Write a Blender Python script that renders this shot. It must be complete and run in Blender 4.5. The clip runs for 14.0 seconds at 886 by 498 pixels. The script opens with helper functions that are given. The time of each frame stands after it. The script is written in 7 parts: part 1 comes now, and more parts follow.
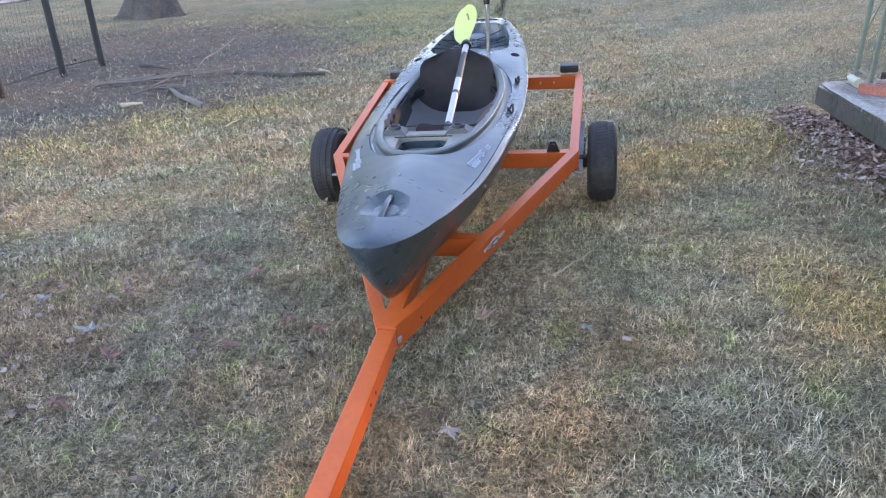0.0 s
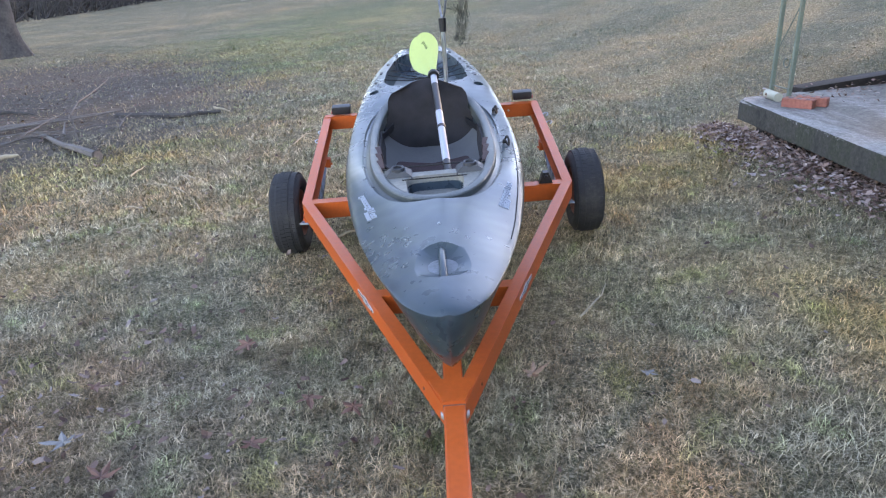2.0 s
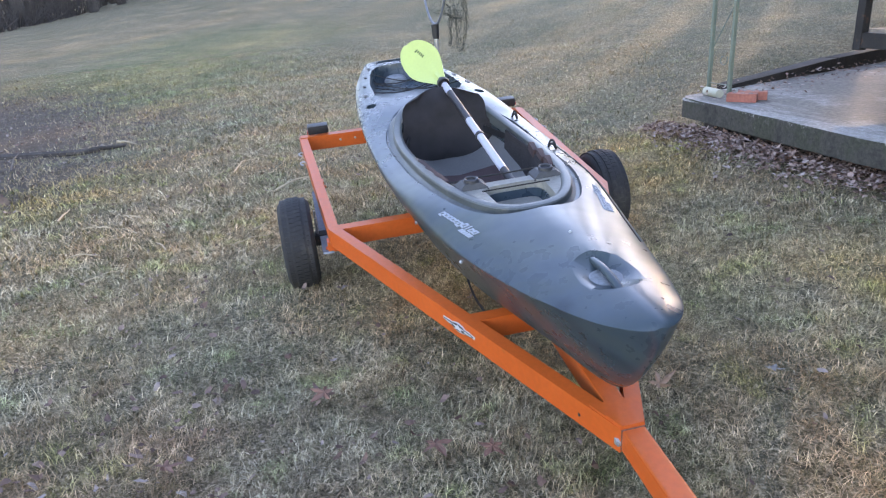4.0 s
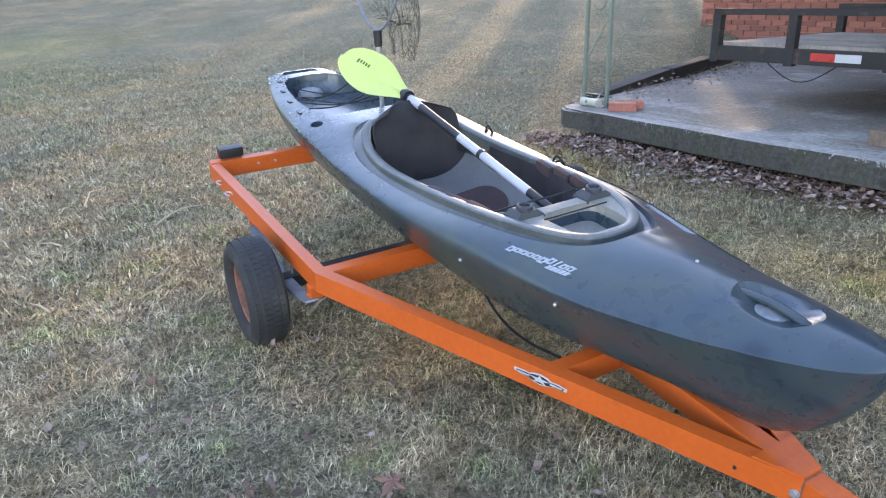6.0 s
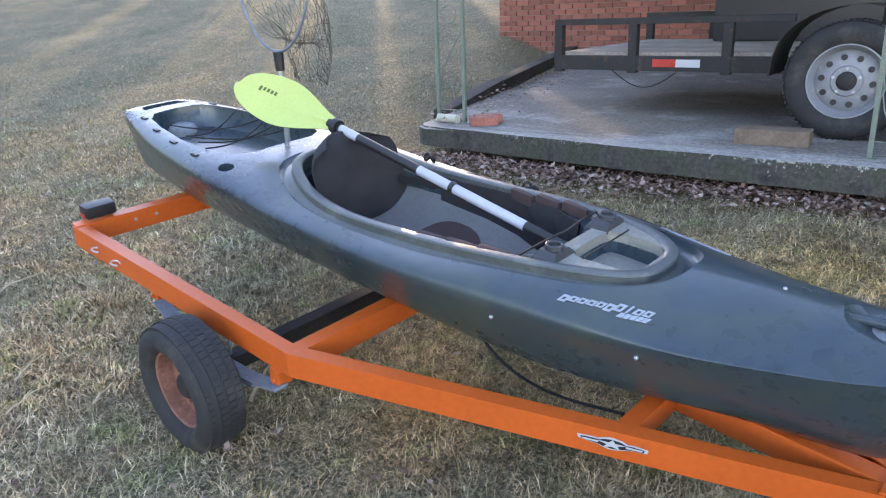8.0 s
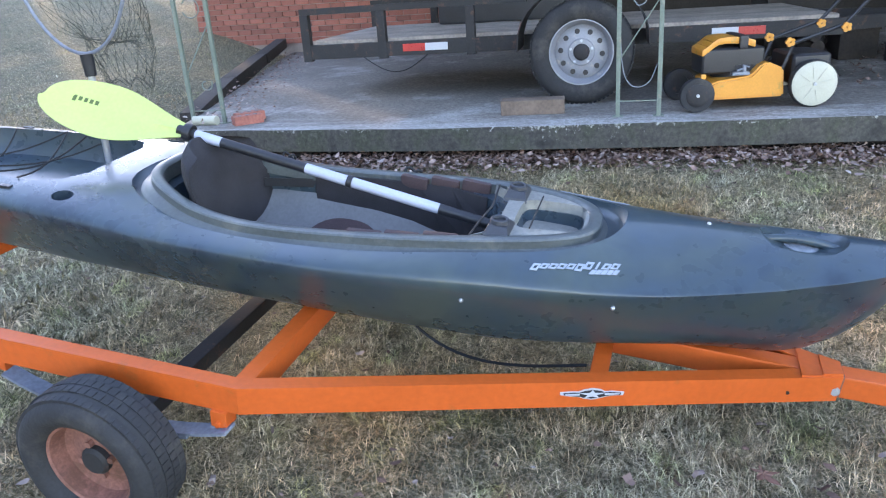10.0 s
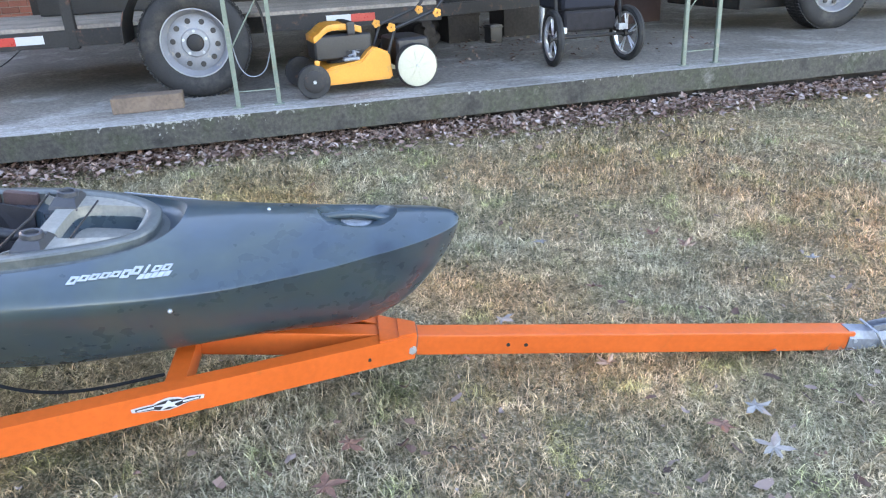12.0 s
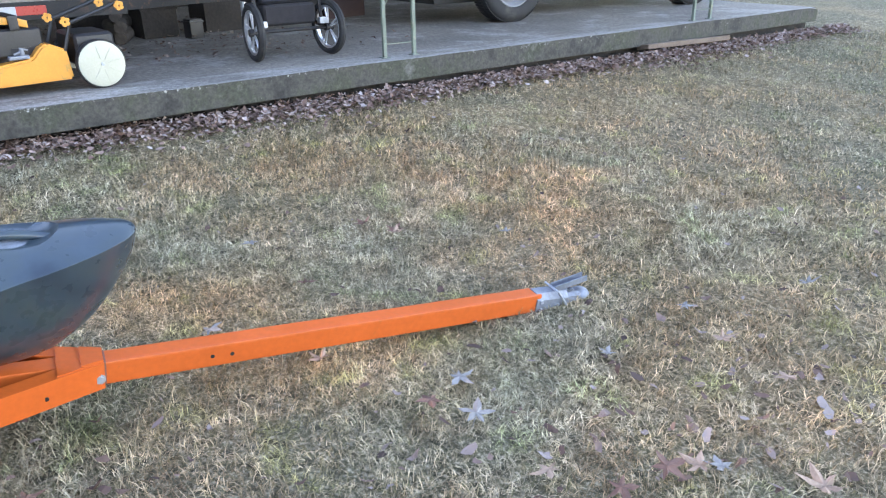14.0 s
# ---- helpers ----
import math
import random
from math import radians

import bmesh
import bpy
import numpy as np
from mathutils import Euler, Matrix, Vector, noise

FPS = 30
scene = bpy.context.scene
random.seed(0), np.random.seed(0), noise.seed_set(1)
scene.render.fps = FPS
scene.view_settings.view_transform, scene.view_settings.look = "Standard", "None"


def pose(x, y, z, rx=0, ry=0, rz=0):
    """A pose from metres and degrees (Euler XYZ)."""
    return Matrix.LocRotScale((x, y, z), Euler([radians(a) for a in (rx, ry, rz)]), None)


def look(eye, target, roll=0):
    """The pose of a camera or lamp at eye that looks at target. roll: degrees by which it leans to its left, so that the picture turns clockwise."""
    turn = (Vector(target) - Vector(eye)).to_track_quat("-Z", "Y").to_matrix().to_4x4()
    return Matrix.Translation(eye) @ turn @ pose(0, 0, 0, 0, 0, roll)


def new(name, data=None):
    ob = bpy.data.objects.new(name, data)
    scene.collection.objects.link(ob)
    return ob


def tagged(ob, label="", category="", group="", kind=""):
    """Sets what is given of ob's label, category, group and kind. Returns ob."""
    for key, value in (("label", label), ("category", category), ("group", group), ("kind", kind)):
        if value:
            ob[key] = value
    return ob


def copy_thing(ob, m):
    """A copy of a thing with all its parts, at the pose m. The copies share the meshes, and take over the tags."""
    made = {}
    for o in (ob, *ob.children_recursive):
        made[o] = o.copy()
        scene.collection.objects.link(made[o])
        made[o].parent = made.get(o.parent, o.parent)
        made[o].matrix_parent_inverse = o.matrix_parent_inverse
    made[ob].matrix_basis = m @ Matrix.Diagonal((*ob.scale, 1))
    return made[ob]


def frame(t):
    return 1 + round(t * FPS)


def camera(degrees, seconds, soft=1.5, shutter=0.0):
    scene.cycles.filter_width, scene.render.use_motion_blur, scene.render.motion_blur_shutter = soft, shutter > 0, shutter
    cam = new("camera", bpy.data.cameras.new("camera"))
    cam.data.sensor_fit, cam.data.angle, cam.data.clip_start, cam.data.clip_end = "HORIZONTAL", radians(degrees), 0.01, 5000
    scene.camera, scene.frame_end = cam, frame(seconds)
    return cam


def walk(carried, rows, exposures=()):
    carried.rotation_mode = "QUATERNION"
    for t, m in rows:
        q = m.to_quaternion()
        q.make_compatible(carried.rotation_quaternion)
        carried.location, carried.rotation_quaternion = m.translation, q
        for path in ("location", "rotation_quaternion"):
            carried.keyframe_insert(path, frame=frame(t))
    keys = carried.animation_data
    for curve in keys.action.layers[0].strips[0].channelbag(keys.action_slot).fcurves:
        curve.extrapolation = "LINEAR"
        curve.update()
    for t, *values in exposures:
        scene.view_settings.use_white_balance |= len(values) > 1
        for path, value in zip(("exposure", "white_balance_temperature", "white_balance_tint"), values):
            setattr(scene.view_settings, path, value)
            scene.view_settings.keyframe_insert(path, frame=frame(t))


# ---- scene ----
cam = camera(62.8, 14.0, soft=1.15)
PATH = [
    (0, (0.231, 0.372, 1.276), (0.064, 2.206, 0.497), -0.3),
    (0.5, (0.134, 0.521, 1.268), (-0.029, 2.371, 0.527), -3.2),
    (1, (0.025, 0.607, 1.263), (-0.045, 2.465, 0.527), -2.7),
    (1.5, (-0.168, 0.642, 1.247), (0.021, 2.498, 0.525), -2.0),
    (2, (-0.331, 0.678, 1.249), (-0.135, 2.536, 0.536), -1.0),
    (2.5, (-0.458, 0.795, 1.211), (-0.263, 2.655, 0.503), -0.5),
    (3, (-0.593, 0.882, 1.204), (-0.33, 2.738, 0.508), -0.6),
    (3.5, (-0.814, 0.939, 1.176), (-0.34, 2.763, 0.506), -2.0),
    (3.7, (-0.894, 0.968, 1.181), (-0.392, 2.784, 0.512), -2.3),
    (5.8, (-1.544, 1.663, 1.162), (-0.466, 3.213, 0.502), -1.3),
    (6, (-1.561, 1.72, 1.162), (-0.478, 3.268, 0.505), -1.0),
    (6.5, (-1.557, 1.894, 1.166), (-0.422, 3.427, 0.564), -2.7),
    (7, (-1.59, 2.048, 1.162), (-0.308, 3.457, 0.554), -2.3),
    (7.2, (-1.634, 2.116, 1.163), (-0.256, 3.43, 0.55), -1.9),
    (9.3, (-1.856, 2.851, 1.155), (-0.226, 3.814, 0.511), -3.6),
    (9.5, (-1.894, 2.915, 1.164), (-0.178, 3.702, 0.503), -3.7),
    (10, (-1.959, 2.964, 1.165), (-0.131, 3.398, 0.477), -4.0),
    (10.5, (-1.953, 2.918, 1.154), (-0.089, 3.082, 0.448), -2.9),
    (11, (-1.929, 2.814, 1.148), (-0.066, 2.718, 0.427), -2.8),
    (11.5, (-1.914, 2.72, 1.132), (-0.073, 2.466, 0.393), -2.7),
    (12, (-1.911, 2.635, 1.127), (-0.098, 2.261, 0.37), -3.2),
    (12.5, (-1.919, 2.576, 1.121), (-0.183, 1.956, 0.344), -2.7),
    (13, (-1.924, 2.541, 1.113), (-0.284, 1.712, 0.325), -1.7),
    (13.5, (-1.926, 2.512, 1.106), (-0.353, 1.564, 0.314), -1.2),
    (14, (-1.922, 2.501, 1.106), (-0.385, 1.495, 0.314), -1.2),
]
walk(cam, [(t, look(eye, target, roll)) for t, eye, target, roll in PATH],
     exposures=[(0.0, 3.12, 7000, 30), (1.0, 3.14, 7000, 30), (2.0, 2.96, 7000, 30), (3.5, 2.96, 7000, 31), (6.0, 3.08, 7000, 28), (6.5, 2.92, 7050, 28), (7.0, 3.04, 7050, 28),
                (9.5, 2.86, 6700, 27), (10.0, 3.3, 6650, 27), (11.0, 3.7, 7000, 24), (12.0, 3.66, 7150, 26), (13.0, 3.54, 7000, 28), (14.0, 3.56, 7100, 28)])

# ---- light ----
SUN_AZ, SUN_EL = radians(48), radians(13)
world = bpy.data.worlds.new("world")
scene.world = world
world.use_nodes = True
wn = world.node_tree
sky = wn.nodes.new("ShaderNodeTexSky")
sky.sky_type, sky.sun_disc = "NISHITA", False
sky.sun_elevation, sky.sun_rotation = SUN_EL, SUN_AZ
sky.air_density, sky.dust_density, sky.ozone_density = 1.0, 0.15, 1.2
wn.nodes["Background"].inputs[1].default_value = 0.15
wn.links.new(sky.outputs[0], wn.nodes["Background"].inputs[0])
lamp = bpy.data.lights.new("sun", "SUN")
lamp.energy, lamp.angle, lamp.color = 0.78, radians(0.5), (1.0, 0.77, 0.42)
sun = new("sun", lamp)
sdir = Vector((math.sin(SUN_AZ) * math.cos(SUN_EL), math.cos(SUN_AZ) * math.cos(SUN_EL), math.sin(SUN_EL)))
sun.matrix_world = look(sdir * 60, (0, 0, 0))

# ---- materials ----
def material(name, colour, rough=0.6, metal=0.0, spread=0.25, scale=8.0, fine=90.0, bump=0.15, dirt=None, dirt_amount=0.0,
             dirt_scale=3.0, vary=0.0, gloss_change=0.1):
    """A surface with tone changes at two scales, bump, and patches of dirt."""
    m = bpy.data.materials.new(name)
    m.use_nodes = True
    nt = m.node_tree
    n, l = nt.nodes, nt.links
    b = n["Principled BSDF"]
    co = n.new("ShaderNodeTexCoord")
    big, small = n.new("ShaderNodeTexNoise"), n.new("ShaderNodeTexNoise")
    for t, s, d in ((big, scale, 4.0), (small, fine, 3.0)):
        t.inputs["Scale"].default_value, t.inputs["Detail"].default_value = s, d
        l.new(co.outputs["Object"], t.inputs["Vector"])
    mix = n.new("ShaderNodeMath")
    mix.operation = "ADD"
    l.new(big.outputs[0], mix.inputs[0])
    l.new(small.outputs[0], mix.inputs[1])
    half = n.new("ShaderNodeMath")
    half.operation, half.inputs[1].default_value = "MULTIPLY", 0.5
    l.new(mix.outputs[0], half.inputs[0])
    ramp = n.new("ShaderNodeValToRGB")
    lo = [max(0.0, c * (1 - spread)) for c in colour]
    hi = [min(1.0, c * (1 + spread)) for c in colour]
    ramp.color_ramp.elements[0].position, ramp.color_ramp.elements[1].position = 0.35, 0.65
    ramp.color_ramp.elements[0].color, ramp.color_ramp.elements[1].color = (*lo, 1), (*hi, 1)
    l.new(half.outputs[0], ramp.inputs[0])
    last = ramp.outputs[0]
    if vary:
        info = n.new("ShaderNodeObjectInfo")
        hsv = n.new("ShaderNodeHueSaturation")
        mr = n.new("ShaderNodeMapRange")
        mr.inputs["To Min"].default_value, mr.inputs["To Max"].default_value = 1 - vary, 1 + vary
        l.new(info.outputs["Random"], mr.inputs[0])
        l.new(mr.outputs[0], hsv.inputs["Value"])
        l.new(last, hsv.inputs["Color"])
        last = hsv.outputs[0]
    if dirt:
        dn = n.new("ShaderNodeTexNoise")
        dn.inputs["Scale"].default_value, dn.inputs["Detail"].default_value, dn.inputs["Roughness"].default_value = dirt_scale, 8.0, 0.7
        l.new(co.outputs["Object"], dn.inputs["Vector"])
        dr = n.new("ShaderNodeValToRGB")
        dr.color_ramp.elements[0].position, dr.color_ramp.elements[1].position = 0.62 - dirt_amount * 0.3, 0.72 - dirt_amount * 0.2
        l.new(dn.outputs[0], dr.inputs[0])
        mm = n.new("ShaderNodeMix")
        mm.data_type = "RGBA"
        l.new(dr.outputs[0], mm.inputs[0])
        l.new(last, mm.inputs[6])
        mm.inputs[7].default_value = (*dirt, 1)
        last = mm.outputs[2]
    l.new(last, b.inputs["Base Color"])
    rr = n.new("ShaderNodeMapRange")
    rr.inputs["To Min"].default_value, rr.inputs["To Max"].default_value = max(0.02, rough - gloss_change), min(1.0, rough + gloss_change)
    l.new(half.outputs[0], rr.inputs[0])
    l.new(rr.outputs[0], b.inputs["Roughness"])
    b.inputs["Metallic"].default_value = metal
    if bump:
        bp = n.new("ShaderNodeBump")
        bp.inputs["Strength"].default_value, bp.inputs["Distance"].default_value = bump, 0.01
        l.new(half.outputs[0], bp.inputs["Height"])
        l.new(bp.outputs[0], b.inputs["Normal"])
    return m


# worn, mossy and bleached places of the lawn, some painting sunlit or brighter grass: x, y, radius and tint
LAWN_PATCHES = [(-3.3, 5.3, 0.7, (1.04, 1.06, 0.84)), (-2.6, 6.15, 0.7, (1.06, 1.08, 0.8)), (-1.9, 6.75, 0.7, (1.04, 1.05, 0.86)), (1.3, 4.75, 0.6, (1.3, 1.17, 0.88)), (1.95, 5.4, 0.6, (1.3, 1.16, 0.86)),
                (1.0, 3.5, 0.9, (1.32, 1.27, 1.17)), (0.35, 1.85, 0.4, (1.1, 1.03, 0.95)), (-0.35, 1.45, 0.35, (1.05, 1.0, 0.93)), (-0.7, 0.9, 0.4, (1.06, 1.0, 0.95)), (-0.1, 4.0, 0.7, (1.1, 1.02, 0.93)),
                (1.5, 2.9, 0.45, (1.14, 1.08, 0.86)), (-1.35, 2.6, 0.95, (0.9, 0.84, 0.86)), (0.4, 2.05, 0.35, (1.05, 0.98, 0.94)),
                (-2.1, 14.5, 3.0, (0.86, 0.98, 0.84)), (-0.5, 18.5, 3.5, (0.87, 0.98, 0.85)), (-1.9, 11.8, 1.6, (0.9, 0.99, 0.86)),
                (1.3, 1.0, 1.6, (1.17, 1.09, 1.06)), (1.3, -1.3, 1.6, (1.22, 1.11, 1.06)), (0.5, 0.3, 0.9, (1.15, 1.05, 1.0)), (-0.3, 0.1, 1.2, (1.1, 1.02, 0.96))]


def lawn_patches(n, l, col, pos):
    wob = n.new("ShaderNodeTexNoise")
    wob.inputs["Scale"].default_value, wob.inputs["Detail"].default_value = 3.5, 5.0
    l.new(pos, wob.inputs["Vector"])
    flat = n.new("ShaderNodeVectorMath")
    flat.operation, flat.inputs[1].default_value = "MULTIPLY", (1, 1, 0)
    l.new(pos, flat.inputs[0])
    for x, y, r, tint in LAWN_PATCHES:
        d = n.new("ShaderNodeVectorMath")
        d.operation, d.inputs[1].default_value = "DISTANCE", (x, y, 0)
        l.new(flat.outputs[0], d.inputs[0])
        add = n.new("ShaderNodeMath")
        add.operation, add.inputs[1].default_value = "MULTIPLY_ADD", r * 1.6
        l.new(wob.outputs[0], add.inputs[0])
        l.new(d.outputs["Value"], add.inputs[2])
        f = n.new("ShaderNodeMapRange")
        f.interpolation_type = "SMOOTHSTEP"
        f.inputs["From Min"].default_value, f.inputs["From Max"].default_value = r * 1.0, r * 2.0
        f.inputs["To Min"].default_value, f.inputs["To Max"].default_value = 1.0, 0.0
        l.new(add.outputs[0], f.inputs[0])
        m = n.new("ShaderNodeMix")
        m.data_type, m.blend_type = "RGBA", "MULTIPLY"
        l.new(f.outputs[0], m.inputs[0])
        l.new(col, m.inputs[6])
        m.inputs[7].default_value = (*tint, 1)
        col = m.outputs[2]
    return col


def tone_islands(name, stops, rough=0.8, noise_scale=0.0, through_light=0.0):
    """A colour for each loose piece of a mesh, drawn from a ramp; broad patches shift the choice."""
    m = bpy.data.materials.new(name)
    m.use_nodes = True
    n, l = m.node_tree.nodes, m.node_tree.links
    b = n["Principled BSDF"]
    geo = n.new("ShaderNodeNewGeometry")
    ramp = n.new("ShaderNodeValToRGB")
    cr = ramp.color_ramp
    while len(cr.elements) < len(stops):
        cr.elements.new(0.5)
    for e, (p, c) in zip(cr.elements, stops):
        e.position, e.color = p, (*c, 1)
    last = geo.outputs["Random Per Island"]
    if noise_scale:
        t = n.new("ShaderNodeTexNoise")
        t.inputs["Scale"].default_value, t.inputs["Detail"].default_value = noise_scale, 5.0
        t.inputs["Roughness"].default_value = 0.65
        l.new(geo.outputs["Position"], t.inputs["Vector"])
        mr = n.new("ShaderNodeMapRange")
        mr.inputs["From Min"].default_value, mr.inputs["From Max"].default_value = 0.3, 0.7
        l.new(t.outputs[0], mr.inputs[0])
        mx = n.new("ShaderNodeMix")
        mx.inputs[0].default_value = 0.4
        l.new(last, mx.inputs[2])
        l.new(mr.outputs[0], mx.inputs[3])
        last = mx.outputs[0]
    l.new(last, ramp.inputs[0])
    col = ramp.outputs[0]
    if noise_scale:
        # yellowed and greyed stretches
        t2 = n.new("ShaderNodeTexNoise")
        t2.inputs["Scale"].default_value, t2.inputs["Detail"].default_value = noise_scale * 0.55, 6.0
        off = n.new("ShaderNodeVectorMath")
        off.inputs[1].default_value = (7.3, 2.1, 0)
        l.new(geo.outputs["Position"], off.inputs[0])
        l.new(off.outputs[0], t2.inputs["Vector"])
        r2 = n.new("ShaderNodeValToRGB")
        for e, (p, c) in zip(r2.color_ramp.elements, ((0.4, (0.86, 0.9, 0.78)), (0.6, (1.08, 0.92, 0.7)))):
            e.position, e.color = p, (*c, 1)
        l.new(t2.outputs[0], r2.inputs[0])
        mul = n.new("ShaderNodeMix")
        mul.data_type, mul.blend_type = "RGBA", "MULTIPLY"
        mul.inputs[0].default_value = 1.0
        l.new(col, mul.inputs[6])
        l.new(r2.outputs[0], mul.inputs[7])
        col = mul.outputs[2]
        # tufts: dark and pale, brown and green
        for scale, stops in ((17.0, ((0.36, (0.58, 0.57, 0.56)), (0.64, (1.25, 1.25, 1.25)))),
                             (48.0, ((0.4, (0.62, 0.62, 0.62)), (0.6, (1.28, 1.28, 1.28)))), (5.5, ((0.36, (0.74, 0.68, 0.64)), (0.48, (1.0, 1.0, 1.0)), (0.56, (1.0, 1.0, 1.0)), (0.66, (0.84, 1.0, 0.74))))):
            t3 = n.new("ShaderNodeTexNoise")
            t3.inputs["Scale"].default_value, t3.inputs["Detail"].default_value = scale, 4.0
            l.new(geo.outputs["Position"], t3.inputs["Vector"])
            r3 = n.new("ShaderNodeValToRGB")
            while len(r3.color_ramp.elements) < len(stops):
                r3.color_ramp.elements.new(0.5)
            for e, (p, c) in zip(r3.color_ramp.elements, stops):
                e.position, e.color = p, (*c, 1)
            l.new(t3.outputs[0], r3.inputs[0])
            m3 = n.new("ShaderNodeMix")
            m3.data_type, m3.blend_type = "RGBA", "MULTIPLY"
            m3.inputs[0].default_value = 1.0
            l.new(col, m3.inputs[6])
            l.new(r3.outputs[0], m3.inputs[7])
            col = m3.outputs[2]
        col = lawn_patches(n, l, col, geo.outputs["Position"])
    l.new(col, b.inputs["Base Color"])
    b.inputs["Roughness"].default_value = rough
    b.inputs["Specular IOR Level"].default_value = 0.25
    return m


GRASS_STOPS = [(0.0, (0.08, 0.085, 0.045)), (0.25, (0.2, 0.19, 0.115)), (0.45, (0.4, 0.335, 0.245)), (0.72, (0.6, 0.51, 0.4)), (1.0, (0.78, 0.69, 0.58))]
LEAF_STOPS = [(0.0, (0.08, 0.05, 0.04)), (0.3, (0.19, 0.115, 0.088)), (0.6, (0.29, 0.195, 0.158)), (0.85, (0.36, 0.275, 0.237)), (1.0, (0.42, 0.35, 0.318))]
M_blades = tone_islands("grass_blade", GRASS_STOPS, 0.75, 2.4)
M_needles = tone_islands("evergreen_needles", [(0.0, (0.03, 0.045, 0.025)), (1.0, (0.07, 0.09, 0.05))], 0.8)
M_leaves = tone_islands("dead_leaf", LEAF_STOPS, 0.7)
M_oldleaves = tone_islands("trodden_leaf", [(p, tuple(0.68 * v for v in c)) for p, c in LEAF_STOPS], 0.8)
M_orange = material("orange_paint", (0.52, 0.092, 0.014), 0.4, spread=0.1, scale=5, fine=60, bump=0.05, dirt=(0.36, 0.09, 0.02), dirt_amount=0.02, dirt_scale=9)
M_hull = material("hull_plastic", (0.037, 0.055, 0.066), 0.28, spread=0.12, scale=2.5, fine=25, bump=0.006, gloss_change=0.06)


def mottle(m):
    """Swirled moulding colours, dust in the pores and pale scuffs on the rotomoulded plastic."""
    n, l = m.node_tree.nodes, m.node_tree.links
    b = n["Principled BSDF"]
    b.inputs["Specular IOR Level"].default_value = 0.36
    b.inputs["Coat Weight"].default_value, b.inputs["Coat Roughness"].default_value = 0.25, 0.12
    co = n["Texture Coordinate"]
    warp = n.new("ShaderNodeTexNoise")
    warp.inputs["Scale"].default_value, warp.inputs["Detail"].default_value = 1.6, 3.0
    l.new(co.outputs["Object"], warp.inputs["Vector"])
    add = n.new("ShaderNodeMix")
    add.data_type, add.blend_type = "RGBA", "LINEAR_LIGHT"
    add.inputs[0].default_value = 0.5
    l.new(co.outputs["Object"], add.inputs[6])
    l.new(warp.outputs["Color"], add.inputs[7])
    last = b.inputs["Base Color"].links[0].from_socket
    swirl = n.new("ShaderNodeTexNoise")
    swirl.inputs["Scale"].default_value, swirl.inputs["Detail"].default_value, swirl.inputs["Roughness"].default_value = 2.6, 4.0, 0.6
    l.new(add.outputs[2], swirl.inputs["Vector"])
    ramp = n.new("ShaderNodeValToRGB")
    stops = ((0.34, (0.5, 0.55, 0.66)), (0.46, (0.88, 0.93, 1.0)), (0.56, (1.0, 0.98, 0.92)), (0.68, (1.25, 1.15, 0.92)))
    while len(ramp.color_ramp.elements) < len(stops):
        ramp.color_ramp.elements.new(0.5)
    for e, (p, c) in zip(ramp.color_ramp.elements, stops):
        e.position, e.color = p, (*c, 1)
    l.new(swirl.outputs[0], ramp.inputs[0])
    mul = n.new("ShaderNodeMix")
    mul.data_type, mul.blend_type = "RGBA", "MULTIPLY"
    mul.inputs[0].default_value = 1.0
    l.new(last, mul.inputs[6])
    l.new(ramp.outputs[0], mul.inputs[7])
    # scratches along the hull, and specks
    sc = n.new("ShaderNodeTexNoise")
    sc.inputs["Scale"].default_value, sc.inputs["Detail"].default_value, sc.inputs["Roughness"].default_value = 60.0, 4.0, 0.7
    mp = n.new("ShaderNodeMapping")
    mp.inputs["Scale"].default_value = (1.0, 0.12, 1.0)
    l.new(co.outputs["Object"], mp.inputs["Vector"])
    l.new(mp.outputs[0], sc.inputs["Vector"])
    sr = n.new("ShaderNodeMapRange")
    sr.inputs["From Min"].default_value, sr.inputs["From Max"].default_value = 0.66, 0.78
    sr.inputs["To Max"].default_value = 0.4
    l.new(sc.outputs[0], sr.inputs[0])
    mx = n.new("ShaderNodeMix")
    mx.data_type = "RGBA"
    l.new(sr.outputs[0], mx.inputs[0])
    l.new(mul.outputs[2], mx.inputs[6])
    mx.inputs[7].default_value = (0.12, 0.125, 0.12, 1)
    l.new(mx.outputs[2], b.inputs["Base Color"])
    # soft dents of the moulding
    dent = n.new("ShaderNodeTexNoise")
    dent.inputs["Scale"].default_value, dent.inputs["Detail"].default_value = 5.0, 2.0
    l.new(co.outputs["Object"], dent.inputs["Vector"])
    bp = n.new("ShaderNodeBump")
    bp.inputs["Strength"].default_value, bp.inputs["Distance"].default_value = 0.32, 0.02
    l.new(dent.outputs[0], bp.inputs["Height"])
    old = b.inputs["Normal"].links[0].from_node
    l.new(bp.outputs[0], old.inputs["Normal"])


mottle(M_hull)
M_coaming = material("coaming_plastic", (0.07, 0.079, 0.077), 0.36, spread=0.25, scale=5, bump=0.06, dirt=(0.15, 0.147, 0.13), dirt_amount=0.25, dirt_scale=4)
# console beige: dust, with sunlight painted into the tone
M_sunlit_dusty = material("sunlit_dusty_plastic", (0.19, 0.186, 0.165), 0.6, spread=0.2, scale=6, fine=90, bump=0.08, dirt=(0.3, 0.28, 0.23), dirt_amount=0.3, dirt_scale=7)
M_scuff = material("scuffed_plastic", (0.17, 0.185, 0.2), 0.6, spread=0.3, scale=30, fine=150, bump=0.2)
M_clip = material("dark_grey_moulding", (0.035, 0.037, 0.042), 0.5, spread=0.25, bump=0.06)
M_fabric = material("black_fabric", (0.019, 0.017, 0.019), 0.95, spread=0.4, scale=20, fine=400, bump=0.4)
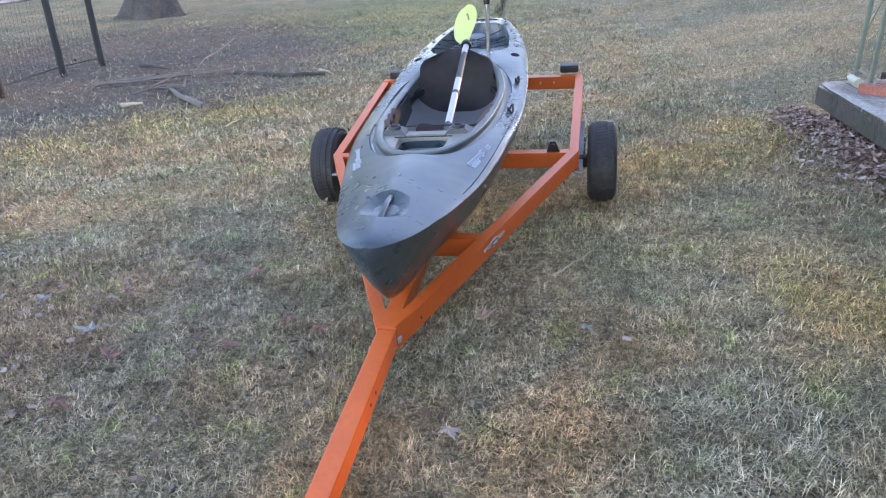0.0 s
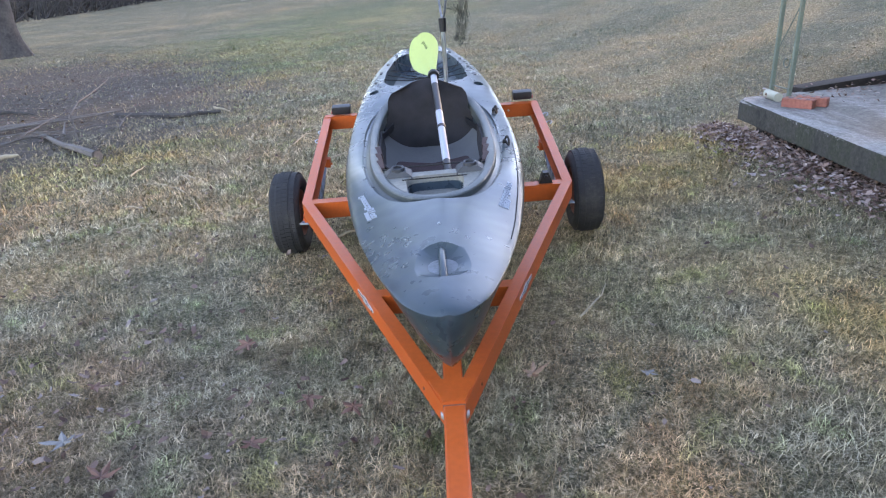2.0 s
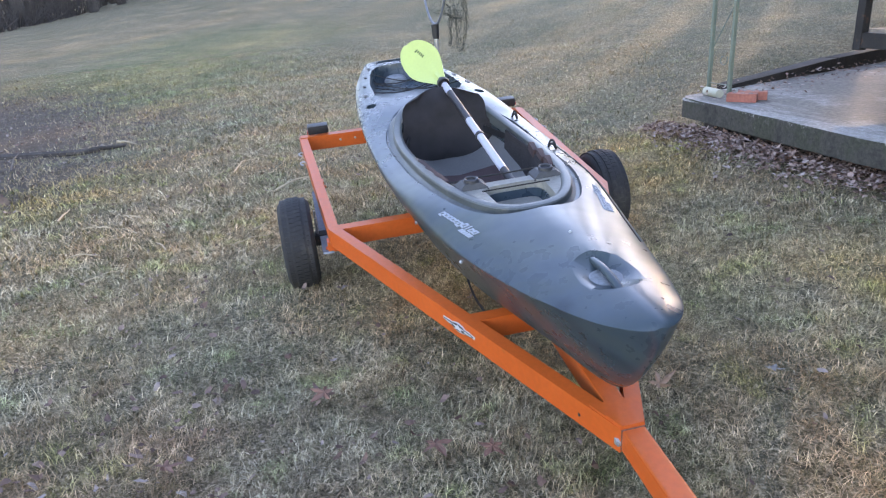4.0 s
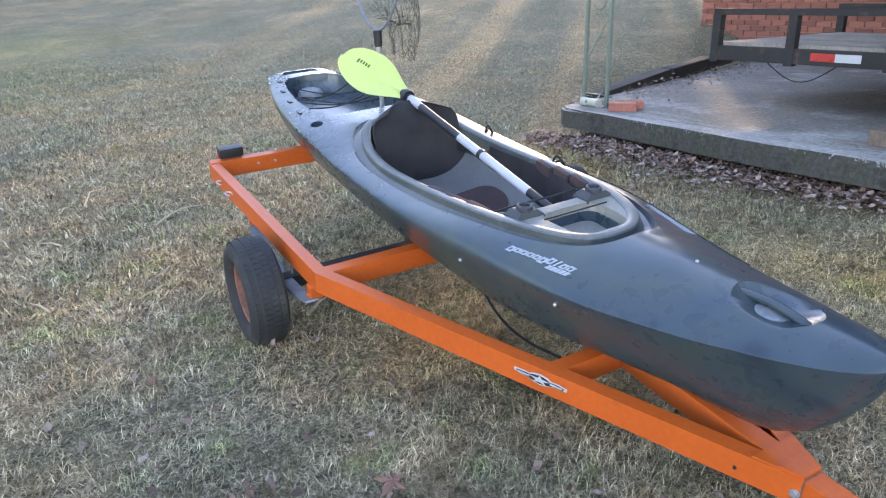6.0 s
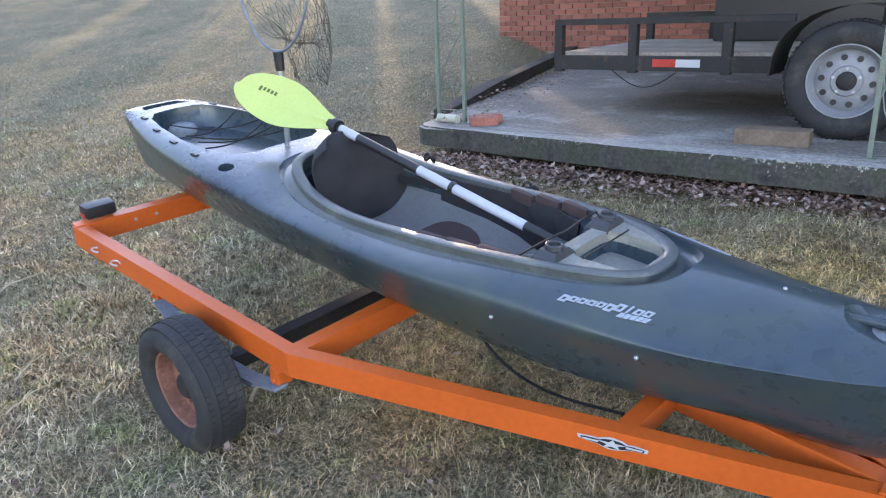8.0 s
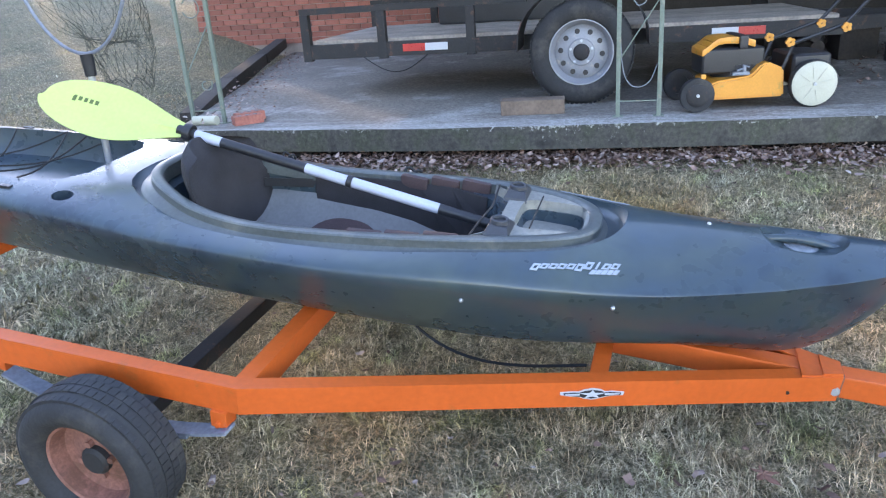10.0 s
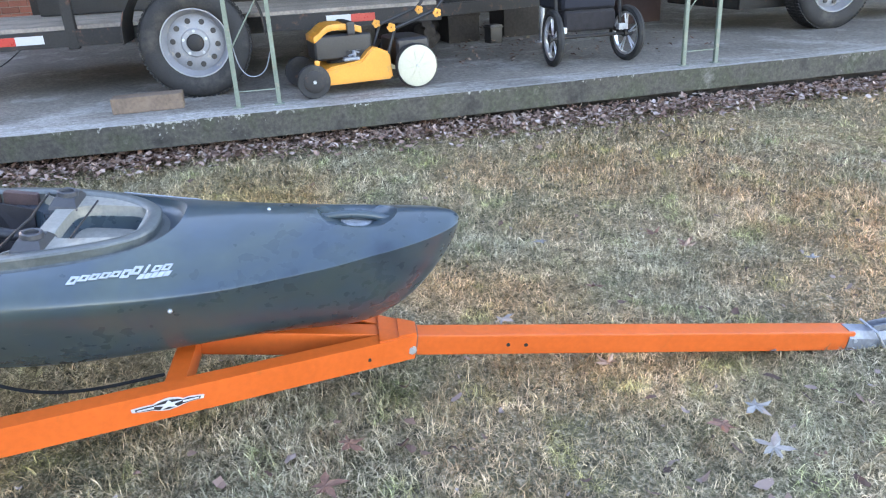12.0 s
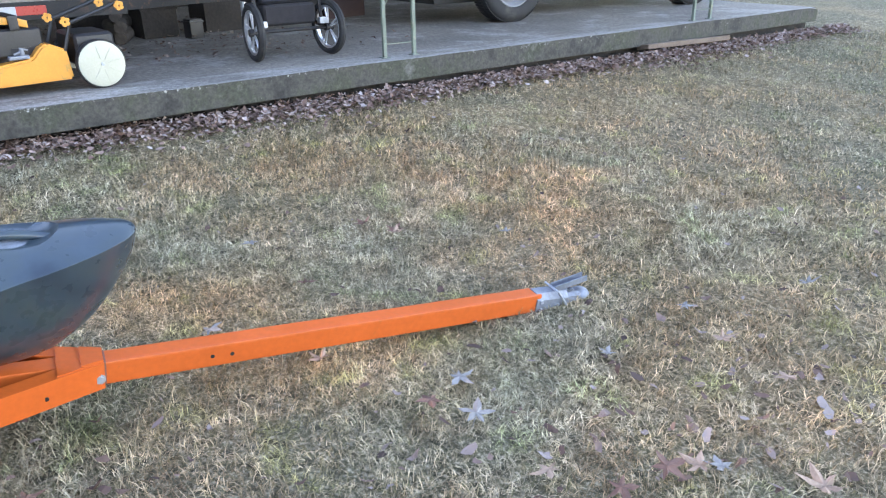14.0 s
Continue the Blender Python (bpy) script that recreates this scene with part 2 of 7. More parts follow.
M_pan = material("seat_plastic", (0.118, 0.118, 0.116), 0.5, spread=0.15, bump=0.06)
M_pad = material("brown_pad", (0.05, 0.03, 0.03), 0.9, spread=0.3, fine=200, bump=0.3)
M_black = material("black_plastic", (0.015, 0.015, 0.017), 0.45, spread=0.3, bump=0.08)
M_rope = material("black_cord", (0.012, 0.012, 0.013), 0.8, spread=0.2, bump=0.1)
M_lime = material("lime_plastic", (0.41, 0.485, 0.14), 0.42, spread=0.06, scale=4, bump=0.02)
M_print = material("dark_print", (0.07, 0.1, 0.02), 0.5, spread=0.2, bump=0.0)
M_alu = material("aluminium", (0.68, 0.69, 0.72), 0.32, metal=0.85, spread=0.06, bump=0.03)
M_shaft = material("white_shaft", (0.36, 0.38, 0.45), 0.5, spread=0.06, bump=0.02)
M_mark = material("white_lettering", (0.26, 0.29, 0.33), 0.6, spread=0.1, bump=0.0)
M_zinc = material("dull_zinc", (0.2, 0.215, 0.245), 0.6, metal=0.5, spread=0.2, scale=20, bump=0.08)
M_steel = material("galvanised_steel", (0.42, 0.44, 0.47), 0.45, metal=0.7, spread=0.2, scale=20, bump=0.08)
M_spring = material("grey_spring_steel", (0.17, 0.19, 0.23), 0.55, metal=0.3, spread=0.25, bump=0.1)
M_tyre = material("tyre_rubber", (0.018, 0.018, 0.019), 0.8, spread=0.35, scale=12, fine=120, bump=0.25, dirt=(0.05, 0.045, 0.04), dirt_amount=0.3, dirt_scale=5)
M_rust = material("rusty_rim", (0.2, 0.085, 0.06), 0.8, spread=0.35, scale=14, fine=120, bump=0.25, dirt=(0.12, 0.05, 0.03), dirt_amount=0.35, dirt_scale=10)
M_white = material("white_paint", (0.42, 0.43, 0.45), 0.5, spread=0.06, bump=0.03)
M_red = material("red_lens", (0.42, 0.035, 0.03), 0.3, spread=0.15, bump=0.02)
M_green = material("green_post_paint", (0.135, 0.165, 0.13), 0.55, spread=0.2, scale=12, fine=80, bump=0.1, dirt=(0.25, 0.2, 0.15), dirt_amount=0.2, dirt_scale=18)
M_blackmetal = material("black_painted_steel", (0.016, 0.015, 0.015), 0.72, spread=0.4, scale=6, bump=0.1, dirt=(0.09, 0.04, 0.025), dirt_amount=0.2, dirt_scale=12)
M_plank = material("grey_plank", (0.25, 0.215, 0.185), 0.85, spread=0.3, scale=6, fine=50, bump=0.3, vary=0.15)
M_yellow = material("yellow_paint", (0.61, 0.25, 0.03), 0.38, spread=0.08, bump=0.03, dirt=(0.3, 0.2, 0.05), dirt_amount=0.15, dirt_scale=12)
M_rim = material("white_rim", (0.215, 0.22, 0.24), 0.4, spread=0.1, scale=14, bump=0.05, dirt=(0.4, 0.36, 0.3), dirt_amount=0.15, dirt_scale=14)
M_cream = material("cream_hubcap", (0.42, 0.41, 0.32), 0.5, spread=0.06, bump=0.04)
M_brick = material("red_brick", (0.25, 0.086, 0.06), 0.85, spread=0.25, scale=6, fine=60, bump=0.4, vary=0.3)
M_mortar = material("mortar", (0.27, 0.215, 0.185), 0.95, spread=0.2, scale=10, fine=120, bump=0.4)
M_wood = material("weathered_board", (0.155, 0.11, 0.08), 0.85, spread=0.25, scale=10, fine=60, bump=0.3)
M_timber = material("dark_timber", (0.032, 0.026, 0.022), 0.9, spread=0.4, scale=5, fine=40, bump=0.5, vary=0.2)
M_bark = material("bark", (0.055, 0.047, 0.042), 0.95, spread=0.45, scale=5, fine=26, bump=1.0)
M_stick = material("dead_branch", (0.125, 0.108, 0.097), 0.9, spread=0.35, scale=8, fine=60, bump=0.4)
M_straw = material("dry_straw", (0.38, 0.31, 0.21), 0.85, spread=0.2, scale=30, bump=0.2)
M_blue = material("stroller_fabric", (0.012, 0.013, 0.021), 0.9, spread=0.3, fine=200, bump=0.3)
M_wire = material("fence_wire", (0.016, 0.016, 0.017), 0.8, spread=0.3, bump=0.05)
M_net = material("net_mesh", (0.05, 0.048, 0.03), 0.8, spread=0.3, bump=0.05)
M_roof = material("roof_soffit", (0.5, 0.48, 0.44), 0.8, spread=0.1, bump=0.1)


def concrete():
    m = material("concrete", (0.172, 0.153, 0.13), 0.85, spread=0.34, scale=1.2, fine=35, bump=0.3, dirt=(0.3, 0.285, 0.262), dirt_amount=0.3, dirt_scale=1.9)
    n, l = m.node_tree.nodes, m.node_tree.links
    b = n["Principled BSDF"]
    # upright faces, picked by normal: much darker and mottled, with moss green
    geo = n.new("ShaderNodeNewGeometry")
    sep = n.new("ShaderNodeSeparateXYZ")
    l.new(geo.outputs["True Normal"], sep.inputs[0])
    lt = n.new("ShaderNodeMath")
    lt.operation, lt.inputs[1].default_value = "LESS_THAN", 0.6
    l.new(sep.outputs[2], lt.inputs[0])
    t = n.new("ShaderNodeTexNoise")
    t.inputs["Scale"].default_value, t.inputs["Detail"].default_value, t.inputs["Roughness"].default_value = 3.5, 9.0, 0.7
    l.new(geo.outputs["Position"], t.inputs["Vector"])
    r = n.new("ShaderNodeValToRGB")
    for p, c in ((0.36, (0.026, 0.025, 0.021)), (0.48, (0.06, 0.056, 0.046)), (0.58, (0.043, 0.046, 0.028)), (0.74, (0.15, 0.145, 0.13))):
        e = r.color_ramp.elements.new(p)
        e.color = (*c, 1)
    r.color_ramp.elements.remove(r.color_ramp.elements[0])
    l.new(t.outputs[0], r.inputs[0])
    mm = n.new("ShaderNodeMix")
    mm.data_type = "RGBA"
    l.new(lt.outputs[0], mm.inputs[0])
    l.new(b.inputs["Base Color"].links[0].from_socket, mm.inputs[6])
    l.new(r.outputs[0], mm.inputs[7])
    # pale specks of lichen and chipped paint
    sp = n.new("ShaderNodeTexNoise")
    sp.inputs["Scale"].default_value, sp.inputs["Detail"].default_value, sp.inputs["Roughness"].default_value = 38.0, 8.0, 0.75
    l.new(geo.outputs["Position"], sp.inputs["Vector"])
    sr = n.new("ShaderNodeMapRange")
    sr.inputs["From Min"].default_value, sr.inputs["From Max"].default_value = 0.82, 0.88
    sr.inputs["To Max"].default_value = 0.6
    cl = n.new("ShaderNodeTexNoise")
    cl.inputs["Scale"].default_value, cl.inputs["Detail"].default_value = 2.3, 5.0
    l.new(geo.outputs["Position"], cl.inputs["Vector"])
    ma = n.new("ShaderNodeMath")
    ma.operation, ma.inputs[1].default_value = "MULTIPLY_ADD", 0.3
    l.new(cl.outputs[0], ma.inputs[0])
    l.new(sp.outputs[0], ma.inputs[2])
    # more of it where the upper edge is worn
    up = n.new("ShaderNodeSeparateXYZ")
    l.new(geo.outputs["Position"], up.inputs[0])
    ed = n.new("ShaderNodeMapRange")
    ed.inputs["From Min"].default_value, ed.inputs["From Max"].default_value = 0.305, 0.34
    ed.inputs["To Max"].default_value = 0.13
    l.new(up.outputs[2], ed.inputs[0])
    side = n.new("ShaderNodeMapRange")
    side.inputs["From Min"].default_value, side.inputs["From Max"].default_value = 2.35, 2.75
    side.inputs["To Min"].default_value, side.inputs["To Max"].default_value = 1.0, 0.0
    l.new(up.outputs[0], side.inputs[0])
    worn = n.new("ShaderNodeMath")
    worn.operation = "MULTIPLY_ADD"
    l.new(ed.outputs[0], worn.inputs[0])
    l.new(side.outputs[0], worn.inputs[1])
    l.new(ma.outputs[0], worn.inputs[2])
    l.new(worn.outputs[0], sr.inputs[0])
    m2 = n.new("ShaderNodeMix")
    m2.data_type = "RGBA"
    l.new(sr.outputs[0], m2.inputs[0])
    l.new(mm.outputs[2], m2.inputs[6])
    m2.inputs[7].default_value = (0.5, 0.5, 0.46, 1)
    # scuffed, bleached strip along the slab's open edge
    mp = n.new("ShaderNodeMapping")
    mp.inputs["Scale"].default_value = (9.0, 1.6, 1.0)
    l.new(geo.outputs["Position"], mp.inputs["Vector"])
    st = n.new("ShaderNodeTexNoise")
    st.inputs["Scale"].default_value, st.inputs["Detail"].default_value, st.inputs["Roughness"].default_value = 1.5, 8.0, 0.7
    l.new(mp.outputs[0], st.inputs["Vector"])
    near = n.new("ShaderNodeMapRange")
    near.inputs["From Min"].default_value, near.inputs["From Max"].default_value = 2.38, 2.95
    near.inputs["To Min"].default_value, near.inputs["To Max"].default_value = 0.2, -0.12
    l.new(up.outputs[0], near.inputs[0])
    sum_ = n.new("ShaderNodeMath")
    l.new(st.outputs[0], sum_.inputs[0])
    l.new(near.outputs[0], sum_.inputs[1])
    pale = n.new("ShaderNodeMapRange")
    pale.inputs["From Min"].default_value, pale.inputs["From Max"].default_value = 0.52, 0.76
    pale.inputs["To Max"].default_value = 0.75
    l.new(sum_.outputs[0], pale.inputs[0])
    top = n.new("ShaderNodeMath")
    top.operation = "GREATER_THAN"
    top.inputs[1].default_value = 0.6
    l.new(sep.outputs[2], top.inputs[0])
    both = n.new("ShaderNodeMath")
    both.operation = "MULTIPLY"
    l.new(pale.outputs[0], both.inputs[0])
    l.new(top.outputs[0], both.inputs[1])
    m3 = n.new("ShaderNodeMix")
    m3.data_type = "RGBA"
    l.new(both.outputs[0], m3.inputs[0])
    l.new(m2.outputs[2], m3.inputs[6])
    m3.inputs[7].default_value = (0.36, 0.35, 0.335, 1)
    # coarse grain of the weathered surface
    gr = n.new("ShaderNodeTexNoise")
    gr.inputs["Scale"].default_value, gr.inputs["Detail"].default_value, gr.inputs["Roughness"].default_value = 42.0, 7.0, 0.8
    l.new(geo.outputs["Position"], gr.inputs["Vector"])
    gd = n.new("ShaderNodeMapRange")
    gd.inputs["From Min"].default_value, gd.inputs["From Max"].default_value = 0.32, 0.68
    gd.inputs["To Min"].default_value, gd.inputs["To Max"].default_value = 0.5, 1.5
    l.new(gr.outputs[0], gd.inputs[0])
    m4 = n.new("ShaderNodeMix")
    m4.data_type, m4.blend_type = "RGBA", "MULTIPLY"
    m4.inputs[0].default_value = 1.0
    l.new(m3.outputs[2], m4.inputs[6])
    l.new(gd.outputs[0], m4.inputs[7])
    l.new(m4.outputs[2], b.inputs["Base Color"])
    return m


def lawn():
    m = bpy.data.materials.new("lawn")
    m.use_nodes = True
    n, l = m.node_tree.nodes, m.node_tree.links
    b = n["Principled BSDF"]
    geo = n.new("ShaderNodeNewGeometry")

    def noise_of(scale, detail=6.0, rough=0.65):
        t = n.new("ShaderNodeTexNoise")
        t.inputs["Scale"].default_value, t.inputs["Detail"].default_value, t.inputs["Roughness"].default_value = scale, detail, rough
        l.new(geo.outputs["Position"], t.inputs["Vector"])
        return t.outputs[0]

    def ramp_of(socket, stops):
        r = n.new("ShaderNodeValToRGB")
        while len(r.color_ramp.elements) < len(stops):
            r.color_ramp.elements.new(0.5)
        for e, (p, c) in zip(r.color_ramp.elements, stops):
            e.position, e.color = p, (*c, 1)
        l.new(socket, r.inputs[0])
        return r.outputs[0]

    def blend(fac, a, c, mode="MIX"):
        mm = n.new("ShaderNodeMix")
        mm.data_type, mm.blend_type = "RGBA", mode
        if isinstance(fac, float):
            mm.inputs[0].default_value = fac
        else:
            l.new(fac, mm.inputs[0])
        l.new(a, mm.inputs[6])
        l.new(c, mm.inputs[7])
        return mm.outputs[2]

    broad = ramp_of(noise_of(0.9), [(0.32, (0.135, 0.16, 0.08)), (0.5, (0.25, 0.23, 0.14)), (0.66, (0.44, 0.35, 0.19))])
    fine = ramp_of(noise_of(80.0, 8.0, 0.8), [(0.4, (0.014, 0.011, 0.009)), (0.5, (0.11, 0.088, 0.06)), (0.6, (0.56, 0.47, 0.35))])
    tuft = ramp_of(noise_of(26.0, 5.0, 0.7), [(0.4, (0.6, 0.6, 0.6)), (0.6, (1.35, 1.33, 1.3))])
    out = lawn_patches(n, l, blend(1.0, blend(0.62, broad, fine), tuft, "MULTIPLY"), geo.outputs["Position"])
    # bare, leaf-strewn earth under the tree
    sep = n.new("ShaderNodeSeparateXYZ")
    l.new(geo.outputs["Position"], sep.inputs[0])
    dist = n.new("ShaderNodeVectorMath")
    dist.operation = "DISTANCE"
    sq = n.new("ShaderNodeCombineXYZ")
    mul = n.new("ShaderNodeMath")
    mul.operation, mul.inputs[1].default_value = "MULTIPLY", 0.7
    l.new(sep.outputs[1], mul.inputs[0])
    l.new(sep.outputs[0], sq.inputs[0])
    l.new(mul.outputs[0], sq.inputs[1])
    l.new(sq.outputs[0], dist.inputs[0])
    dist.inputs[1].default_value = (-4.7, 6.7, 0)
    wob = n.new("ShaderNodeMath")
    wob.operation, wob.inputs[1].default_value = "MULTIPLY_ADD", 2.5
    l.new(noise_of(0.7), wob.inputs[0])
    l.new(dist.outputs["Value"], wob.inputs[2])
    mr = n.new("ShaderNodeMapRange")
    mr.inputs["From Min"].default_value, mr.inputs["From Max"].default_value = 4.1, 5.6
    mr.inputs["To Min"].default_value, mr.inputs["To Max"].default_value = 0.85, 0.0
    l.new(wob.outputs[0], mr.inputs[0])
    earth = ramp_of(noise_of(14.0, 9.0, 0.75), [(0.3, (0.045, 0.038, 0.034)), (0.5, (0.09, 0.075, 0.066)), (0.7, (0.19, 0.16, 0.145))])
    out = blend(mr.outputs[0], out, earth)
    l.new(out, b.inputs["Base Color"])
    b.inputs["Roughness"].default_value = 0.95
    b.inputs["Specular IOR Level"].default_value = 0.1
    bp = n.new("ShaderNodeBump")
    bp.inputs["Strength"].default_value, bp.inputs["Distance"].default_value = 0.8, 0.03
    l.new(noise_of(70.0, 6.0, 0.8), bp.inputs["Height"])
    l.new(bp.outputs[0], b.inputs["Normal"])
    return m


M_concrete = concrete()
M_lawn = lawn()


# ---- building helpers ----
def part(name, bm, mat, parent=None, label="", smooth=False):
    me = bpy.data.meshes.new(name)
    bmesh.ops.recalc_face_normals(bm, faces=bm.faces)
    bm.to_mesh(me)
    bm.free()
    if mat:
        me.materials.append(mat)
    if smooth:
        shade(me)
    ob = new(name, me)
    ob.parent = parent
    if label:
        ob["label"] = label
    return ob


def shade(me, angle=40):
    me.shade_smooth()
    me.set_sharp_from_angle(angle=radians(angle))


def thing(name, label, category, m=None, group="", kind=""):
    ob = new(name)
    ob.empty_display_size = 0.1
    if m is not None:
        ob.matrix_world = m
    return tagged(ob, label, category, group, kind)


def box(bm, lo, hi, bevel=0.0, m=None, segments=2):
    v = bmesh.ops.create_cube(bm, size=1.0)["verts"]
    lo, hi = Vector(lo), Vector(hi)
    for p in v:
        p.co = Vector(((lo[i] + hi[i]) / 2 + p.co[i] * (hi[i] - lo[i])) for i in range(3))
    if bevel:
        es = list({e for p in v for e in p.link_edges})
        r = bmesh.ops.bevel(bm, geom=es, offset=bevel, segments=segments, profile=0.7, affect="EDGES")
        v = list({q for f in r["faces"] for q in f.verts} | {p for p in v if p.is_valid})
    if m is not None:
        bmesh.ops.transform(bm, matrix=m, verts=v)
    return v


def axes(p0, p1, up=(0, 0, 1)):
    """A frame at p0 whose z runs to p1 and whose y leans to up."""
    z = (Vector(p1) - Vector(p0)).normalized()
    x = Vector(up).cross(z)
    if x.length < 1e-4:
        x = Vector((1, 0, 0)).cross(z)
    x.normalize()
    y = z.cross(x)
    m = Matrix((x, y, z)).transposed().to_4x4()
    m.translation = Vector(p0)
    return m


def rod(bm, p0, p1, r0, r1=None, seg=10):
    d = (Vector(p1) - Vector(p0)).length
    m = axes(p0, p1) @ Matrix.Translation((0, 0, d / 2))
    return bmesh.ops.create_cone(bm, cap_ends=True, segments=seg, radius1=r0, radius2=r0 if r1 is None else r1, depth=d, matrix=m)["verts"]


def prism(bm, outline, p0, p1, up=(0, 0, 1)):
    """A bar whose section is outline, in the frame of axes()."""
    m = axes(p0, p1, up)
    d = (Vector(p1) - Vector(p0)).length
    a = [bm.verts.new(m @ Vector((x, y, 0))) for x, y in outline]
    b = [bm.verts.new(m @ Vector((x, y, d))) for x, y in outline]
    k = len(a)
    for i in range(k):
        bm.faces.new((a[i], a[(i + 1) % k], b[(i + 1) % k], b[i]))
    bm.faces.new(a[::-1])
    bm.faces.new(b)
    return a + b


def bar(bm, p0, p1, w, h, bevel=0.004, up=(0, 0, 1)):
    d = (Vector(p1) - Vector(p0)).length
    return box(bm, (-w / 2, -h / 2, 0), (w / 2, h / 2, d), bevel, axes(p0, p1, up))


def tube(bm, pts, r, seg=8, closed=False, taper=None):
    """A round tube along a run of points."""
    pts = [Vector(p) for p in pts]
    k = len(pts)
    rings, last = [], None
    for i, p in enumerate(pts):
        a = pts[(i - 1) % k] if closed or i > 0 else p
        b = pts[(i + 1) % k] if closed or i < k - 1 else p
        t = (b - a).normalized()
        if last is None:
            x = t.orthogonal().normalized()
        else:
            x = (last - t * last.dot(t)).normalized()
        last = x
        y = t.cross(x)
        rr = r if taper is None else taper(i / (k - 1)) * r
        rings.append([bm.verts.new(p + (x * math.cos(q) + y * math.sin(q)) * rr) for q in [2 * math.pi * j / seg for j in range(seg)]])
    for i in range(k if closed else k - 1):
        a, b = rings[i], rings[(i + 1) % k]
        if closed and i == k - 1:
            off = min(range(seg), key=lambda o: (a[0].co - b[o].co).length)
            b = b[off:] + b[:off]
        for j in range(seg):
            bm.faces.new((a[j], a[(j + 1) % seg], b[(j + 1) % seg], b[j]))
    if not closed:
        bm.faces.new(rings[0][::-1])
        bm.faces.new(rings[-1])


def lathe(bm, profile, m, seg=32, closed=True):
    """Turns (radius, height) pairs round the z axis of m."""
    rings = []
    for r, h in profile:
        rings.append([bm.verts.new(m @ Vector((r * math.cos(2 * math.pi * j / seg), r * math.sin(2 * math.pi * j / seg), h))) for j in range(seg)])
    k = len(rings)
    for i in range(k if closed else k - 1):
        a, b = rings[i], rings[(i + 1) % k]
        for j in range(seg):
            bm.faces.new((a[j], a[(j + 1) % seg], b[(j + 1) % seg], b[j]))
    if not closed:
        bm.faces.new(rings[0])
        bm.faces.new(rings[-1])


def soft_step(a, b, x):
    x = min(1.0, max(0.0, (x - a) / (b - a)))
    return x * x * (3 - 2 * x)


def along(xs, ys, x):
    """A smooth curve through the pairs (xs, ys)."""
    if x <= xs[0]:
        return ys[0]
    for i in range(len(xs) - 1):
        if x <= xs[i + 1]:
            h = xs[i + 1] - xs[i]
            t = (x - xs[i]) / h
            a = (ys[i + 1] - ys[i - 1]) / (xs[i + 1] - xs[i - 1]) if i > 0 else (ys[1] - ys[0]) / h
            b = (ys[i + 2] - ys[i]) / (xs[i + 2] - xs[i]) if i < len(xs) - 2 else (ys[-1] - ys[-2]) / h
            return ((2 * t**3 - 3 * t * t + 1) * ys[i] + (t**3 - 2 * t * t + t) * h * a + (3 * t * t - 2 * t**3) * ys[i + 1] + (t**3 - t * t) * h * b)
    return ys[-1]


# ---- ground ----
def height(x, y):
    z = -0.01 + 0.034 * max(-12.0, min(x, 12.0))
    # the lawn falls a little towards the coupler
    z -= 0.05 * soft_step(2.9, 0.9, y) * soft_step(1.6, 0.4, x)
    z += 0.05 * soft_step(1.2, 2.6, x) * soft_step(6.2, 5.2, y)
    # the yard climbs beside and behind the slab
    z += 0.075 * max(0.0, min(x, 10) - 2.6) * soft_step(5.6, 7.2, y - 0.3 * (x - 2.35))
    # far lawn rises
    r = math.hypot(x, y)
    z += 0.085 * max(0.0, min(r, 110.0) - 13.0) * (0.35 + 0.65 * soft_step(-10, 6, x))
    # under the slab it stays low
    if x > 2.45 and y < 5.5 + 0.3 * (x - 2.35):
        z = min(z, 0.15)
    return z


def make_ground():
    xs = sorted(set([round(-9 + 0.25 * i, 3) for i in range(85)] + [-400, -250, -150, -100, -70, -50, -36, -28, -22, -18, -15, -12, -10.5, 14, 16, 19, 23, 28, 36, 50, 70, 100, 150, 250, 400]))
    ys = sorted(set([round(-7 + 0.25 * i, 3) for i in range(85)] + [-400, -250, -150, -100, -60, -36, -24, -16, -11, -9, 16, 18, 20, 23, 27, 32, 40, 50, 65, 85, 120, 180, 260, 400]))
    bm = bmesh.new()
    grid = [[bm.verts.new((x, y, height(x, y) + 0.012 * noise.noise((x * 1.7, y * 1.7, 0)))) for x in xs] for y in ys]
    for j in range(len(ys) - 1):
        for i in range(len(xs) - 1):
            bm.faces.new((grid[j][i], grid[j][i + 1], grid[j + 1][i + 1], grid[j + 1][i]))
    ob = part("ground", bm, M_lawn, smooth=True)
    tagged(ob, "sloping winter lawn, half green and half straw-coloured", "lawn", kind="structure")


make_ground()

# ---- concrete slab ----
SLAB = 0.345


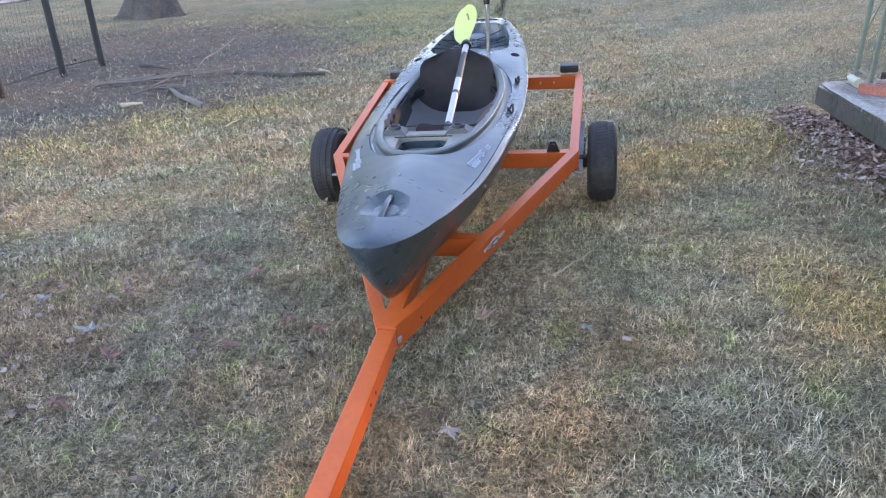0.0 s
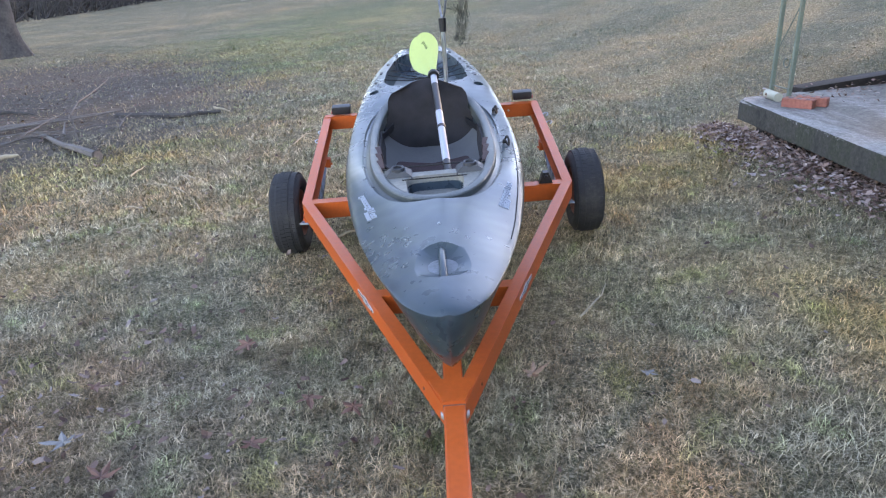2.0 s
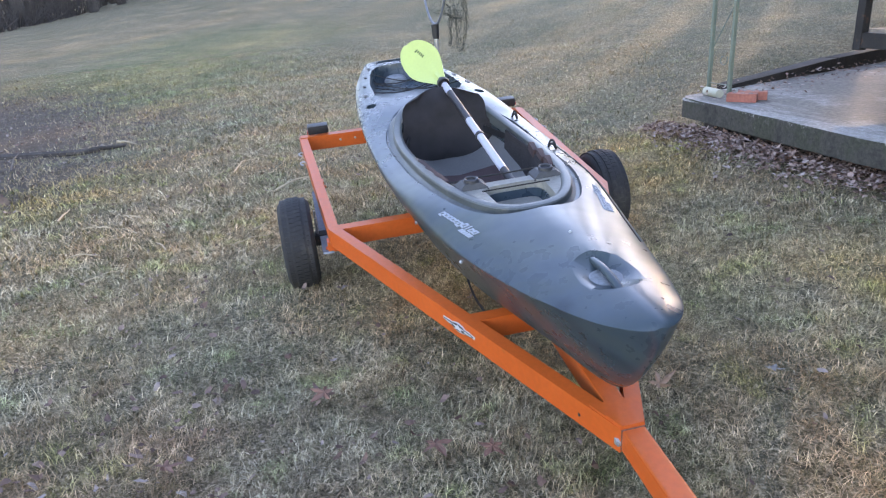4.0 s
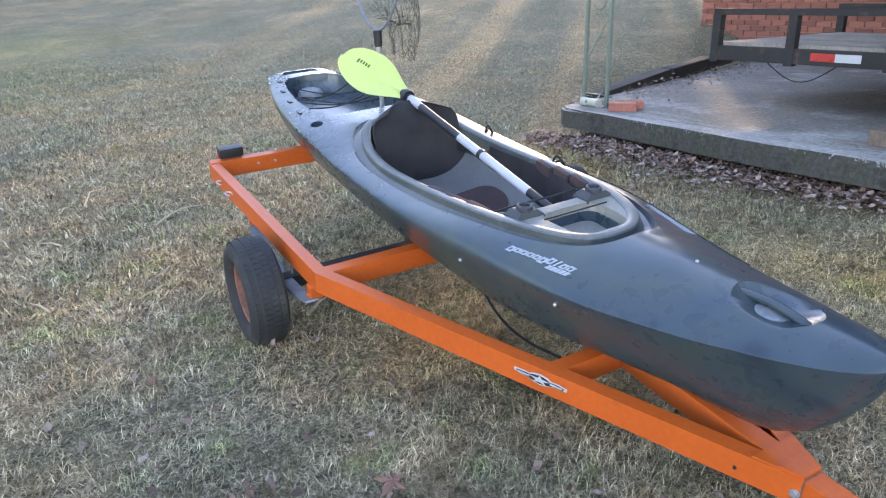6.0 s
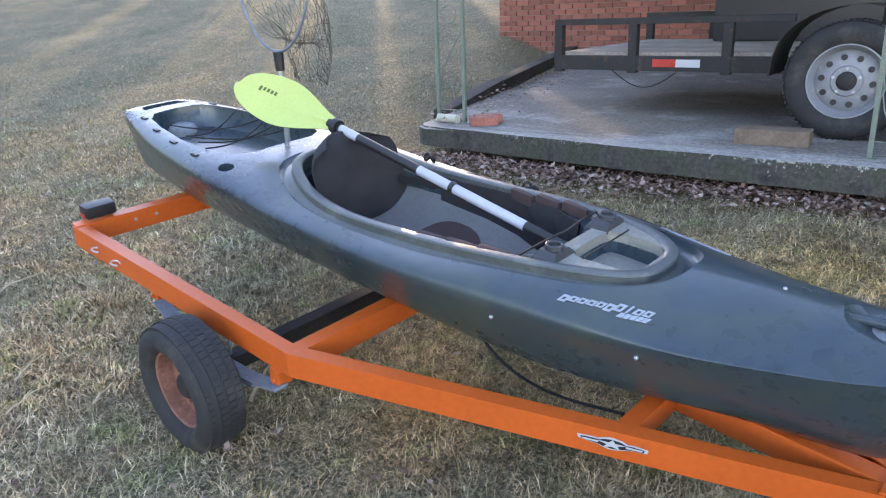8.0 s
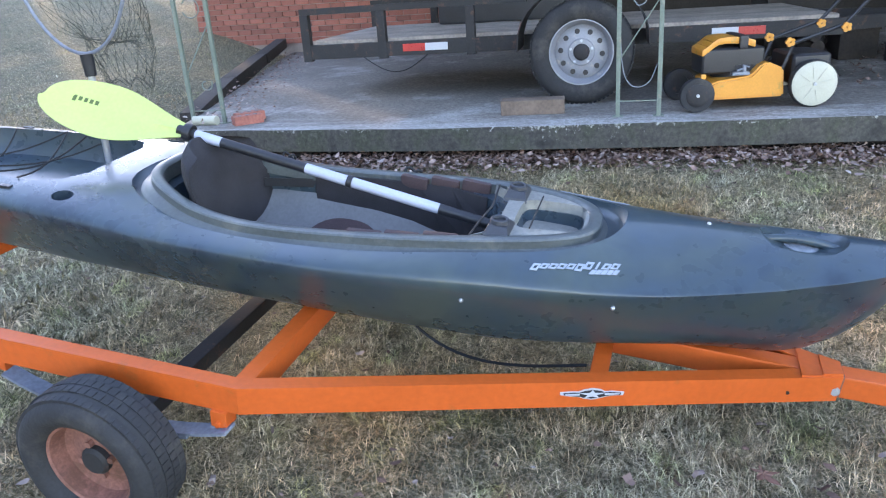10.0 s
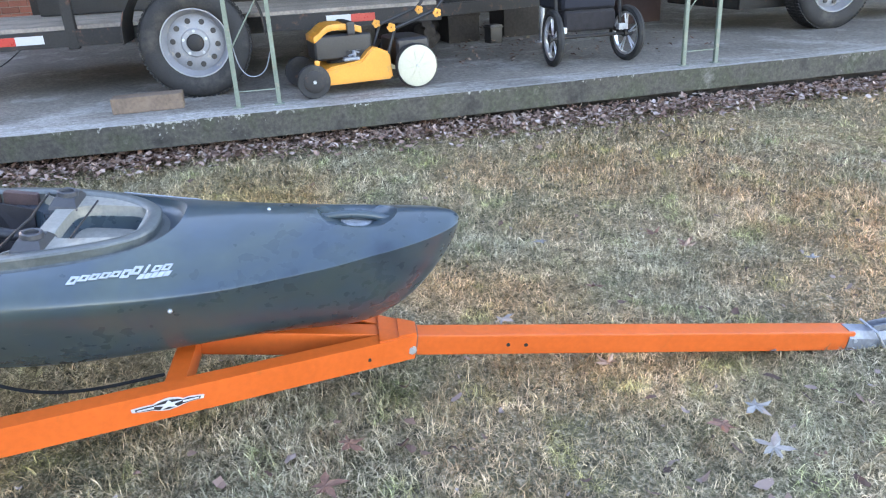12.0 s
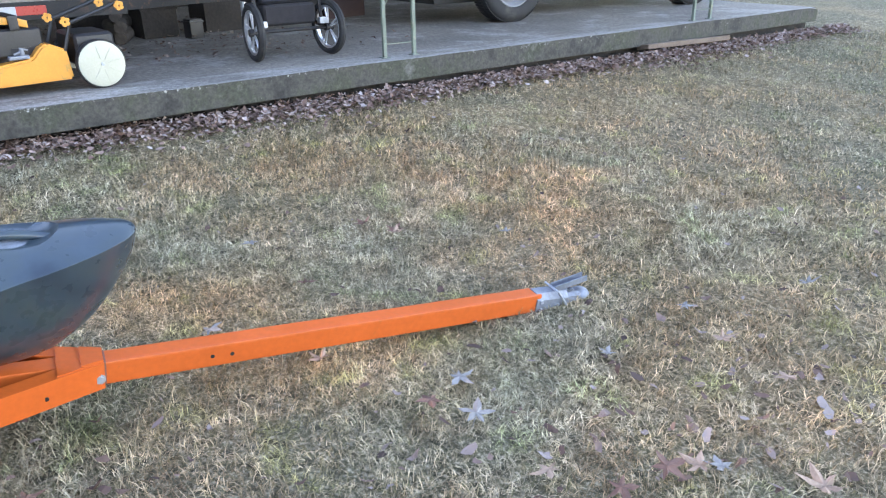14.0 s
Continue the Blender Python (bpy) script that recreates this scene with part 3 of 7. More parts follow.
def make_slab():
    bm = bmesh.new()
    outline = [(2.47, 5.84), (2.40, 5.74), (2.28, 4.0), (2.28, 2.5), (2.40, 0.2), (2.50, -3.4), (2.56, -5.2), (8.4, -5.2), (8.4, 7.5), (8.1, 7.42)]
    front = []
    for (x0, y0), (x1, y1) in zip(outline[:6], outline[1:7]):
        k = max(1, int(abs(y1 - y0) / 0.2))
        for i in range(k):
            f = i / k
            front.append((x0 + (x1 - x0) * f + 0.008 * noise.noise((y0 + (y1 - y0) * f) * Vector((3, 0, 0))), y0 + (y1 - y0) * f))
    ring = front + outline[6:]
    top = [bm.verts.new((x, y, SLAB + 0.006 * noise.noise((x * 2, y * 2, 3)))) for x, y in ring]
    low = [bm.verts.new((x, y, SLAB - 0.14)) for x, y in ring]
    k = len(ring)
    bm.faces.new(top[::-1])
    bm.faces.new(low)
    for i in range(k):
        bm.faces.new((top[i], top[(i + 1) % k], low[(i + 1) % k], low[i]))
    es = [e for e in bm.edges if all(v in set(top) for v in e.verts) and len(e.link_faces) == 2]
    bmesh.ops.bevel(bm, geom=es, offset=0.018, segments=3, affect="EDGES")
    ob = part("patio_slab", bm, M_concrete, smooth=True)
    tagged(ob, "raised worn concrete slab with darker, mossy edges", "slab", kind="structure")
    # footing added and set back under the slab, near black to paint the shade gap
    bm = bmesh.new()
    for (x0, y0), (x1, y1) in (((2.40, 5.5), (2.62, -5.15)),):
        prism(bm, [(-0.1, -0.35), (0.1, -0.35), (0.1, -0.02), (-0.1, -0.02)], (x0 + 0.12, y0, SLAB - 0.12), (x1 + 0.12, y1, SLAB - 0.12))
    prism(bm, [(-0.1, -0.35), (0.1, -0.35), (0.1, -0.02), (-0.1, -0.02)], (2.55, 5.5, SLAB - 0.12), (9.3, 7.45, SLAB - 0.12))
    tagged(part("slab_footing", bm, M_timber), "added footing under the slab, near black for its shade", "footing", kind="structure")


make_slab()

# ---- orange trailer ----
def frame_matrix(j, a, u):
    a, u = Vector(a).normalized(), Vector(u)
    u = (u - a * u.dot(a)).normalized()
    n = u.cross(a)
    m = Matrix((u, a, n)).transposed().to_4x4()
    m.translation = Vector(j)
    return m


TM = frame_matrix((-0.165, 2.361, 0.150), (0.09, 0.996, 0.14), (0.996, -0.09, 0.065))
RAIL = 0.075


def channel(bm, p0, p1, side, w=0.042, h=RAIL, t=0.005):
    """A folded channel from p0 to p1 at its upper outer edge, open to the inside. side: +1 opens to the right of travel."""
    s = side
    o = [(0, 0), (s * w, 0), (s * w, -t), (s * t, -t), (s * t, -h + t), (s * w, -h + t), (s * w, -h), (0, -h)]
    prism(bm, o, p0, p1)


# the frame is not quite square: corners of the left (-1) and right (1) side
NOSES = {-1: (0.003, 0.0, 0), 1: (0.067, 0.0, 0)}
BENDS = {-1: (-0.588, 1.40, 0), 1: (0.606, 1.405, 0)}
REARS = {-1: (-0.636, 2.6, -0.006), 1: (0.61, 2.555, 0)}


def make_trailer():
    t = thing("kayak_trailer", "orange-painted steel utility trailer frame carrying a kayak", "trailer", TM)
    L, R = -1, 1
    for s in (L, R):
        bm = bmesh.new()
        bend, rear, nose = (BENDS[s], REARS[s], NOSES[s])
        channel(bm, bend, rear, s)
        rail = part("side_rail", bm, M_orange, t)
        bm = bmesh.new()
        channel(bm, nose, bend, s)
        part("drawbar_rail", bm, M_orange, t)
        # decal on the drawbar rail
        d = (Vector(bend) - Vector(nose)).normalized()
        m = axes(Vector(nose) + d * 0.66, Vector(nose) + d * 1.0)
        out = -s * 0.003
        wing = [(-0.082, 0.004), (-0.05, 0.008), (-0.034, 0.006), (-0.022, 0.013), (0.0, 0.017), (0.022, 0.013), (0.034, 0.007), (0.05, 0.008), (0.082, 0.006),
                (0.08, -0.002), (0.05, -0.007), (0.034, -0.008), (0.022, -0.013), (0.0, -0.017), (-0.022, -0.013), (-0.034, -0.009), (-0.05, -0.006), (-0.08, -0.005)]
        star = [((0.026 if i % 2 == 0 else 0.009) * math.sin(i * math.pi / 5) * 1.3, (0.0135 if i % 2 == 0 else 0.0055) * math.cos(i * math.pi / 5)) for i in range(10)]
        shapes = [("decal_wing", M_white, wing), ("decal_field", M_black, [(x * 0.94 if abs(x) < 0.04 else x * 0.9, y * 0.76) for x, y in wing]), ("decal_star", M_white, star)]
        for side in (-1, 1):
            shapes.append(("decal_bar", M_white, [(side * x, y) for x, y in ((0.032, 0.003), (0.07, 0.0025), (0.068, -0.001), (0.032, -0.002))]))
        for col, (nm, mat, pts) in enumerate(shapes):
            bm = bmesh.new()
            off = out * (1 + 0.4 * min(col, 2))
            vs = [bm.verts.new(m @ Vector((off, y - 0.034, x))) for x, y in pts]
            vb = [bm.verts.new(m @ Vector((off + s * 0.0028, y - 0.034, x))) for x, y in pts]
            bm.faces.new(vs)
            bm.faces.new(vb[::-1])
            for i in range(len(vs)):
                bm.faces.new((vs[i], vb[i], vb[(i + 1) % len(vs)], vs[(i + 1) % len(vs)]))
            part(nm, bm, mat, t)
        # spring, hangers, wheel
        bm = bmesh.new()
        for k in range(2):
            n = 10
            half = 0.33 - 0.11 * k
            up = [(s * 0.6, 1.75 + half * (2 * i / n - 1), -0.175 - 0.009 * k + 0.06 * (2 * i / n - 1) ** 2 * (half / 0.33) ** 2) for i in range(n + 1)]
            for a, b in zip(up, up[1:]):
                bar(bm, a, b, 0.045, 0.008, 0)
        part("leaf_spring", bm, M_spring, t, "grey steel leaf spring")
        for y in (1.42, 2.08):
            bm = bmesh.new()
            box(bm, (s * 0.578 - 0.022, y + 0.008, -0.12), (s * 0.578 + 0.022, y + 0.052, -RAIL + 0.001), 0.004)
            rod(bm, (s * 0.578 - 0.03, y + 0.03, -0.108), (s * 0.578 + 0.03, y + 0.03, -0.108), 0.007)
            part("spring_hanger", bm, M_orange, t)
        for y in (1.72, 1.80):
            bm = bmesh.new()
            tube(bm, [(s * 0.57, y, -0.09), (s * 0.57, y, -0.21), (s * 0.63, y, -0.21), (s * 0.63, y, -0.09)], 0.005, 6)
            part("u_bolt", bm, M_steel, t, "bright steel u-bolt")
        make_small_wheel(t, s)
        # tail lamp
        lamp_box = bmesh.new()
        box(lamp_box, (s * 0.53 - 0.055, 2.585, 0.004), (s * 0.53 + 0.055, 2.65, 0.05), 0.012)
        lb = part("tail_lamp", lamp_box, M_black, t, "black plastic tail lamp", smooth=True)
        bm = bmesh.new()
        box(bm, (s * 0.53 - 0.05, 2.645, 0.008), (s * 0.53 + 0.05, 2.665, 0.042), 0.008)
        part("red_lens", bm, M_red, lb, "red lens")
        bm = bmesh.new()
        box(bm, (s * 0.586, 2.6, 0.006), (s * 0.59, 2.63, 0.022), 0.0)
        part("side_lens", bm, M_red, lb, "red lens")
        # tie-down hooks
        for y in (2.28, 2.42):
            bm = bmesh.new()
            tube(bm, [Vector((s * 0.622, y, -0.04)) + 0.015 * Vector((s * (1 - math.cos(a)), math.sin(a), 0.5 * math.sin(a * 0.7))) for a in np.linspace(-0.4, 4.6, 14)], 0.0035, 6)
            part("tie_hook", bm, M_steel, t, "bent steel hook")
    # cross members
    for (xa, ya), (xb, yb), nm in (((-0.235, 0.60), (0.282, 0.60), "front_crossbar"), ((-0.58, 1.405), (0.6, 1.41), "middle_crossbar"), ((-0.63, 2.598), (0.605, 2.553), "rear_crossbar")):
        bm = bmesh.new()
        o = [(-0.0225, 0), (0.0225, 0), (0.0225, -0.005), (-0.0175, -0.005), (-0.0175, -RAIL + 0.005), (0.0225, -RAIL + 0.005), (0.0225, -RAIL), (-0.0225, -RAIL)]
        prism(bm, o[::-1], (xa, ya, -0.002), (xb, yb, -0.002))
        part(nm, bm, M_orange, t)
    for x in (-0.42, -0.34, 0.36, 0.44):
        bm = bmesh.new()
        rod(bm, (x, 2.575 - 0.036 * x - 0.03, -0.035), (x, 2.575 - 0.036 * x + 0.026, -0.035), 0.006, seg=8)
        part("bolt", bm, M_steel, t, "small steel bolt")
    bm = bmesh.new()
    bar(bm, (-0.66, 1.72, -0.19), (0.66, 1.72, -0.19), 0.05, 0.05)
    part("axle", bm, M_blackmetal, t, "black square axle tube")
    # tongue: flatter than the frame, a square tube between the noses of the rails
    TX, TW, TH = 0.035, 0.06, 0.064
    end = Vector((TX, -1.345, 0.028))
    bm = bmesh.new()
    bar(bm, (TX, 0.595, -0.036), (TX, 0.045, -0.036), TW - 0.004, 0.07, 0.005)
    part("tongue_stub", bm, M_orange, t)
    bm = bmesh.new()
    bar(bm, (TX, 0.0, -TH / 2 - 0.002), end - Vector((0, 0, TH / 2)), TW, TH, 0.006)
    part("tongue", bm, M_orange, t)
    bm = bmesh.new()
    box(bm, (TX - TW / 2 - 0.001, -0.004, -TH + 0.002), (TX + TW / 2 + 0.001, 0.0, -0.001), 0.0)
    part("weld_seam", bm, M_rust, t, "dark seam where the tongue meets the frame")
    # welded nose plates over the joint, stepped one on another
    for z, ya, yb, wa, wb in ((0.0012, 0.001, 0.105, 0.031, 0.07), (0.005, 0.002, 0.052, 0.03, 0.048)):
        bm = bmesh.new()
        low = [(TX - wa, ya), (TX + wa, ya), (TX + wb, yb), (TX - wb, yb)]
        vs = [bm.verts.new((x, y, zz)) for zz in (z - 0.004, z + 0.003) for x, y in low]
        bm.faces.new(vs[:4][::-1])
        bm.faces.new(vs[4:])
        for i in range(4):
            bm.faces.new((vs[i], vs[(i + 1) % 4], vs[4 + (i + 1) % 4], vs[4 + i]))
        part("gusset", bm, M_orange, t)
    for s in (-1, 1):
        bm = bmesh.new()
        rod(bm, (TX + s * 0.02, 0.013, -0.046), (TX + s * 0.04, 0.013, -0.046), 0.011, seg=6)
        rod(bm, (TX + s * 0.02, 0.013, -0.046), (TX + s * 0.036, 0.013, -0.046), 0.015, seg=16)
        part("bolt", bm, M_steel, t, "steel hex bolt")
        for y, z in ((-0.263, -0.028), (-0.315, -0.028), (0.131, -0.045)):
            bm = bmesh.new()
            x = TX + s * TW / 2 if y < 0 else NOSES[s][0] + (BENDS[s][0] - NOSES[s][0]) * y / 1.4
            rod(bm, (x - s * 0.01, y, z), (x + s * 0.0012, y, z), 0.0058, seg=10)
            part("bolt_hole", bm, M_black, t, "dark drilled hole")
    # coupler: folded sleeve, ball socket, latch lever and wire pin
    c0 = end + Vector((0, 0.02, -TH / 2))
    bm = bmesh.new()
    prism(bm, [(-0.034, -0.034), (0.034, -0.034), (0.034, 0.012), (0.02, 0.034), (-0.02, 0.034), (-0.034, 0.012)], c0 + Vector((0, 0.0, 0)), c0 + Vector((0, -0.13, -0.001)))
    prism(bm, [(-0.036, -0.03), (0.036, -0.03), (0.03, 0.012), (0.016, 0.022), (-0.016, 0.022), (-0.03, 0.012)], c0 + Vector((0, -0.13, 0)), c0 + Vector((0, -0.2, -0.002)))
    cp = part("coupler", bm, M_zinc, t, "grey steel ball coupler", smooth=False)
    bm = bmesh.new()
    bmesh.ops.create_uvsphere(bm, u_segments=20, v_segments=12, radius=0.036, matrix=Matrix.Translation(c0 + Vector((0, -0.205, -0.004))) @ Matrix.Diagonal((1, 1.15, 0.85, 1)))
    part("ball_socket", bm, M_zinc, cp, smooth=True)
    bm = bmesh.new()
    prism(bm, [(-0.016, -0.004), (0.016, -0.004), (0.016, 0.016), (0.012, 0.016), (0.012, 0.0), (-0.012, 0.0), (-0.012, 0.016), (-0.016, 0.016)], c0 + Vector((0, -0.085, 0.032)), c0 + Vector((0, -0.215, 0.062)))
    rod(bm, c0 + Vector((-0.022, -0.15, 0.032)), c0 + Vector((0.022, -0.15, 0.032)), 0.006)
    part("latch", bm, M_zinc, cp)
    bm = bmesh.new()
    rod(bm, c0 + Vector((-0.04, -0.075, 0.042)), c0 + Vector((-0.046, -0.15, -0.045)), 0.004, seg=6)
    rod(bm, c0 + Vector((-0.04, -0.075, 0.042)), c0 + Vector((0.036, -0.075, 0.042)), 0.004, seg=6)
    part("safety_pin", bm, M_steel, cp)
    for y, z in ((-0.02, 0.006), (-0.02, -0.022), (-0.09, -0.012)):
        bm = bmesh.new()
        rod(bm, c0 + Vector((-0.03, y, z)), c0 + Vector((-0.0375, y, z)), 0.0065, seg=8)
        part("bolt", bm, M_steel, cp, "small steel bolt")
    # bracket by the right bend
    bm = bmesh.new()
    prism(bm, [(-0.03, 0), (0.03, 0), (0.012, 0.05), (-0.012, 0.05)], (0.49, 1.395, 0.001), (0.49, 1.425, 0.001))
    rod(bm, (0.49, 1.38, 0.035), (0.49, 1.44, 0.035), 0.008)
    part("bracket", bm, M_black, t, "small black bracket")


def make_small_wheel(t, s):
    m = Matrix.Translation((s * 0.716, 1.703, -0.187)) @ Euler((0, radians(90 * s), 0)).to_matrix().to_4x4()
    w = new("wheel")
    w.parent = t
    bm = bmesh.new()
    lathe(bm, [(0.118, -0.046), (0.126, -0.06), (0.15, -0.071), (0.17, -0.069), (0.185, -0.059), (0.194, -0.042), (0.199, -0.02), (0.2, 0.0), (0.199, 0.02), (0.194, 0.042),
               (0.185, 0.059), (0.17, 0.069), (0.15, 0.071), (0.126, 0.06), (0.118, 0.046), (0.112, 0.0)], m, 48)
    part("tyre", bm, M_tyre, w, "worn black rubber tyre", smooth=True)
    bm = bmesh.new()
    seg = 60
    for k in range(seg):
        a = 2 * math.pi * k / seg
        for h0 in (-0.043, -0.0145, 0.0145, 0.043):
            q = m @ Euler((0, 0, a + (0.03 if h0 in (-0.0145, 0.043) else 0))).to_matrix().to_4x4()
            box(bm, (0.185, -0.0094, h0 - 0.011), (0.2018 - 0.0065 * (abs(h0) > 0.03), 0.0094, h0 + 0.011), 0, q)
    part("tread", bm, M_tyre, w)
    bm = bmesh.new()
    lathe(bm, [(0.122, 0.05), (0.13, 0.058), (0.126, 0.05), (0.112, 0.042), (0.106, 0.0), (0.09, -0.006), (0.05, 0.008), (0.03, 0.008), (0.03, -0.01), (0.09, -0.02), (0.108, -0.04), (0.113, -0.055)], m, 36)
    rim = part("rim", bm, M_rust, w, "rusty orange steel rim", smooth=True)
    # near-black plug paints the dark hole at the rim's centre
    bm = bmesh.new()
    lathe(bm, [(0.0005, 0.03), (0.03, 0.03), (0.038, 0.022), (0.038, -0.03), (0.0005, -0.03)], m, 20, closed=False)
    part("hub", bm, M_blackmetal, rim, "near-black hub standing for the rim's dark centre hole", smooth=True)
    for k in range(4):
        a = k * math.pi / 2 + 0.3
        bm = bmesh.new()
        rod(bm, m @ Vector((0.045 * math.cos(a), 0.045 * math.sin(a), 0.004)), m @ Vector((0.045 * math.cos(a), 0.045 * math.sin(a), 0.022)), 0.009, seg=6)
        part("wheel_nut", bm, M_rust, rim)


make_trailer()

# ---- kayak ----
KM = TM @ Matrix.Translation((0.038, 0, 0.0)) @ Euler((0, 0, radians(1.35))).to_matrix().to_4x4()
KS = [-0.084, -0.076, -0.054, -0.010, 0.036, 0.100, 0.165, 0.250, 0.55, 0.90, 1.30, 1.75, 2.00, 2.20, 2.60, 2.88, 3.03, 3.068]
KW = [0.016, 0.038, 0.066, 0.098, 0.120, 0.143, 0.164, 0.190, 0.264, 0.324, 0.356, 0.356, 0.344, 0.331, 0.276, 0.205, 0.158, 0.135]
KK = [0.314, 0.280, 0.230, 0.155, 0.100, 0.048, 0.022, 0.010, 0.004, 0.002, 0.002, 0.000, -0.002, -0.004, -0.016, -0.026, -0.030, -0.026]
KH = [0.344, 0.343, 0.340, 0.331, 0.322, 0.309, 0.299, 0.283, 0.247, 0.230, 0.216, 0.211, 0.2115, 0.212, 0.216, 0.224, 0.228, 0.228]
KD = [0.348, 0.356, 0.361, 0.363, 0.362, 0.359, 0.356, 0.353, 0.343, 0.312, 0.256, 0.246, 0.270, 0.272, 0.262, 0.254, 0.248, 0.240]
# half section of the planing hull: width and height as parts of the whole
SU = [0.0, 0.30, 0.48, 0.59, 0.67, 0.77, 0.87, 0.95, 0.988, 1.0]
SV = [0.0, 0.006, 0.024, 0.065, 0.14, 0.33, 0.58, 0.80, 0.92, 1.0]


def hull_at(s):
    return tuple(along(KS, v, s) for v in (KW, KK, KH, KD))


def deck(s, u):
    w, k, h, d = hull_at(s)
    c = min(1.0, abs(u) / w) ** (1 / 0.75)
    full = math.sqrt(max(0.0, 1 - c * c)) ** 0.85
    # towards the bow the deck meets the side in a crisp chine
    chine = 0.92 * soft_step(1.1, 0.4, s)
    e = min(1.0, abs(u) / w)
    return h + (d - h) * ((1 - chine) * full + chine * (1 - e**1.5))


def hull_ring(s):
    w, k, h, d = hull_at(s)
    pts = []
    n = 20
    flare = 0.95 * soft_step(0.95, 0.05, s)
    for i in range(n + 1):
        q = math.pi / 2 * i / n
        t = i / n
        e = 9 * t
        steps = list(range(10))
        u = w * ((1 - flare) * along(steps, SU, e) + flare * (0.2 * math.sin(q) ** 0.7 + 0.8 * t))
        pts.append((u, k + (h - k) * ((1 - flare) * along(steps, SV, e) + flare * t**1.15)))
    for i in range(1, n + 1):
        q = math.pi / 2 * i / n
        u = w * math.cos(q) ** 0.75
        pts.append((u, deck(s, u)))
    left = [(-u, z) for u, z in pts[-2:0:-1]]
    return pts + left


def hull_mesh(name):
    bm = bmesh.new()
    ss = [-0.084, -0.081, -0.076, -0.066, -0.054, -0.032, -0.01, 0.013, 0.036] + [0.06 + 0.05 * i for i in range(57)] + [2.9, 2.94, 2.98, 3.015, 3.035, 3.05, 3.062, 3.068]
    rings = []
    for s in sorted(ss):
        rings.append([bm.verts.new((u, s, z)) for u, z in hull_ring(s)])
    k = len(rings[0])
    for a, b in zip(rings, rings[1:]):
        for j in range(k):
            bm.faces.new((a[j], a[(j + 1) % k], b[(j + 1) % k], b[j]))
    bm.faces.new(rings[0][::-1])
    bm.faces.new(rings[-1])
    bmesh.ops.recalc_face_normals(bm, faces=bm.faces)
    me = bpy.data.meshes.new(name)
    bm.to_mesh(me)
    bm.free()
    return me


def oval(s0, s1, w, power=2.6, n=48, front=1.0):
    """A rounded plan outline; front below 1 narrows the bow end."""
    out = []
    for i in range(n):
        q = 2 * math.pi * i / n
        c, s = math.cos(q), math.sin(q)
        x = math.copysign(abs(c) ** (2 / power), c) * w
        y = math.copysign(abs(s) ** (2 / power), s)
        f = front + (1 - front) * (y + 1) / 2
        out.append((x * f, (s0 + s1) / 2 + y * (s1 - s0) / 2))
    return out


def cutter(outline, top, floor, shrink=0.82):
    """A pit: outline at top, shrunk at the floor, with a rounded lower edge."""
    bm = bmesh.new()
    cx = sum(x for x, y in outline) / len(outline)
    cy = sum(y for x, y in outline) / len(outline)
    rings = []
    for z, f in ((top, 1.0), (floor + 0.35 * (top - floor), 1.0 - 0.35 * (1 - shrink)), (floor + 0.1 * (top - floor), shrink + 0.2 * (1 - shrink)), (floor, shrink * 0.95)):
        rings.append([bm.verts.new((cx + (x - cx) * f, cy + (y - cy) * f, z)) for x, y in outline])
    k = len(outline)
    for a, b in zip(rings, rings[1:]):
        for j in range(k):
            bm.faces.new((a[j], a[(j + 1) % k], b[(j + 1) % k], b[j]))
    bm.faces.new(rings[0][::-1])
    bm.faces.new(rings[-1])
    bmesh.ops.recalc_face_normals(bm, faces=bm.faces)
    me = bpy.data.meshes.new("cutter")
    bm.to_mesh(me)
    bm.free()
    return me


PIT = oval(0.925, 1.925, 0.243, 3.2, 64, 0.93)
RIM = oval(0.672, 1.955, 0.268, 2.7, 88, 0.82)
GROOVE = oval(0.605, 2.03, 0.318, 2.6, 88, 0.8)
TRAY = oval(0.705, 0.885, 0.105, 5.0, 44, 0.9)
WELL = [(-0.13, 2.135), (0.13, 2.135), (0.2, 2.18), (0.232, 2.27), (0.222, 2.5), (0.19, 2.7), (0.155, 2.84), (0.11, 2.9), (0.0, 2.915), (-0.11, 2.9), (-0.155, 2.84), (-0.19, 2.7), (-0.222, 2.5), (-0.232, 2.27), (-0.2, 2.18)]


def rim_half(y):
    """Half width of the rim's outline."""
    g = (y - 1.3135) / 0.6415
    return 0.268 * (1 - abs(g) ** 2.7) ** (1 / 2.7) * (0.82 + 0.09 * (g + 1))


def pit_wall(y, z):
    """Half width of the cockpit between its walls."""
    f = along([0.045, 0.0905, 0.204, 0.5], [0.8, 0.872, 0.944, 1.0], z)
    g = min(0.999, abs(y - 1.425) / (0.5 * f))
    return 0.243 * f * (1 - g**3.2) ** (1 / 3.2) * (0.93 + 0.07 * (y - 0.925))


def lip_z(y):
    """Height of the cockpit rim: low beside the seat, high behind it and at the console."""
    return along([0.66, 0.80, 1.0, 1.28, 1.57, 1.74, 1.86, 1.96], [0.313, 0.311, 0.298, 0.272, 0.254, 0.264, 0.290, 0.302], y)


def groove_z(y):
    return lip_z(y) - along([0.6, 0.9, 1.2, 1.6, 1.9], [0.03, 0.03, 0.032, 0.032, 0.045], y)


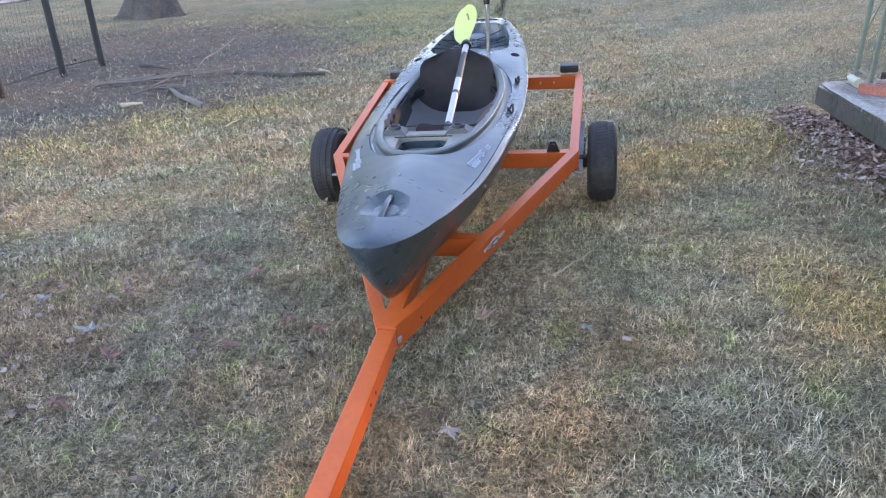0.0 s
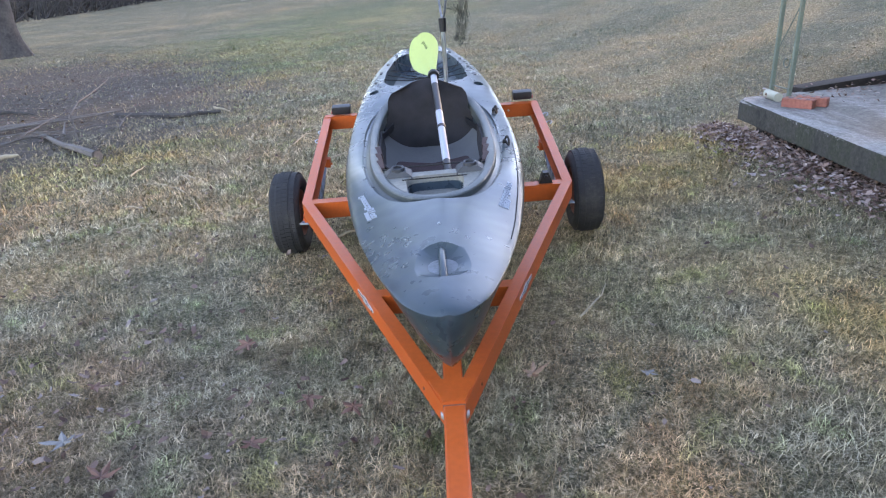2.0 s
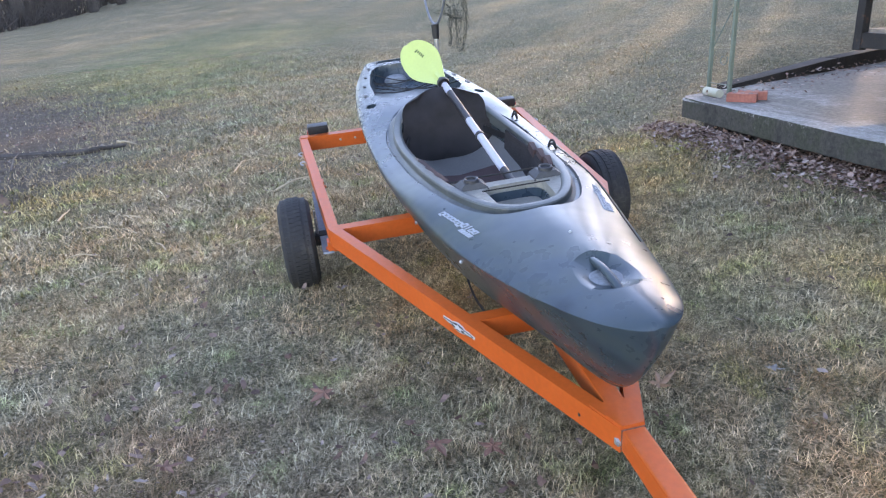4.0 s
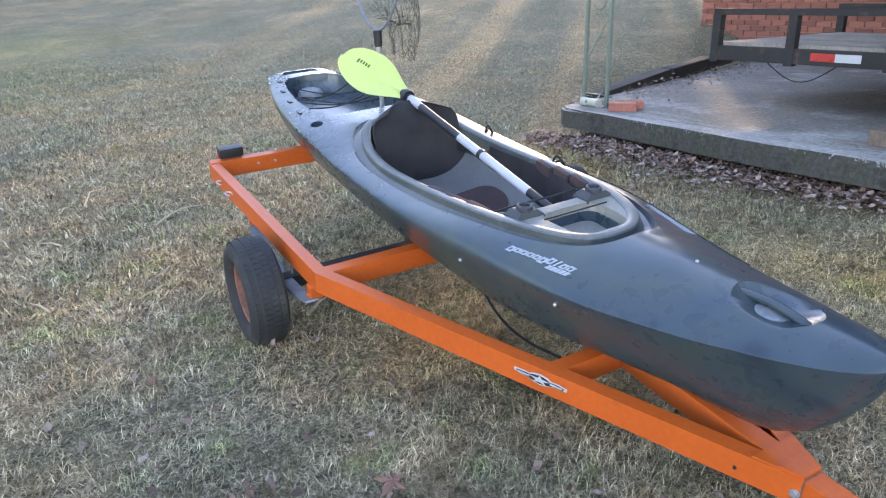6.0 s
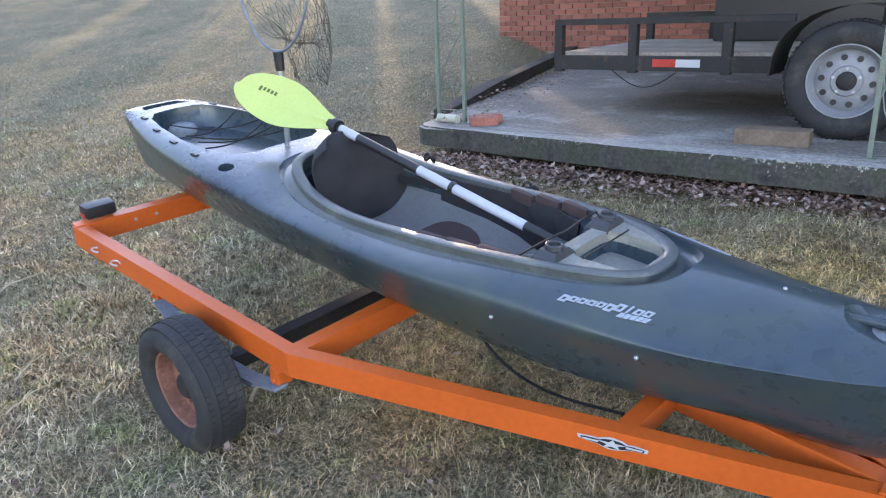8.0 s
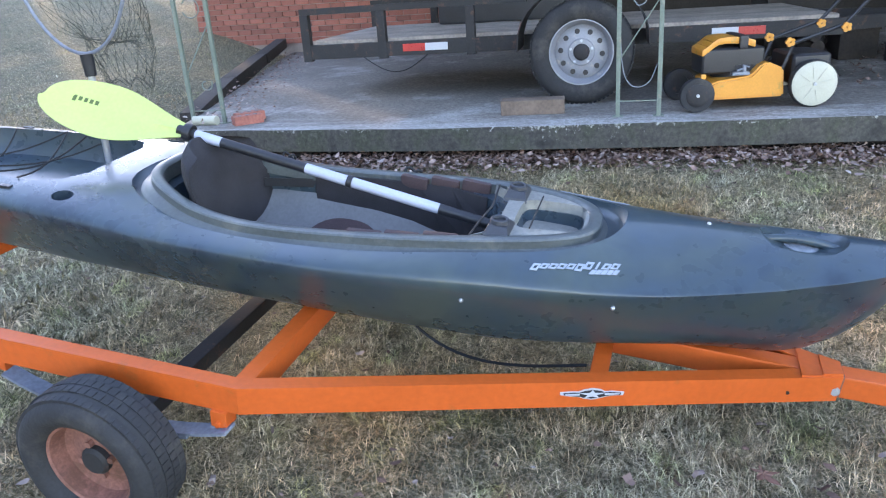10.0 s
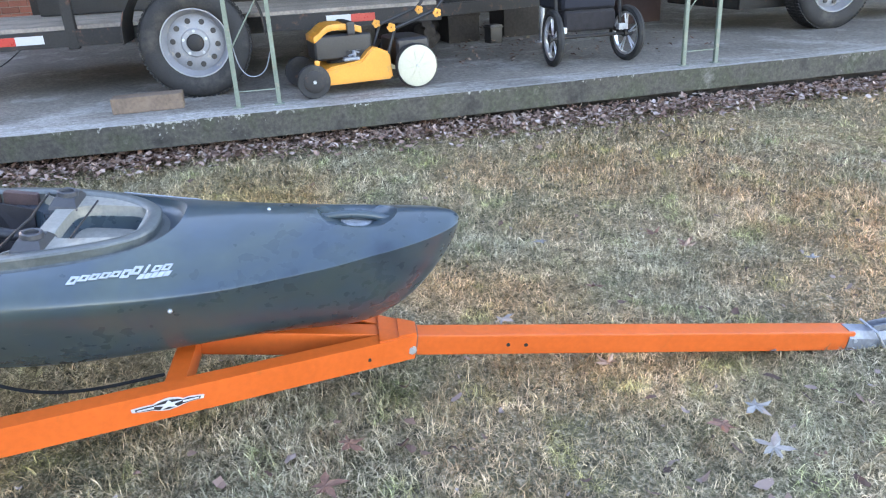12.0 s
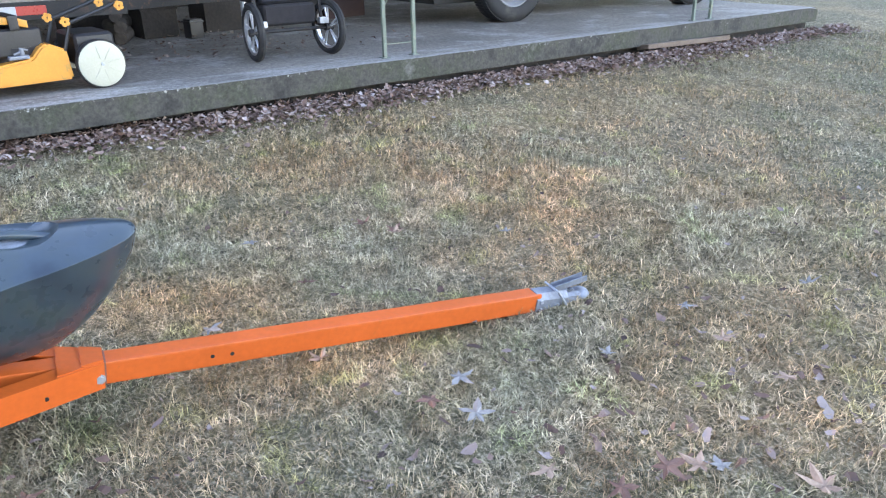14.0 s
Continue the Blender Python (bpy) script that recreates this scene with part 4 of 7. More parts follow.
def groove_cutter():
    """The moulded channel round the rim, as deep as the rim stands."""
    bm = bmesh.new()
    rings = []
    for f, lift in ((1.035, 0.5), (1.0, 0.012), (0.985, 0.003), (0.95, 0.0), (0.6, 0.0), (0.25, 0.0), (0.05, 0.0)):
        ring = []
        for x, y in GROOVE:
            yy = 1.31 + (y - 1.31) * f
            ring.append(bm.verts.new((x * f, yy, 0.5 if lift == 0.5 else groove_z(yy) + lift)))
        rings.append(ring)
    k = len(GROOVE)
    for a, b in zip(rings, rings[1:]):
        for j in range(k):
            bm.faces.new((a[j], a[(j + 1) % k], b[(j + 1) % k], b[j]))
    bm.faces.new(rings[0][::-1])
    bm.faces.new(rings[-1])
    bmesh.ops.recalc_face_normals(bm, faces=bm.faces)
    me = bpy.data.meshes.new("cutter")
    bm.to_mesh(me)
    bm.free()
    return me


def make_kayak():
    t = thing("kayak", "dark grey-green plastic sit-inside kayak strapped on an orange trailer", "kayak", KM)
    ob = new("hull", hull_mesh("hull"))
    cuts = [groove_cutter(), cutter(PIT, 0.5, 0.045, 0.84), cutter(TRAY, 0.5, 0.244, 0.9), cutter(WELL, 0.5, 0.165, 0.9),
            cutter(oval(0.06, 0.305, 0.12, 2.1, 48), 0.378, 0.325, 0.25), cutter([(-0.115, 2.958), (0.115, 2.958), (0.09, 3.025), (-0.09, 3.025)], 0.5, 0.228, 0.9)]
    for sx in (-1, 1):
        cuts.append(cutter([(sx * 0.268 + 0.026 * math.cos(a), 2.125 + 0.034 * math.sin(a)) for a in np.linspace(0, 2 * math.pi, 20, endpoint=False)], 0.5, 0.16, 0.9))
    temp = []
    for me in cuts:
        c = new("cutter", me)
        temp.append(c)
        md = ob.modifiers.new("cut", "BOOLEAN")
        md.operation, md.solver, md.object = "DIFFERENCE", "EXACT", c
    bpy.context.view_layer.update()
    me = bpy.data.meshes.new_from_object(ob.evaluated_get(bpy.context.evaluated_depsgraph_get()))
    ob.modifiers.clear()
    ob.data = me
    me.materials.clear()
    me.materials.append(M_hull)
    shade(me, 38)
    ob.parent = t
    for c in temp:
        bpy.data.objects.remove(c)
    # coaming
    bm = bmesh.new()
    prof = [(-0.05, -0.056), (-0.04, -0.036), (-0.03, -0.0305), (-0.018, -0.027), (-0.0125, -0.022), (-0.011, -0.009), (-0.0115, -0.003), (-0.008, 0.0015), (0.0, 0.003), (0.012, 0.003), (0.02, 0.0005), (0.024, -0.004), (0.025, -0.045)]
    cx, cy = 0.0, 1.31
    k = len(RIM)
    rings = []
    for i, (x, y) in enumerate(RIM):
        a, b = Vector(RIM[i - 1]), Vector(RIM[(i + 1) % k])
        d = (b - a).normalized()
        nrm = Vector((-d.y, d.x))
        if nrm.dot(Vector((x - cx, y - cy))) > 0:
            nrm = -nrm
        rings.append([bm.verts.new((x + nrm.x * p, y + nrm.y * p, lip_z(y) + q)) for p, q in prof])
    for i in range(k):
        a, b = rings[i], rings[(i + 1) % k]
        for j in range(len(prof) - 1):
            bm.faces.new((a[j], a[j + 1], b[j + 1], b[j]))
    part("coaming", bm, M_coaming, t, "raised moulded cockpit rim", smooth=True)
    # rod holders of the console: a skirted foot with a ring on it
    for s in (-1, 1):
        z = lip_z(0.91) - 0.004
        m = Matrix.Translation((s * 0.13, 0.91, z))
        bm = bmesh.new()
        foot = [(0.052, 0.034), (-0.052, 0.034), (-0.052, -0.034), (0.052, -0.034)]
        lo = [bm.verts.new(m @ Vector((x, y, -0.004))) for x, y in foot]
        md = [bm.verts.new(m @ Vector((x * 0.92, y * 0.92, 0.005))) for x, y in foot]
        hi = [bm.verts.new(m @ Vector((x * 0.55, y * 0.7, 0.02))) for x, y in foot]
        for a, b in ((lo, md), (md, hi)):
            for i in range(4):
                bm.faces.new((a[i], a[(i + 1) % 4], b[(i + 1) % 4], b[i]))
        bm.faces.new(hi)
        bm.faces.new(lo[::-1])
        cup = part("rod_holder", bm, M_clip, t, "dark moulded rod holder on the console")
        bm = bmesh.new()
        lathe(bm, [(0.015, 0.016), (0.016, 0.03), (0.02, 0.032), (0.024, 0.03), (0.026, 0.016)], m, 20)
        part("holder_ring", bm, M_clip, cup, smooth=True)
        bm = bmesh.new()
        lathe(bm, [(0.0005, 0.024), (0.0155, 0.024), (0.0155, 0.018), (0.0005, 0.018)], m, 16, closed=False)
        part("holder_hole", bm, M_black, cup, "dark hole")
    bm = bmesh.new()
    tray = [(x * 0.86, 0.795 + (y - 0.795) * 0.86) for x, y in TRAY]
    lo = [bm.verts.new((x, y, 0.2445)) for x, y in tray]
    hi = [bm.verts.new((x, y, 0.2485)) for x, y in tray]
    bm.faces.new(hi)
    bm.faces.new(lo[::-1])
    for i in range(len(tray)):
        bm.faces.new((lo[i], lo[(i + 1) % len(tray)], hi[(i + 1) % len(tray)], hi[i]))
    part("console_tray", bm, M_sunlit_dusty, t, "dusty grey console tray, painted sunlit-pale")
    # plate of the console round the tray, dusty and painted pale as if sunlit
    bm = bmesh.new()
    rows = sorted(((x * 0.955, y + 0.02) for x, y in RIM if y < 0.98), key=lambda q: q[0])
    near = [(x, 0.925 + 0.06 * (abs(x) / 0.243) ** 4) for x, y in rows]
    ang = sorted(rows + near, key=lambda q: math.atan2(q[1] - 0.8, q[0]))
    tr = sorted(TRAY, key=lambda q: math.atan2(q[1] - 0.8, q[0]))
    rims = [[bm.verts.new((x, y, lip_z(y) - 0.004)) for x, y in ang], [bm.verts.new((x, y, lip_z(y) - 0.005)) for x, y in tr]]
    feet = [[bm.verts.new((x, y + 0.004, 0.262)) for x, y in ang], [bm.verts.new((x * 0.93, 0.795 + (y - 0.795) * 0.9, 0.246)) for x, y in tr]]
    edges = []
    for rim, foot in zip(rims, feet):
        for i in range(len(rim)):
            n = (i + 1) % len(rim)
            edges.append(bm.edges.new((rim[i], rim[n])))
    bmesh.ops.triangle_fill(bm, edges=edges, use_beauty=True, use_dissolve=False)
    for rim, foot in zip(rims, feet):
        for i in range(len(rim)):
            n = (i + 1) % len(rim)
            bm.faces.new((rim[i], rim[n], foot[n], foot[i]))
    bmesh.ops.recalc_face_normals(bm, faces=bm.faces)
    part("console_plate", bm, M_sunlit_dusty, t, "dusty moulded console plate, painted sunlit-pale", smooth=True)
    # bow grip in its cup
    bm = bmesh.new()
    lathe(bm, [(0.0005, 0.3295), (0.03, 0.3295), (0.042, 0.3285), (0.042, 0.3), (0.0005, 0.3)], Matrix.Translation((0, 0.18, 0)) @ Matrix.Diagonal((1, 0.98, 1, 1)), 24, closed=False)
    part("grip_cup", bm, M_scuff, t, "scuffed pale plastic cup", smooth=True)
    bm = bmesh.new()
    tube(bm, [(0, 0.09 + 0.185 * i / 10, 0.331 + 0.012 * math.sin(math.pi * i / 10)) for i in range(11)], 0.011, 10)
    part("bow_handle", bm, M_hull, t, "moulded carrying grip", smooth=True)
    # seat
    bm = bmesh.new()
    nx, nz = 18, 16
    front, back = [], []
    for j in range(nz + 1):
        v = j / nz
        wdt = 0.236 - 0.05 * soft_step(0.46, 0.62, v)
        # rounded shoulders and lower corners
        wdt -= 0.075 * (1 - math.sqrt(max(0.0, 1 - max(0.0, (v - 0.78) / 0.22) ** 2)))
        wdt -= 0.1 * (1 - math.sqrt(max(0.0, 1 - max(0.0, (0.3 - v) / 0.3) ** 2)))
        rf, rb = [], []
        for i in range(nx + 1):
            q = 2 * i / nx - 1
            x = q * wdt
            puff = (1 - abs(q) ** 3) * (1 - abs(2 * v - 1) ** 4)
            y = 1.77 + 0.10 * v - 0.08 * q * q
            z = 0.07 + 0.305 * v - 0.012 * q * q
            rf.append(bm.verts.new((x, y - 0.035 * puff - 0.004, z)))
            rb.append(bm.verts.new((x, y + 0.025 * puff + 0.004, z)))
        front.append(rf)
        back.append(rb)
    for j in range(nz):
        for i in range(nx):
            bm.faces.new((front[j][i], front[j][i + 1], front[j + 1][i + 1], front[j + 1][i]))
            bm.faces.new((back[j][i], back[j + 1][i], back[j + 1][i + 1], back[j][i + 1]))
    loop = [(j, 0) for j in range(nz)] + [(nz, i) for i in range(nx)] + [(j, nx) for j in range(nz, 0, -1)] + [(0, i) for i in range(nx, 0, -1)]
    for a, b in zip(loop, loop[1:] + loop[:1]):
        bm.faces.new((front[a[0]][a[1]], front[b[0]][b[1]], back[b[0]][b[1]], back[a[0]][a[1]]))
    part("seat_back", bm, M_fabric, t, "padded black fabric backrest", smooth=True)
    # seat pan: one dished shell that rises to the cockpit walls
    def pan_z(x, y):
        return 0.05 + 0.13 * abs(x / 0.23) ** 2.4 + 0.006 * soft_step(1.2, 1.4, y) + 0.03 * soft_step(1.6, 1.85, y)

    def shell(name, mat, label, half, y0, y1, lift, thick, roundness):
        bm = bmesh.new()
        nx, ny = 16, 14
        tops, lows = [], []
        for j in range(ny + 1):
            g = 2 * j / ny - 1
            y = (y0 + y1) / 2 + g * (y1 - y0) / 2
            w = half * max(0.0, 1 - abs(g) ** roundness) ** (1 / roundness) + 0.012
            tops.append([bm.verts.new((w * (2 * i / nx - 1), y, pan_z(w * (2 * i / nx - 1), y) + lift)) for i in range(nx + 1)])
            lows.append([bm.verts.new((w * (2 * i / nx - 1), y, pan_z(w * (2 * i / nx - 1), y) + lift - thick)) for i in range(nx + 1)])
        for j in range(ny):
            for i in range(nx):
                bm.faces.new((tops[j][i], tops[j][i + 1], tops[j + 1][i + 1], tops[j + 1][i]))
                bm.faces.new((lows[j][i], lows[j + 1][i], lows[j + 1][i + 1], lows[j][i + 1]))
        loop = [(j, 0) for j in range(ny)] + [(ny, i) for i in range(nx)] + [(j, nx) for j in range(ny, 0, -1)] + [(0, i) for i in range(nx, 0, -1)]
        for a, b in zip(loop, loop[1:] + loop[:1]):
            bm.faces.new((tops[a[0]][a[1]], lows[a[0]][a[1]], lows[b[0]][b[1]], tops[b[0]][b[1]]))
        bmesh.ops.recalc_face_normals(bm, faces=bm.faces)
        return part(name, bm, mat, t, label, smooth=True)

    shell("seat_base", M_pan, "moulded grey seat pan", 0.205, 0.99, 1.9, 0.0, 0.03, 5.0)
    shell("seat_cushion", M_pad, "thin dark brown seat pad", 0.15, 1.3, 1.58, 0.009, 0.014, 2.6)
    for s in (-1, 1):
        # seat strap, thigh pads on the cockpit walls, and short pads under the rim
        bm = bmesh.new()
        bar(bm, (s * 0.17, 1.74, 0.2), (s * 0.232, 1.56, 0.2), 0.004, 0.028, 0.001)
        part("seat_strap", bm, M_black, t, "black webbing strap")
        bm = bmesh.new()
        outline = [(1.0, 0.27), (1.0, 0.2), (1.0, 0.13), (1.05, 0.11), (1.12, 0.1), (1.24, 0.095), (1.36, 0.095), (1.48, 0.097), (1.54, 0.11), (1.57, 0.14), (1.58, 0.19), (1.58, 0.236), (1.48, 0.24), (1.36, 0.25), (1.24, 0.258), (1.12, 0.266)]
        sides = []
        for lift in (0.0, 0.008):
            sides.append([bm.verts.new((s * (pit_wall(y, z) - 0.003 - lift), y, z)) for y, z in outline])
        # upper and lower edge run the same way, so strips of quads fill both faces
        low, top = list(range(1, 11)), [0, 15, 15, 14, 14, 13, 13, 12, 12, 11]
        for face in sides:
            for a, b, c, d in zip(low, low[1:], top[1:], top):
                bm.faces.new([face[q] for q in dict.fromkeys((a, b, c, d))])
        for i in range(len(outline)):
            n = (i + 1) % len(outline)
            bm.faces.new((sides[0][i], sides[1][i], sides[1][n], sides[0][n]))
        bmesh.ops.recalc_face_normals(bm, faces=bm.faces)
        part("thigh_brace", bm, M_fabric, t, "flat black foam panel")
        for y in (1.0, 1.1, 1.2):
            bm = bmesh.new()
            box(bm, (-0.012, -0.045, -0.03), (0.012, 0.045, 0.008), 0.007, Matrix.Translation((s * (rim_half(y + 0.045) - 0.026), y + 0.045, lip_z(y + 0.045) - 0.006)) @ Euler((0, 0, s * -0.14)).to_matrix().to_4x4())
            part("rim_pad", bm, M_pad, t, "brown foam pad", smooth=True)
        # deck eyelets along the rear well and rivets along the side
        for y in (2.32, 2.5, 2.68, 2.86):
            bm = bmesh.new()
            u = s * (hull_at(y)[0] - 0.052)
            box(bm, (u - 0.008, y - 0.018, deck(y, u) - 0.006), (u + 0.008, y + 0.018, deck(y, u) + 0.005), 0.003)
            part("deck_eyelet", bm, M_black, t, "small black cord clip")
        for y, z in ((0.954, 0.185), (0.6, 0.205)):
            bm = bmesh.new()
            ring = hull_ring(y)[:21]
            u = min(ring, key=lambda q: abs(q[1] - z))[0]
            bmesh.ops.create_uvsphere(bm, u_segments=10, v_segments=6, radius=0.006, matrix=Matrix.Translation((s * (u + 0.001), y, z)))
            part("rivet", bm, M_steel, t, "bright rivet head", smooth=True)
    for u, y in ((0.0, 0.4),):
        bm = bmesh.new()
        bmesh.ops.create_uvsphere(bm, u_segments=10, v_segments=6, radius=0.005, matrix=Matrix.Translation((u, y, deck(y, u))))
        part("rivet", bm, M_steel, t, smooth=True)
    # raised round plate in the stern end of the well
    bm = bmesh.new()
    lathe(bm, [(0.0005, 0.205), (0.05, 0.204), (0.07, 0.198), (0.085, 0.178), (0.085, 0.15), (0.0005, 0.15)], Matrix.Translation((-0.02, 2.82, 0)) @ Matrix.Diagonal((0.75, 0.62, 1, 1)), 28, closed=False)
    part("well_plate", bm, M_scuff, t, "pale raised plate in the stern well", smooth=True)
    # bungee cords over the rear well
    runs = [((-0.19, 2.5), (0.22, 2.32)), ((0.19, 2.5), (-0.22, 2.32)), ((-0.155, 2.68), (0.185, 2.5)), ((0.155, 2.68), (-0.185, 2.5)), ((-0.2, 2.4), (0.2, 2.42))]
    for (x0, y0), (x1, y1) in runs:
        bm = bmesh.new()
        pts = []
        for i in range(9):
            f = i / 8
            y = y0 + (y1 - y0) * f
            pts.append((x0 + (x1 - x0) * f, y, deck(y0, x0) * (1 - f) + deck(y1, x1) * f + 0.004 - 0.035 * math.sin(math.pi * f)))
        tube(bm, pts, 0.003, 6)
        part("bungee_cord", bm, M_rope, t, "thin black shock cord")
    bm = bmesh.new()
    tube(bm, [(-0.19 + 0.38 * i / 10, 0.955 + 0.02 * abs(i / 5 - 1), lip_z(0.95) - 0.004 + 0.012 * math.sin(math.pi * i / 10)) for i in range(11)], 0.003, 6)
    part("bungee_cord", bm, M_rope, t, "thin black shock cord")
    bm = bmesh.new()
    tube(bm, [(-0.115 + 0.23 * i / 6, 0.835, lip_z(0.83) + 0.002) for i in range(7)], 0.0025, 6)
    part("bungee_cord", bm, M_rope, t, "thin black shock cord")
    # side line along the right edge
    bm = bmesh.new()
    tube(bm, [(hull_at(y)[0] * 0.93, y, deck(y, hull_at(y)[0] * 0.93) + 0.001) for y in [0.4 + 0.05 * i for i in range(19)]], 0.0018, 6)
    part("side_line", bm, M_rope, t, "thin black line along the deck edge")
    bm = bmesh.new()
    tube(bm, [Vector((-0.13 - 0.05 * f, 1.14 - 0.5 * f, -0.012 - 0.075 * math.sin(math.pi * f**0.75) - 0.008 * f)) for f in np.linspace(0, 1, 18)], 0.0042, 6)
    part("loose_cord", bm, M_rope, t, "black cord hanging loose below")
    for y, r in ((1.28, 0.028), (1.72, 0.022)):
        bm = bmesh.new()
        u = hull_at(y)[0] * 0.86
        tube(bm, [(u + 0.4 * r * math.cos(a), y + r * math.sin(a), deck(y, u) + 0.012 + 0.012 * math.sin(2 * a)) for a in np.linspace(0, 2 * math.pi, 18, endpoint=False)], 0.0045, 6, True)
        part("cord_loop", bm, M_rope, t, "small black cord loop")
    # deck mark: plain white shapes
    for s in (-1, 1):
        for s0, s1, qa, qb, tall, cnt in ((0.600, 0.803, 0.492, 0.385, 0.066, 10), (0.600, 0.666, 0.424, 0.396, 0.058, 5)):
            for k in range(cnt):
                letter = k if s > 0 else cnt - 1 - k
                drop = 0.022 if cnt == 10 and letter in (0, 5) else 0.0
                rise = 0.02 if cnt == 10 and letter in (6, 7) else 0.0
                thin = 0.3 if cnt == 10 and letter == 7 else 0.0
                y0 = s0 + (s1 - s0) * (k + 0.06 + thin) / cnt
                y1 = s0 + (s1 - s0) * (k + 0.9 - thin) / cnt
                q0 = qa + (qb - qa) * (k + 0.5) / cnt

                def on_deck(u, v, lift):
                    y = y0 + (y1 - y0) * u + s * 0.007 * (v - 0.5)
                    a = (q0 - drop + (tall + drop + rise) * v) * math.pi / 2
                    w = hull_at(y)[0]
                    x = w * math.cos(a) ** 0.75
                    return (s * (x + lift * 0.7), y, deck(y, x) + lift)

                bm = bmesh.new()
                hole = 0.28 if not thin and cnt == 10 else 0.0
                edge = [(0, 0), (1, 0), (1, 1), (0, 1)]
                loops = []
                for inset in (0.0, hole):
                    for lift in (0.0, 0.0022):
                        loops.append([bm.verts.new(on_deck(abs(u - inset), abs(v - inset), lift)) for u, v in edge])
                lo, hi, lo_in, hi_in = loops
                for i in range(4):
                    n = (i + 1) % 4
                    bm.faces.new((lo[i], lo[n], hi[n], hi[i]))
                    if hole:
                        bm.faces.new((hi[i], hi[n], hi_in[n], hi_in[i]))
                        bm.faces.new((hi_in[i], hi_in[n], lo_in[n], lo_in[i]))
                if not hole:
                    bm.faces.new(hi)
                bmesh.ops.recalc_face_normals(bm, faces=bm.faces)
                part("deck_mark", bm, M_mark, t, "pale outlined lettering bar")


make_kayak()


# ---- paddle ----
def make_paddle():
    a, b = Vector((-0.028, 3.25, 0.505)), Vector((0.009, 4.207, 0.795))
    t = thing("paddle", "kayak paddle with white and black shaft and lime blade", "paddle")
    d = (b - a).normalized()
    cuts = [(0.0, 0.185, M_black), (0.185, 0.46, M_shaft), (0.46, 0.60, M_shaft), (0.60, 0.875, M_black), (0.875, 0.96, M_shaft), (0.96, 1.02, M_black)]
    for f0, f1, mat in cuts:
        bm = bmesh.new()
        rod(bm, a + d * f0, a + d * f1, 0.0155, seg=16)
        part("shaft_section", bm, mat, t, "", smooth=True)
    bm = bmesh.new()
    lathe(bm, [(0.016, -0.012), (0.026, -0.012), (0.028, 0.0), (0.026, 0.012), (0.016, 0.012)], axes(a + d * 0.985, a + d * 1.2), 20)
    part("drip_ring", bm, M_black, t, "black rubber drip ring", smooth=True)
    bm = bmesh.new()
    lathe(bm, [(0.0155, -0.008), (0.019, -0.008), (0.019, 0.008), (0.0155, 0.008)], axes(a + d * 0.46, a + d * 1.2), 20)
    part("joint_collar", bm, M_black, t)
    # blade: a dished oval with a rib
    base = a + d * 1.005
    tip = Vector((-0.037, 4.632, 0.93))
    z = (tip - base)
    ln = z.length
    z.normalize()
    facing = Vector((-0.74, -0.3, 0.6))
    y = (facing - z * facing.dot(z)).normalized()
    x = y.cross(z)
    m = Matrix((x, y, z)).transposed().to_4x4()
    m.translation = base
    bm = bmesh.new()
    n = 26
    top, low = [], []
    for i in range(n + 1):
        f = 1 - (1 - i / n) ** 1.6
        hw = 0.016 + 0.075 * soft_step(-0.14, 0.55, f) if f < 0.55 else 0.003 + 0.088 * max(0.0, 1 - ((f - 0.55) / 0.45) ** 2.1) ** 0.52
        rt, rl = [], []
        for k in range(9):
            q = k / 4 - 1
            bend = 0.02 * math.sin(math.pi * f) - 0.014 * q * q * (hw / 0.1)
            rib = 0.009 * math.exp(-(q * 6) ** 2) * (1 - f)
            asym = 0.008 * f * q
            rt.append(bm.verts.new(m @ Vector((q * hw, -bend + rib + 0.002, f * ln + asym))))
            rl.append(bm.verts.new(m @ Vector((q * hw, -bend - rib - 0.002, f * ln + asym))))
        top.append(rt)
        low.append(rl)
    for i in range(n):
        for k in range(8):
            bm.faces.new((top[i][k], top[i][k + 1], top[i + 1][k + 1], top[i + 1][k]))
            bm.faces.new((low[i][k], low[i + 1][k], low[i + 1][k + 1], low[i][k + 1]))
    loop = [(i, 0) for i in range(n)] + [(n, k) for k in range(8)] + [(i, 8) for i in range(n, 0, -1)] + [(0, k) for k in range(8, 0, -1)]
    for p, q in zip(loop, loop[1:] + loop[:1]):
        bm.faces.new((top[p[0]][p[1]], top[q[0]][q[1]], low[q[0]][q[1]], low[p[0]][p[1]]))
    blade = part("blade", bm, M_lime, t, "lime green plastic blade", smooth=True)
    for k in range(5):
        bm = bmesh.new()
        z0 = ln * (0.63 + 0.038 * k)
        yy = -0.02 * math.sin(math.pi * z0 / ln) + 0.0035
        box(bm, (-0.028, yy, z0), (-0.014 if k < 4 else -0.008, yy + 0.0012, z0 + ln * 0.024), 0, m)
        part("blade_mark", bm, M_print, blade, "small dark lettering bar")


make_paddle()


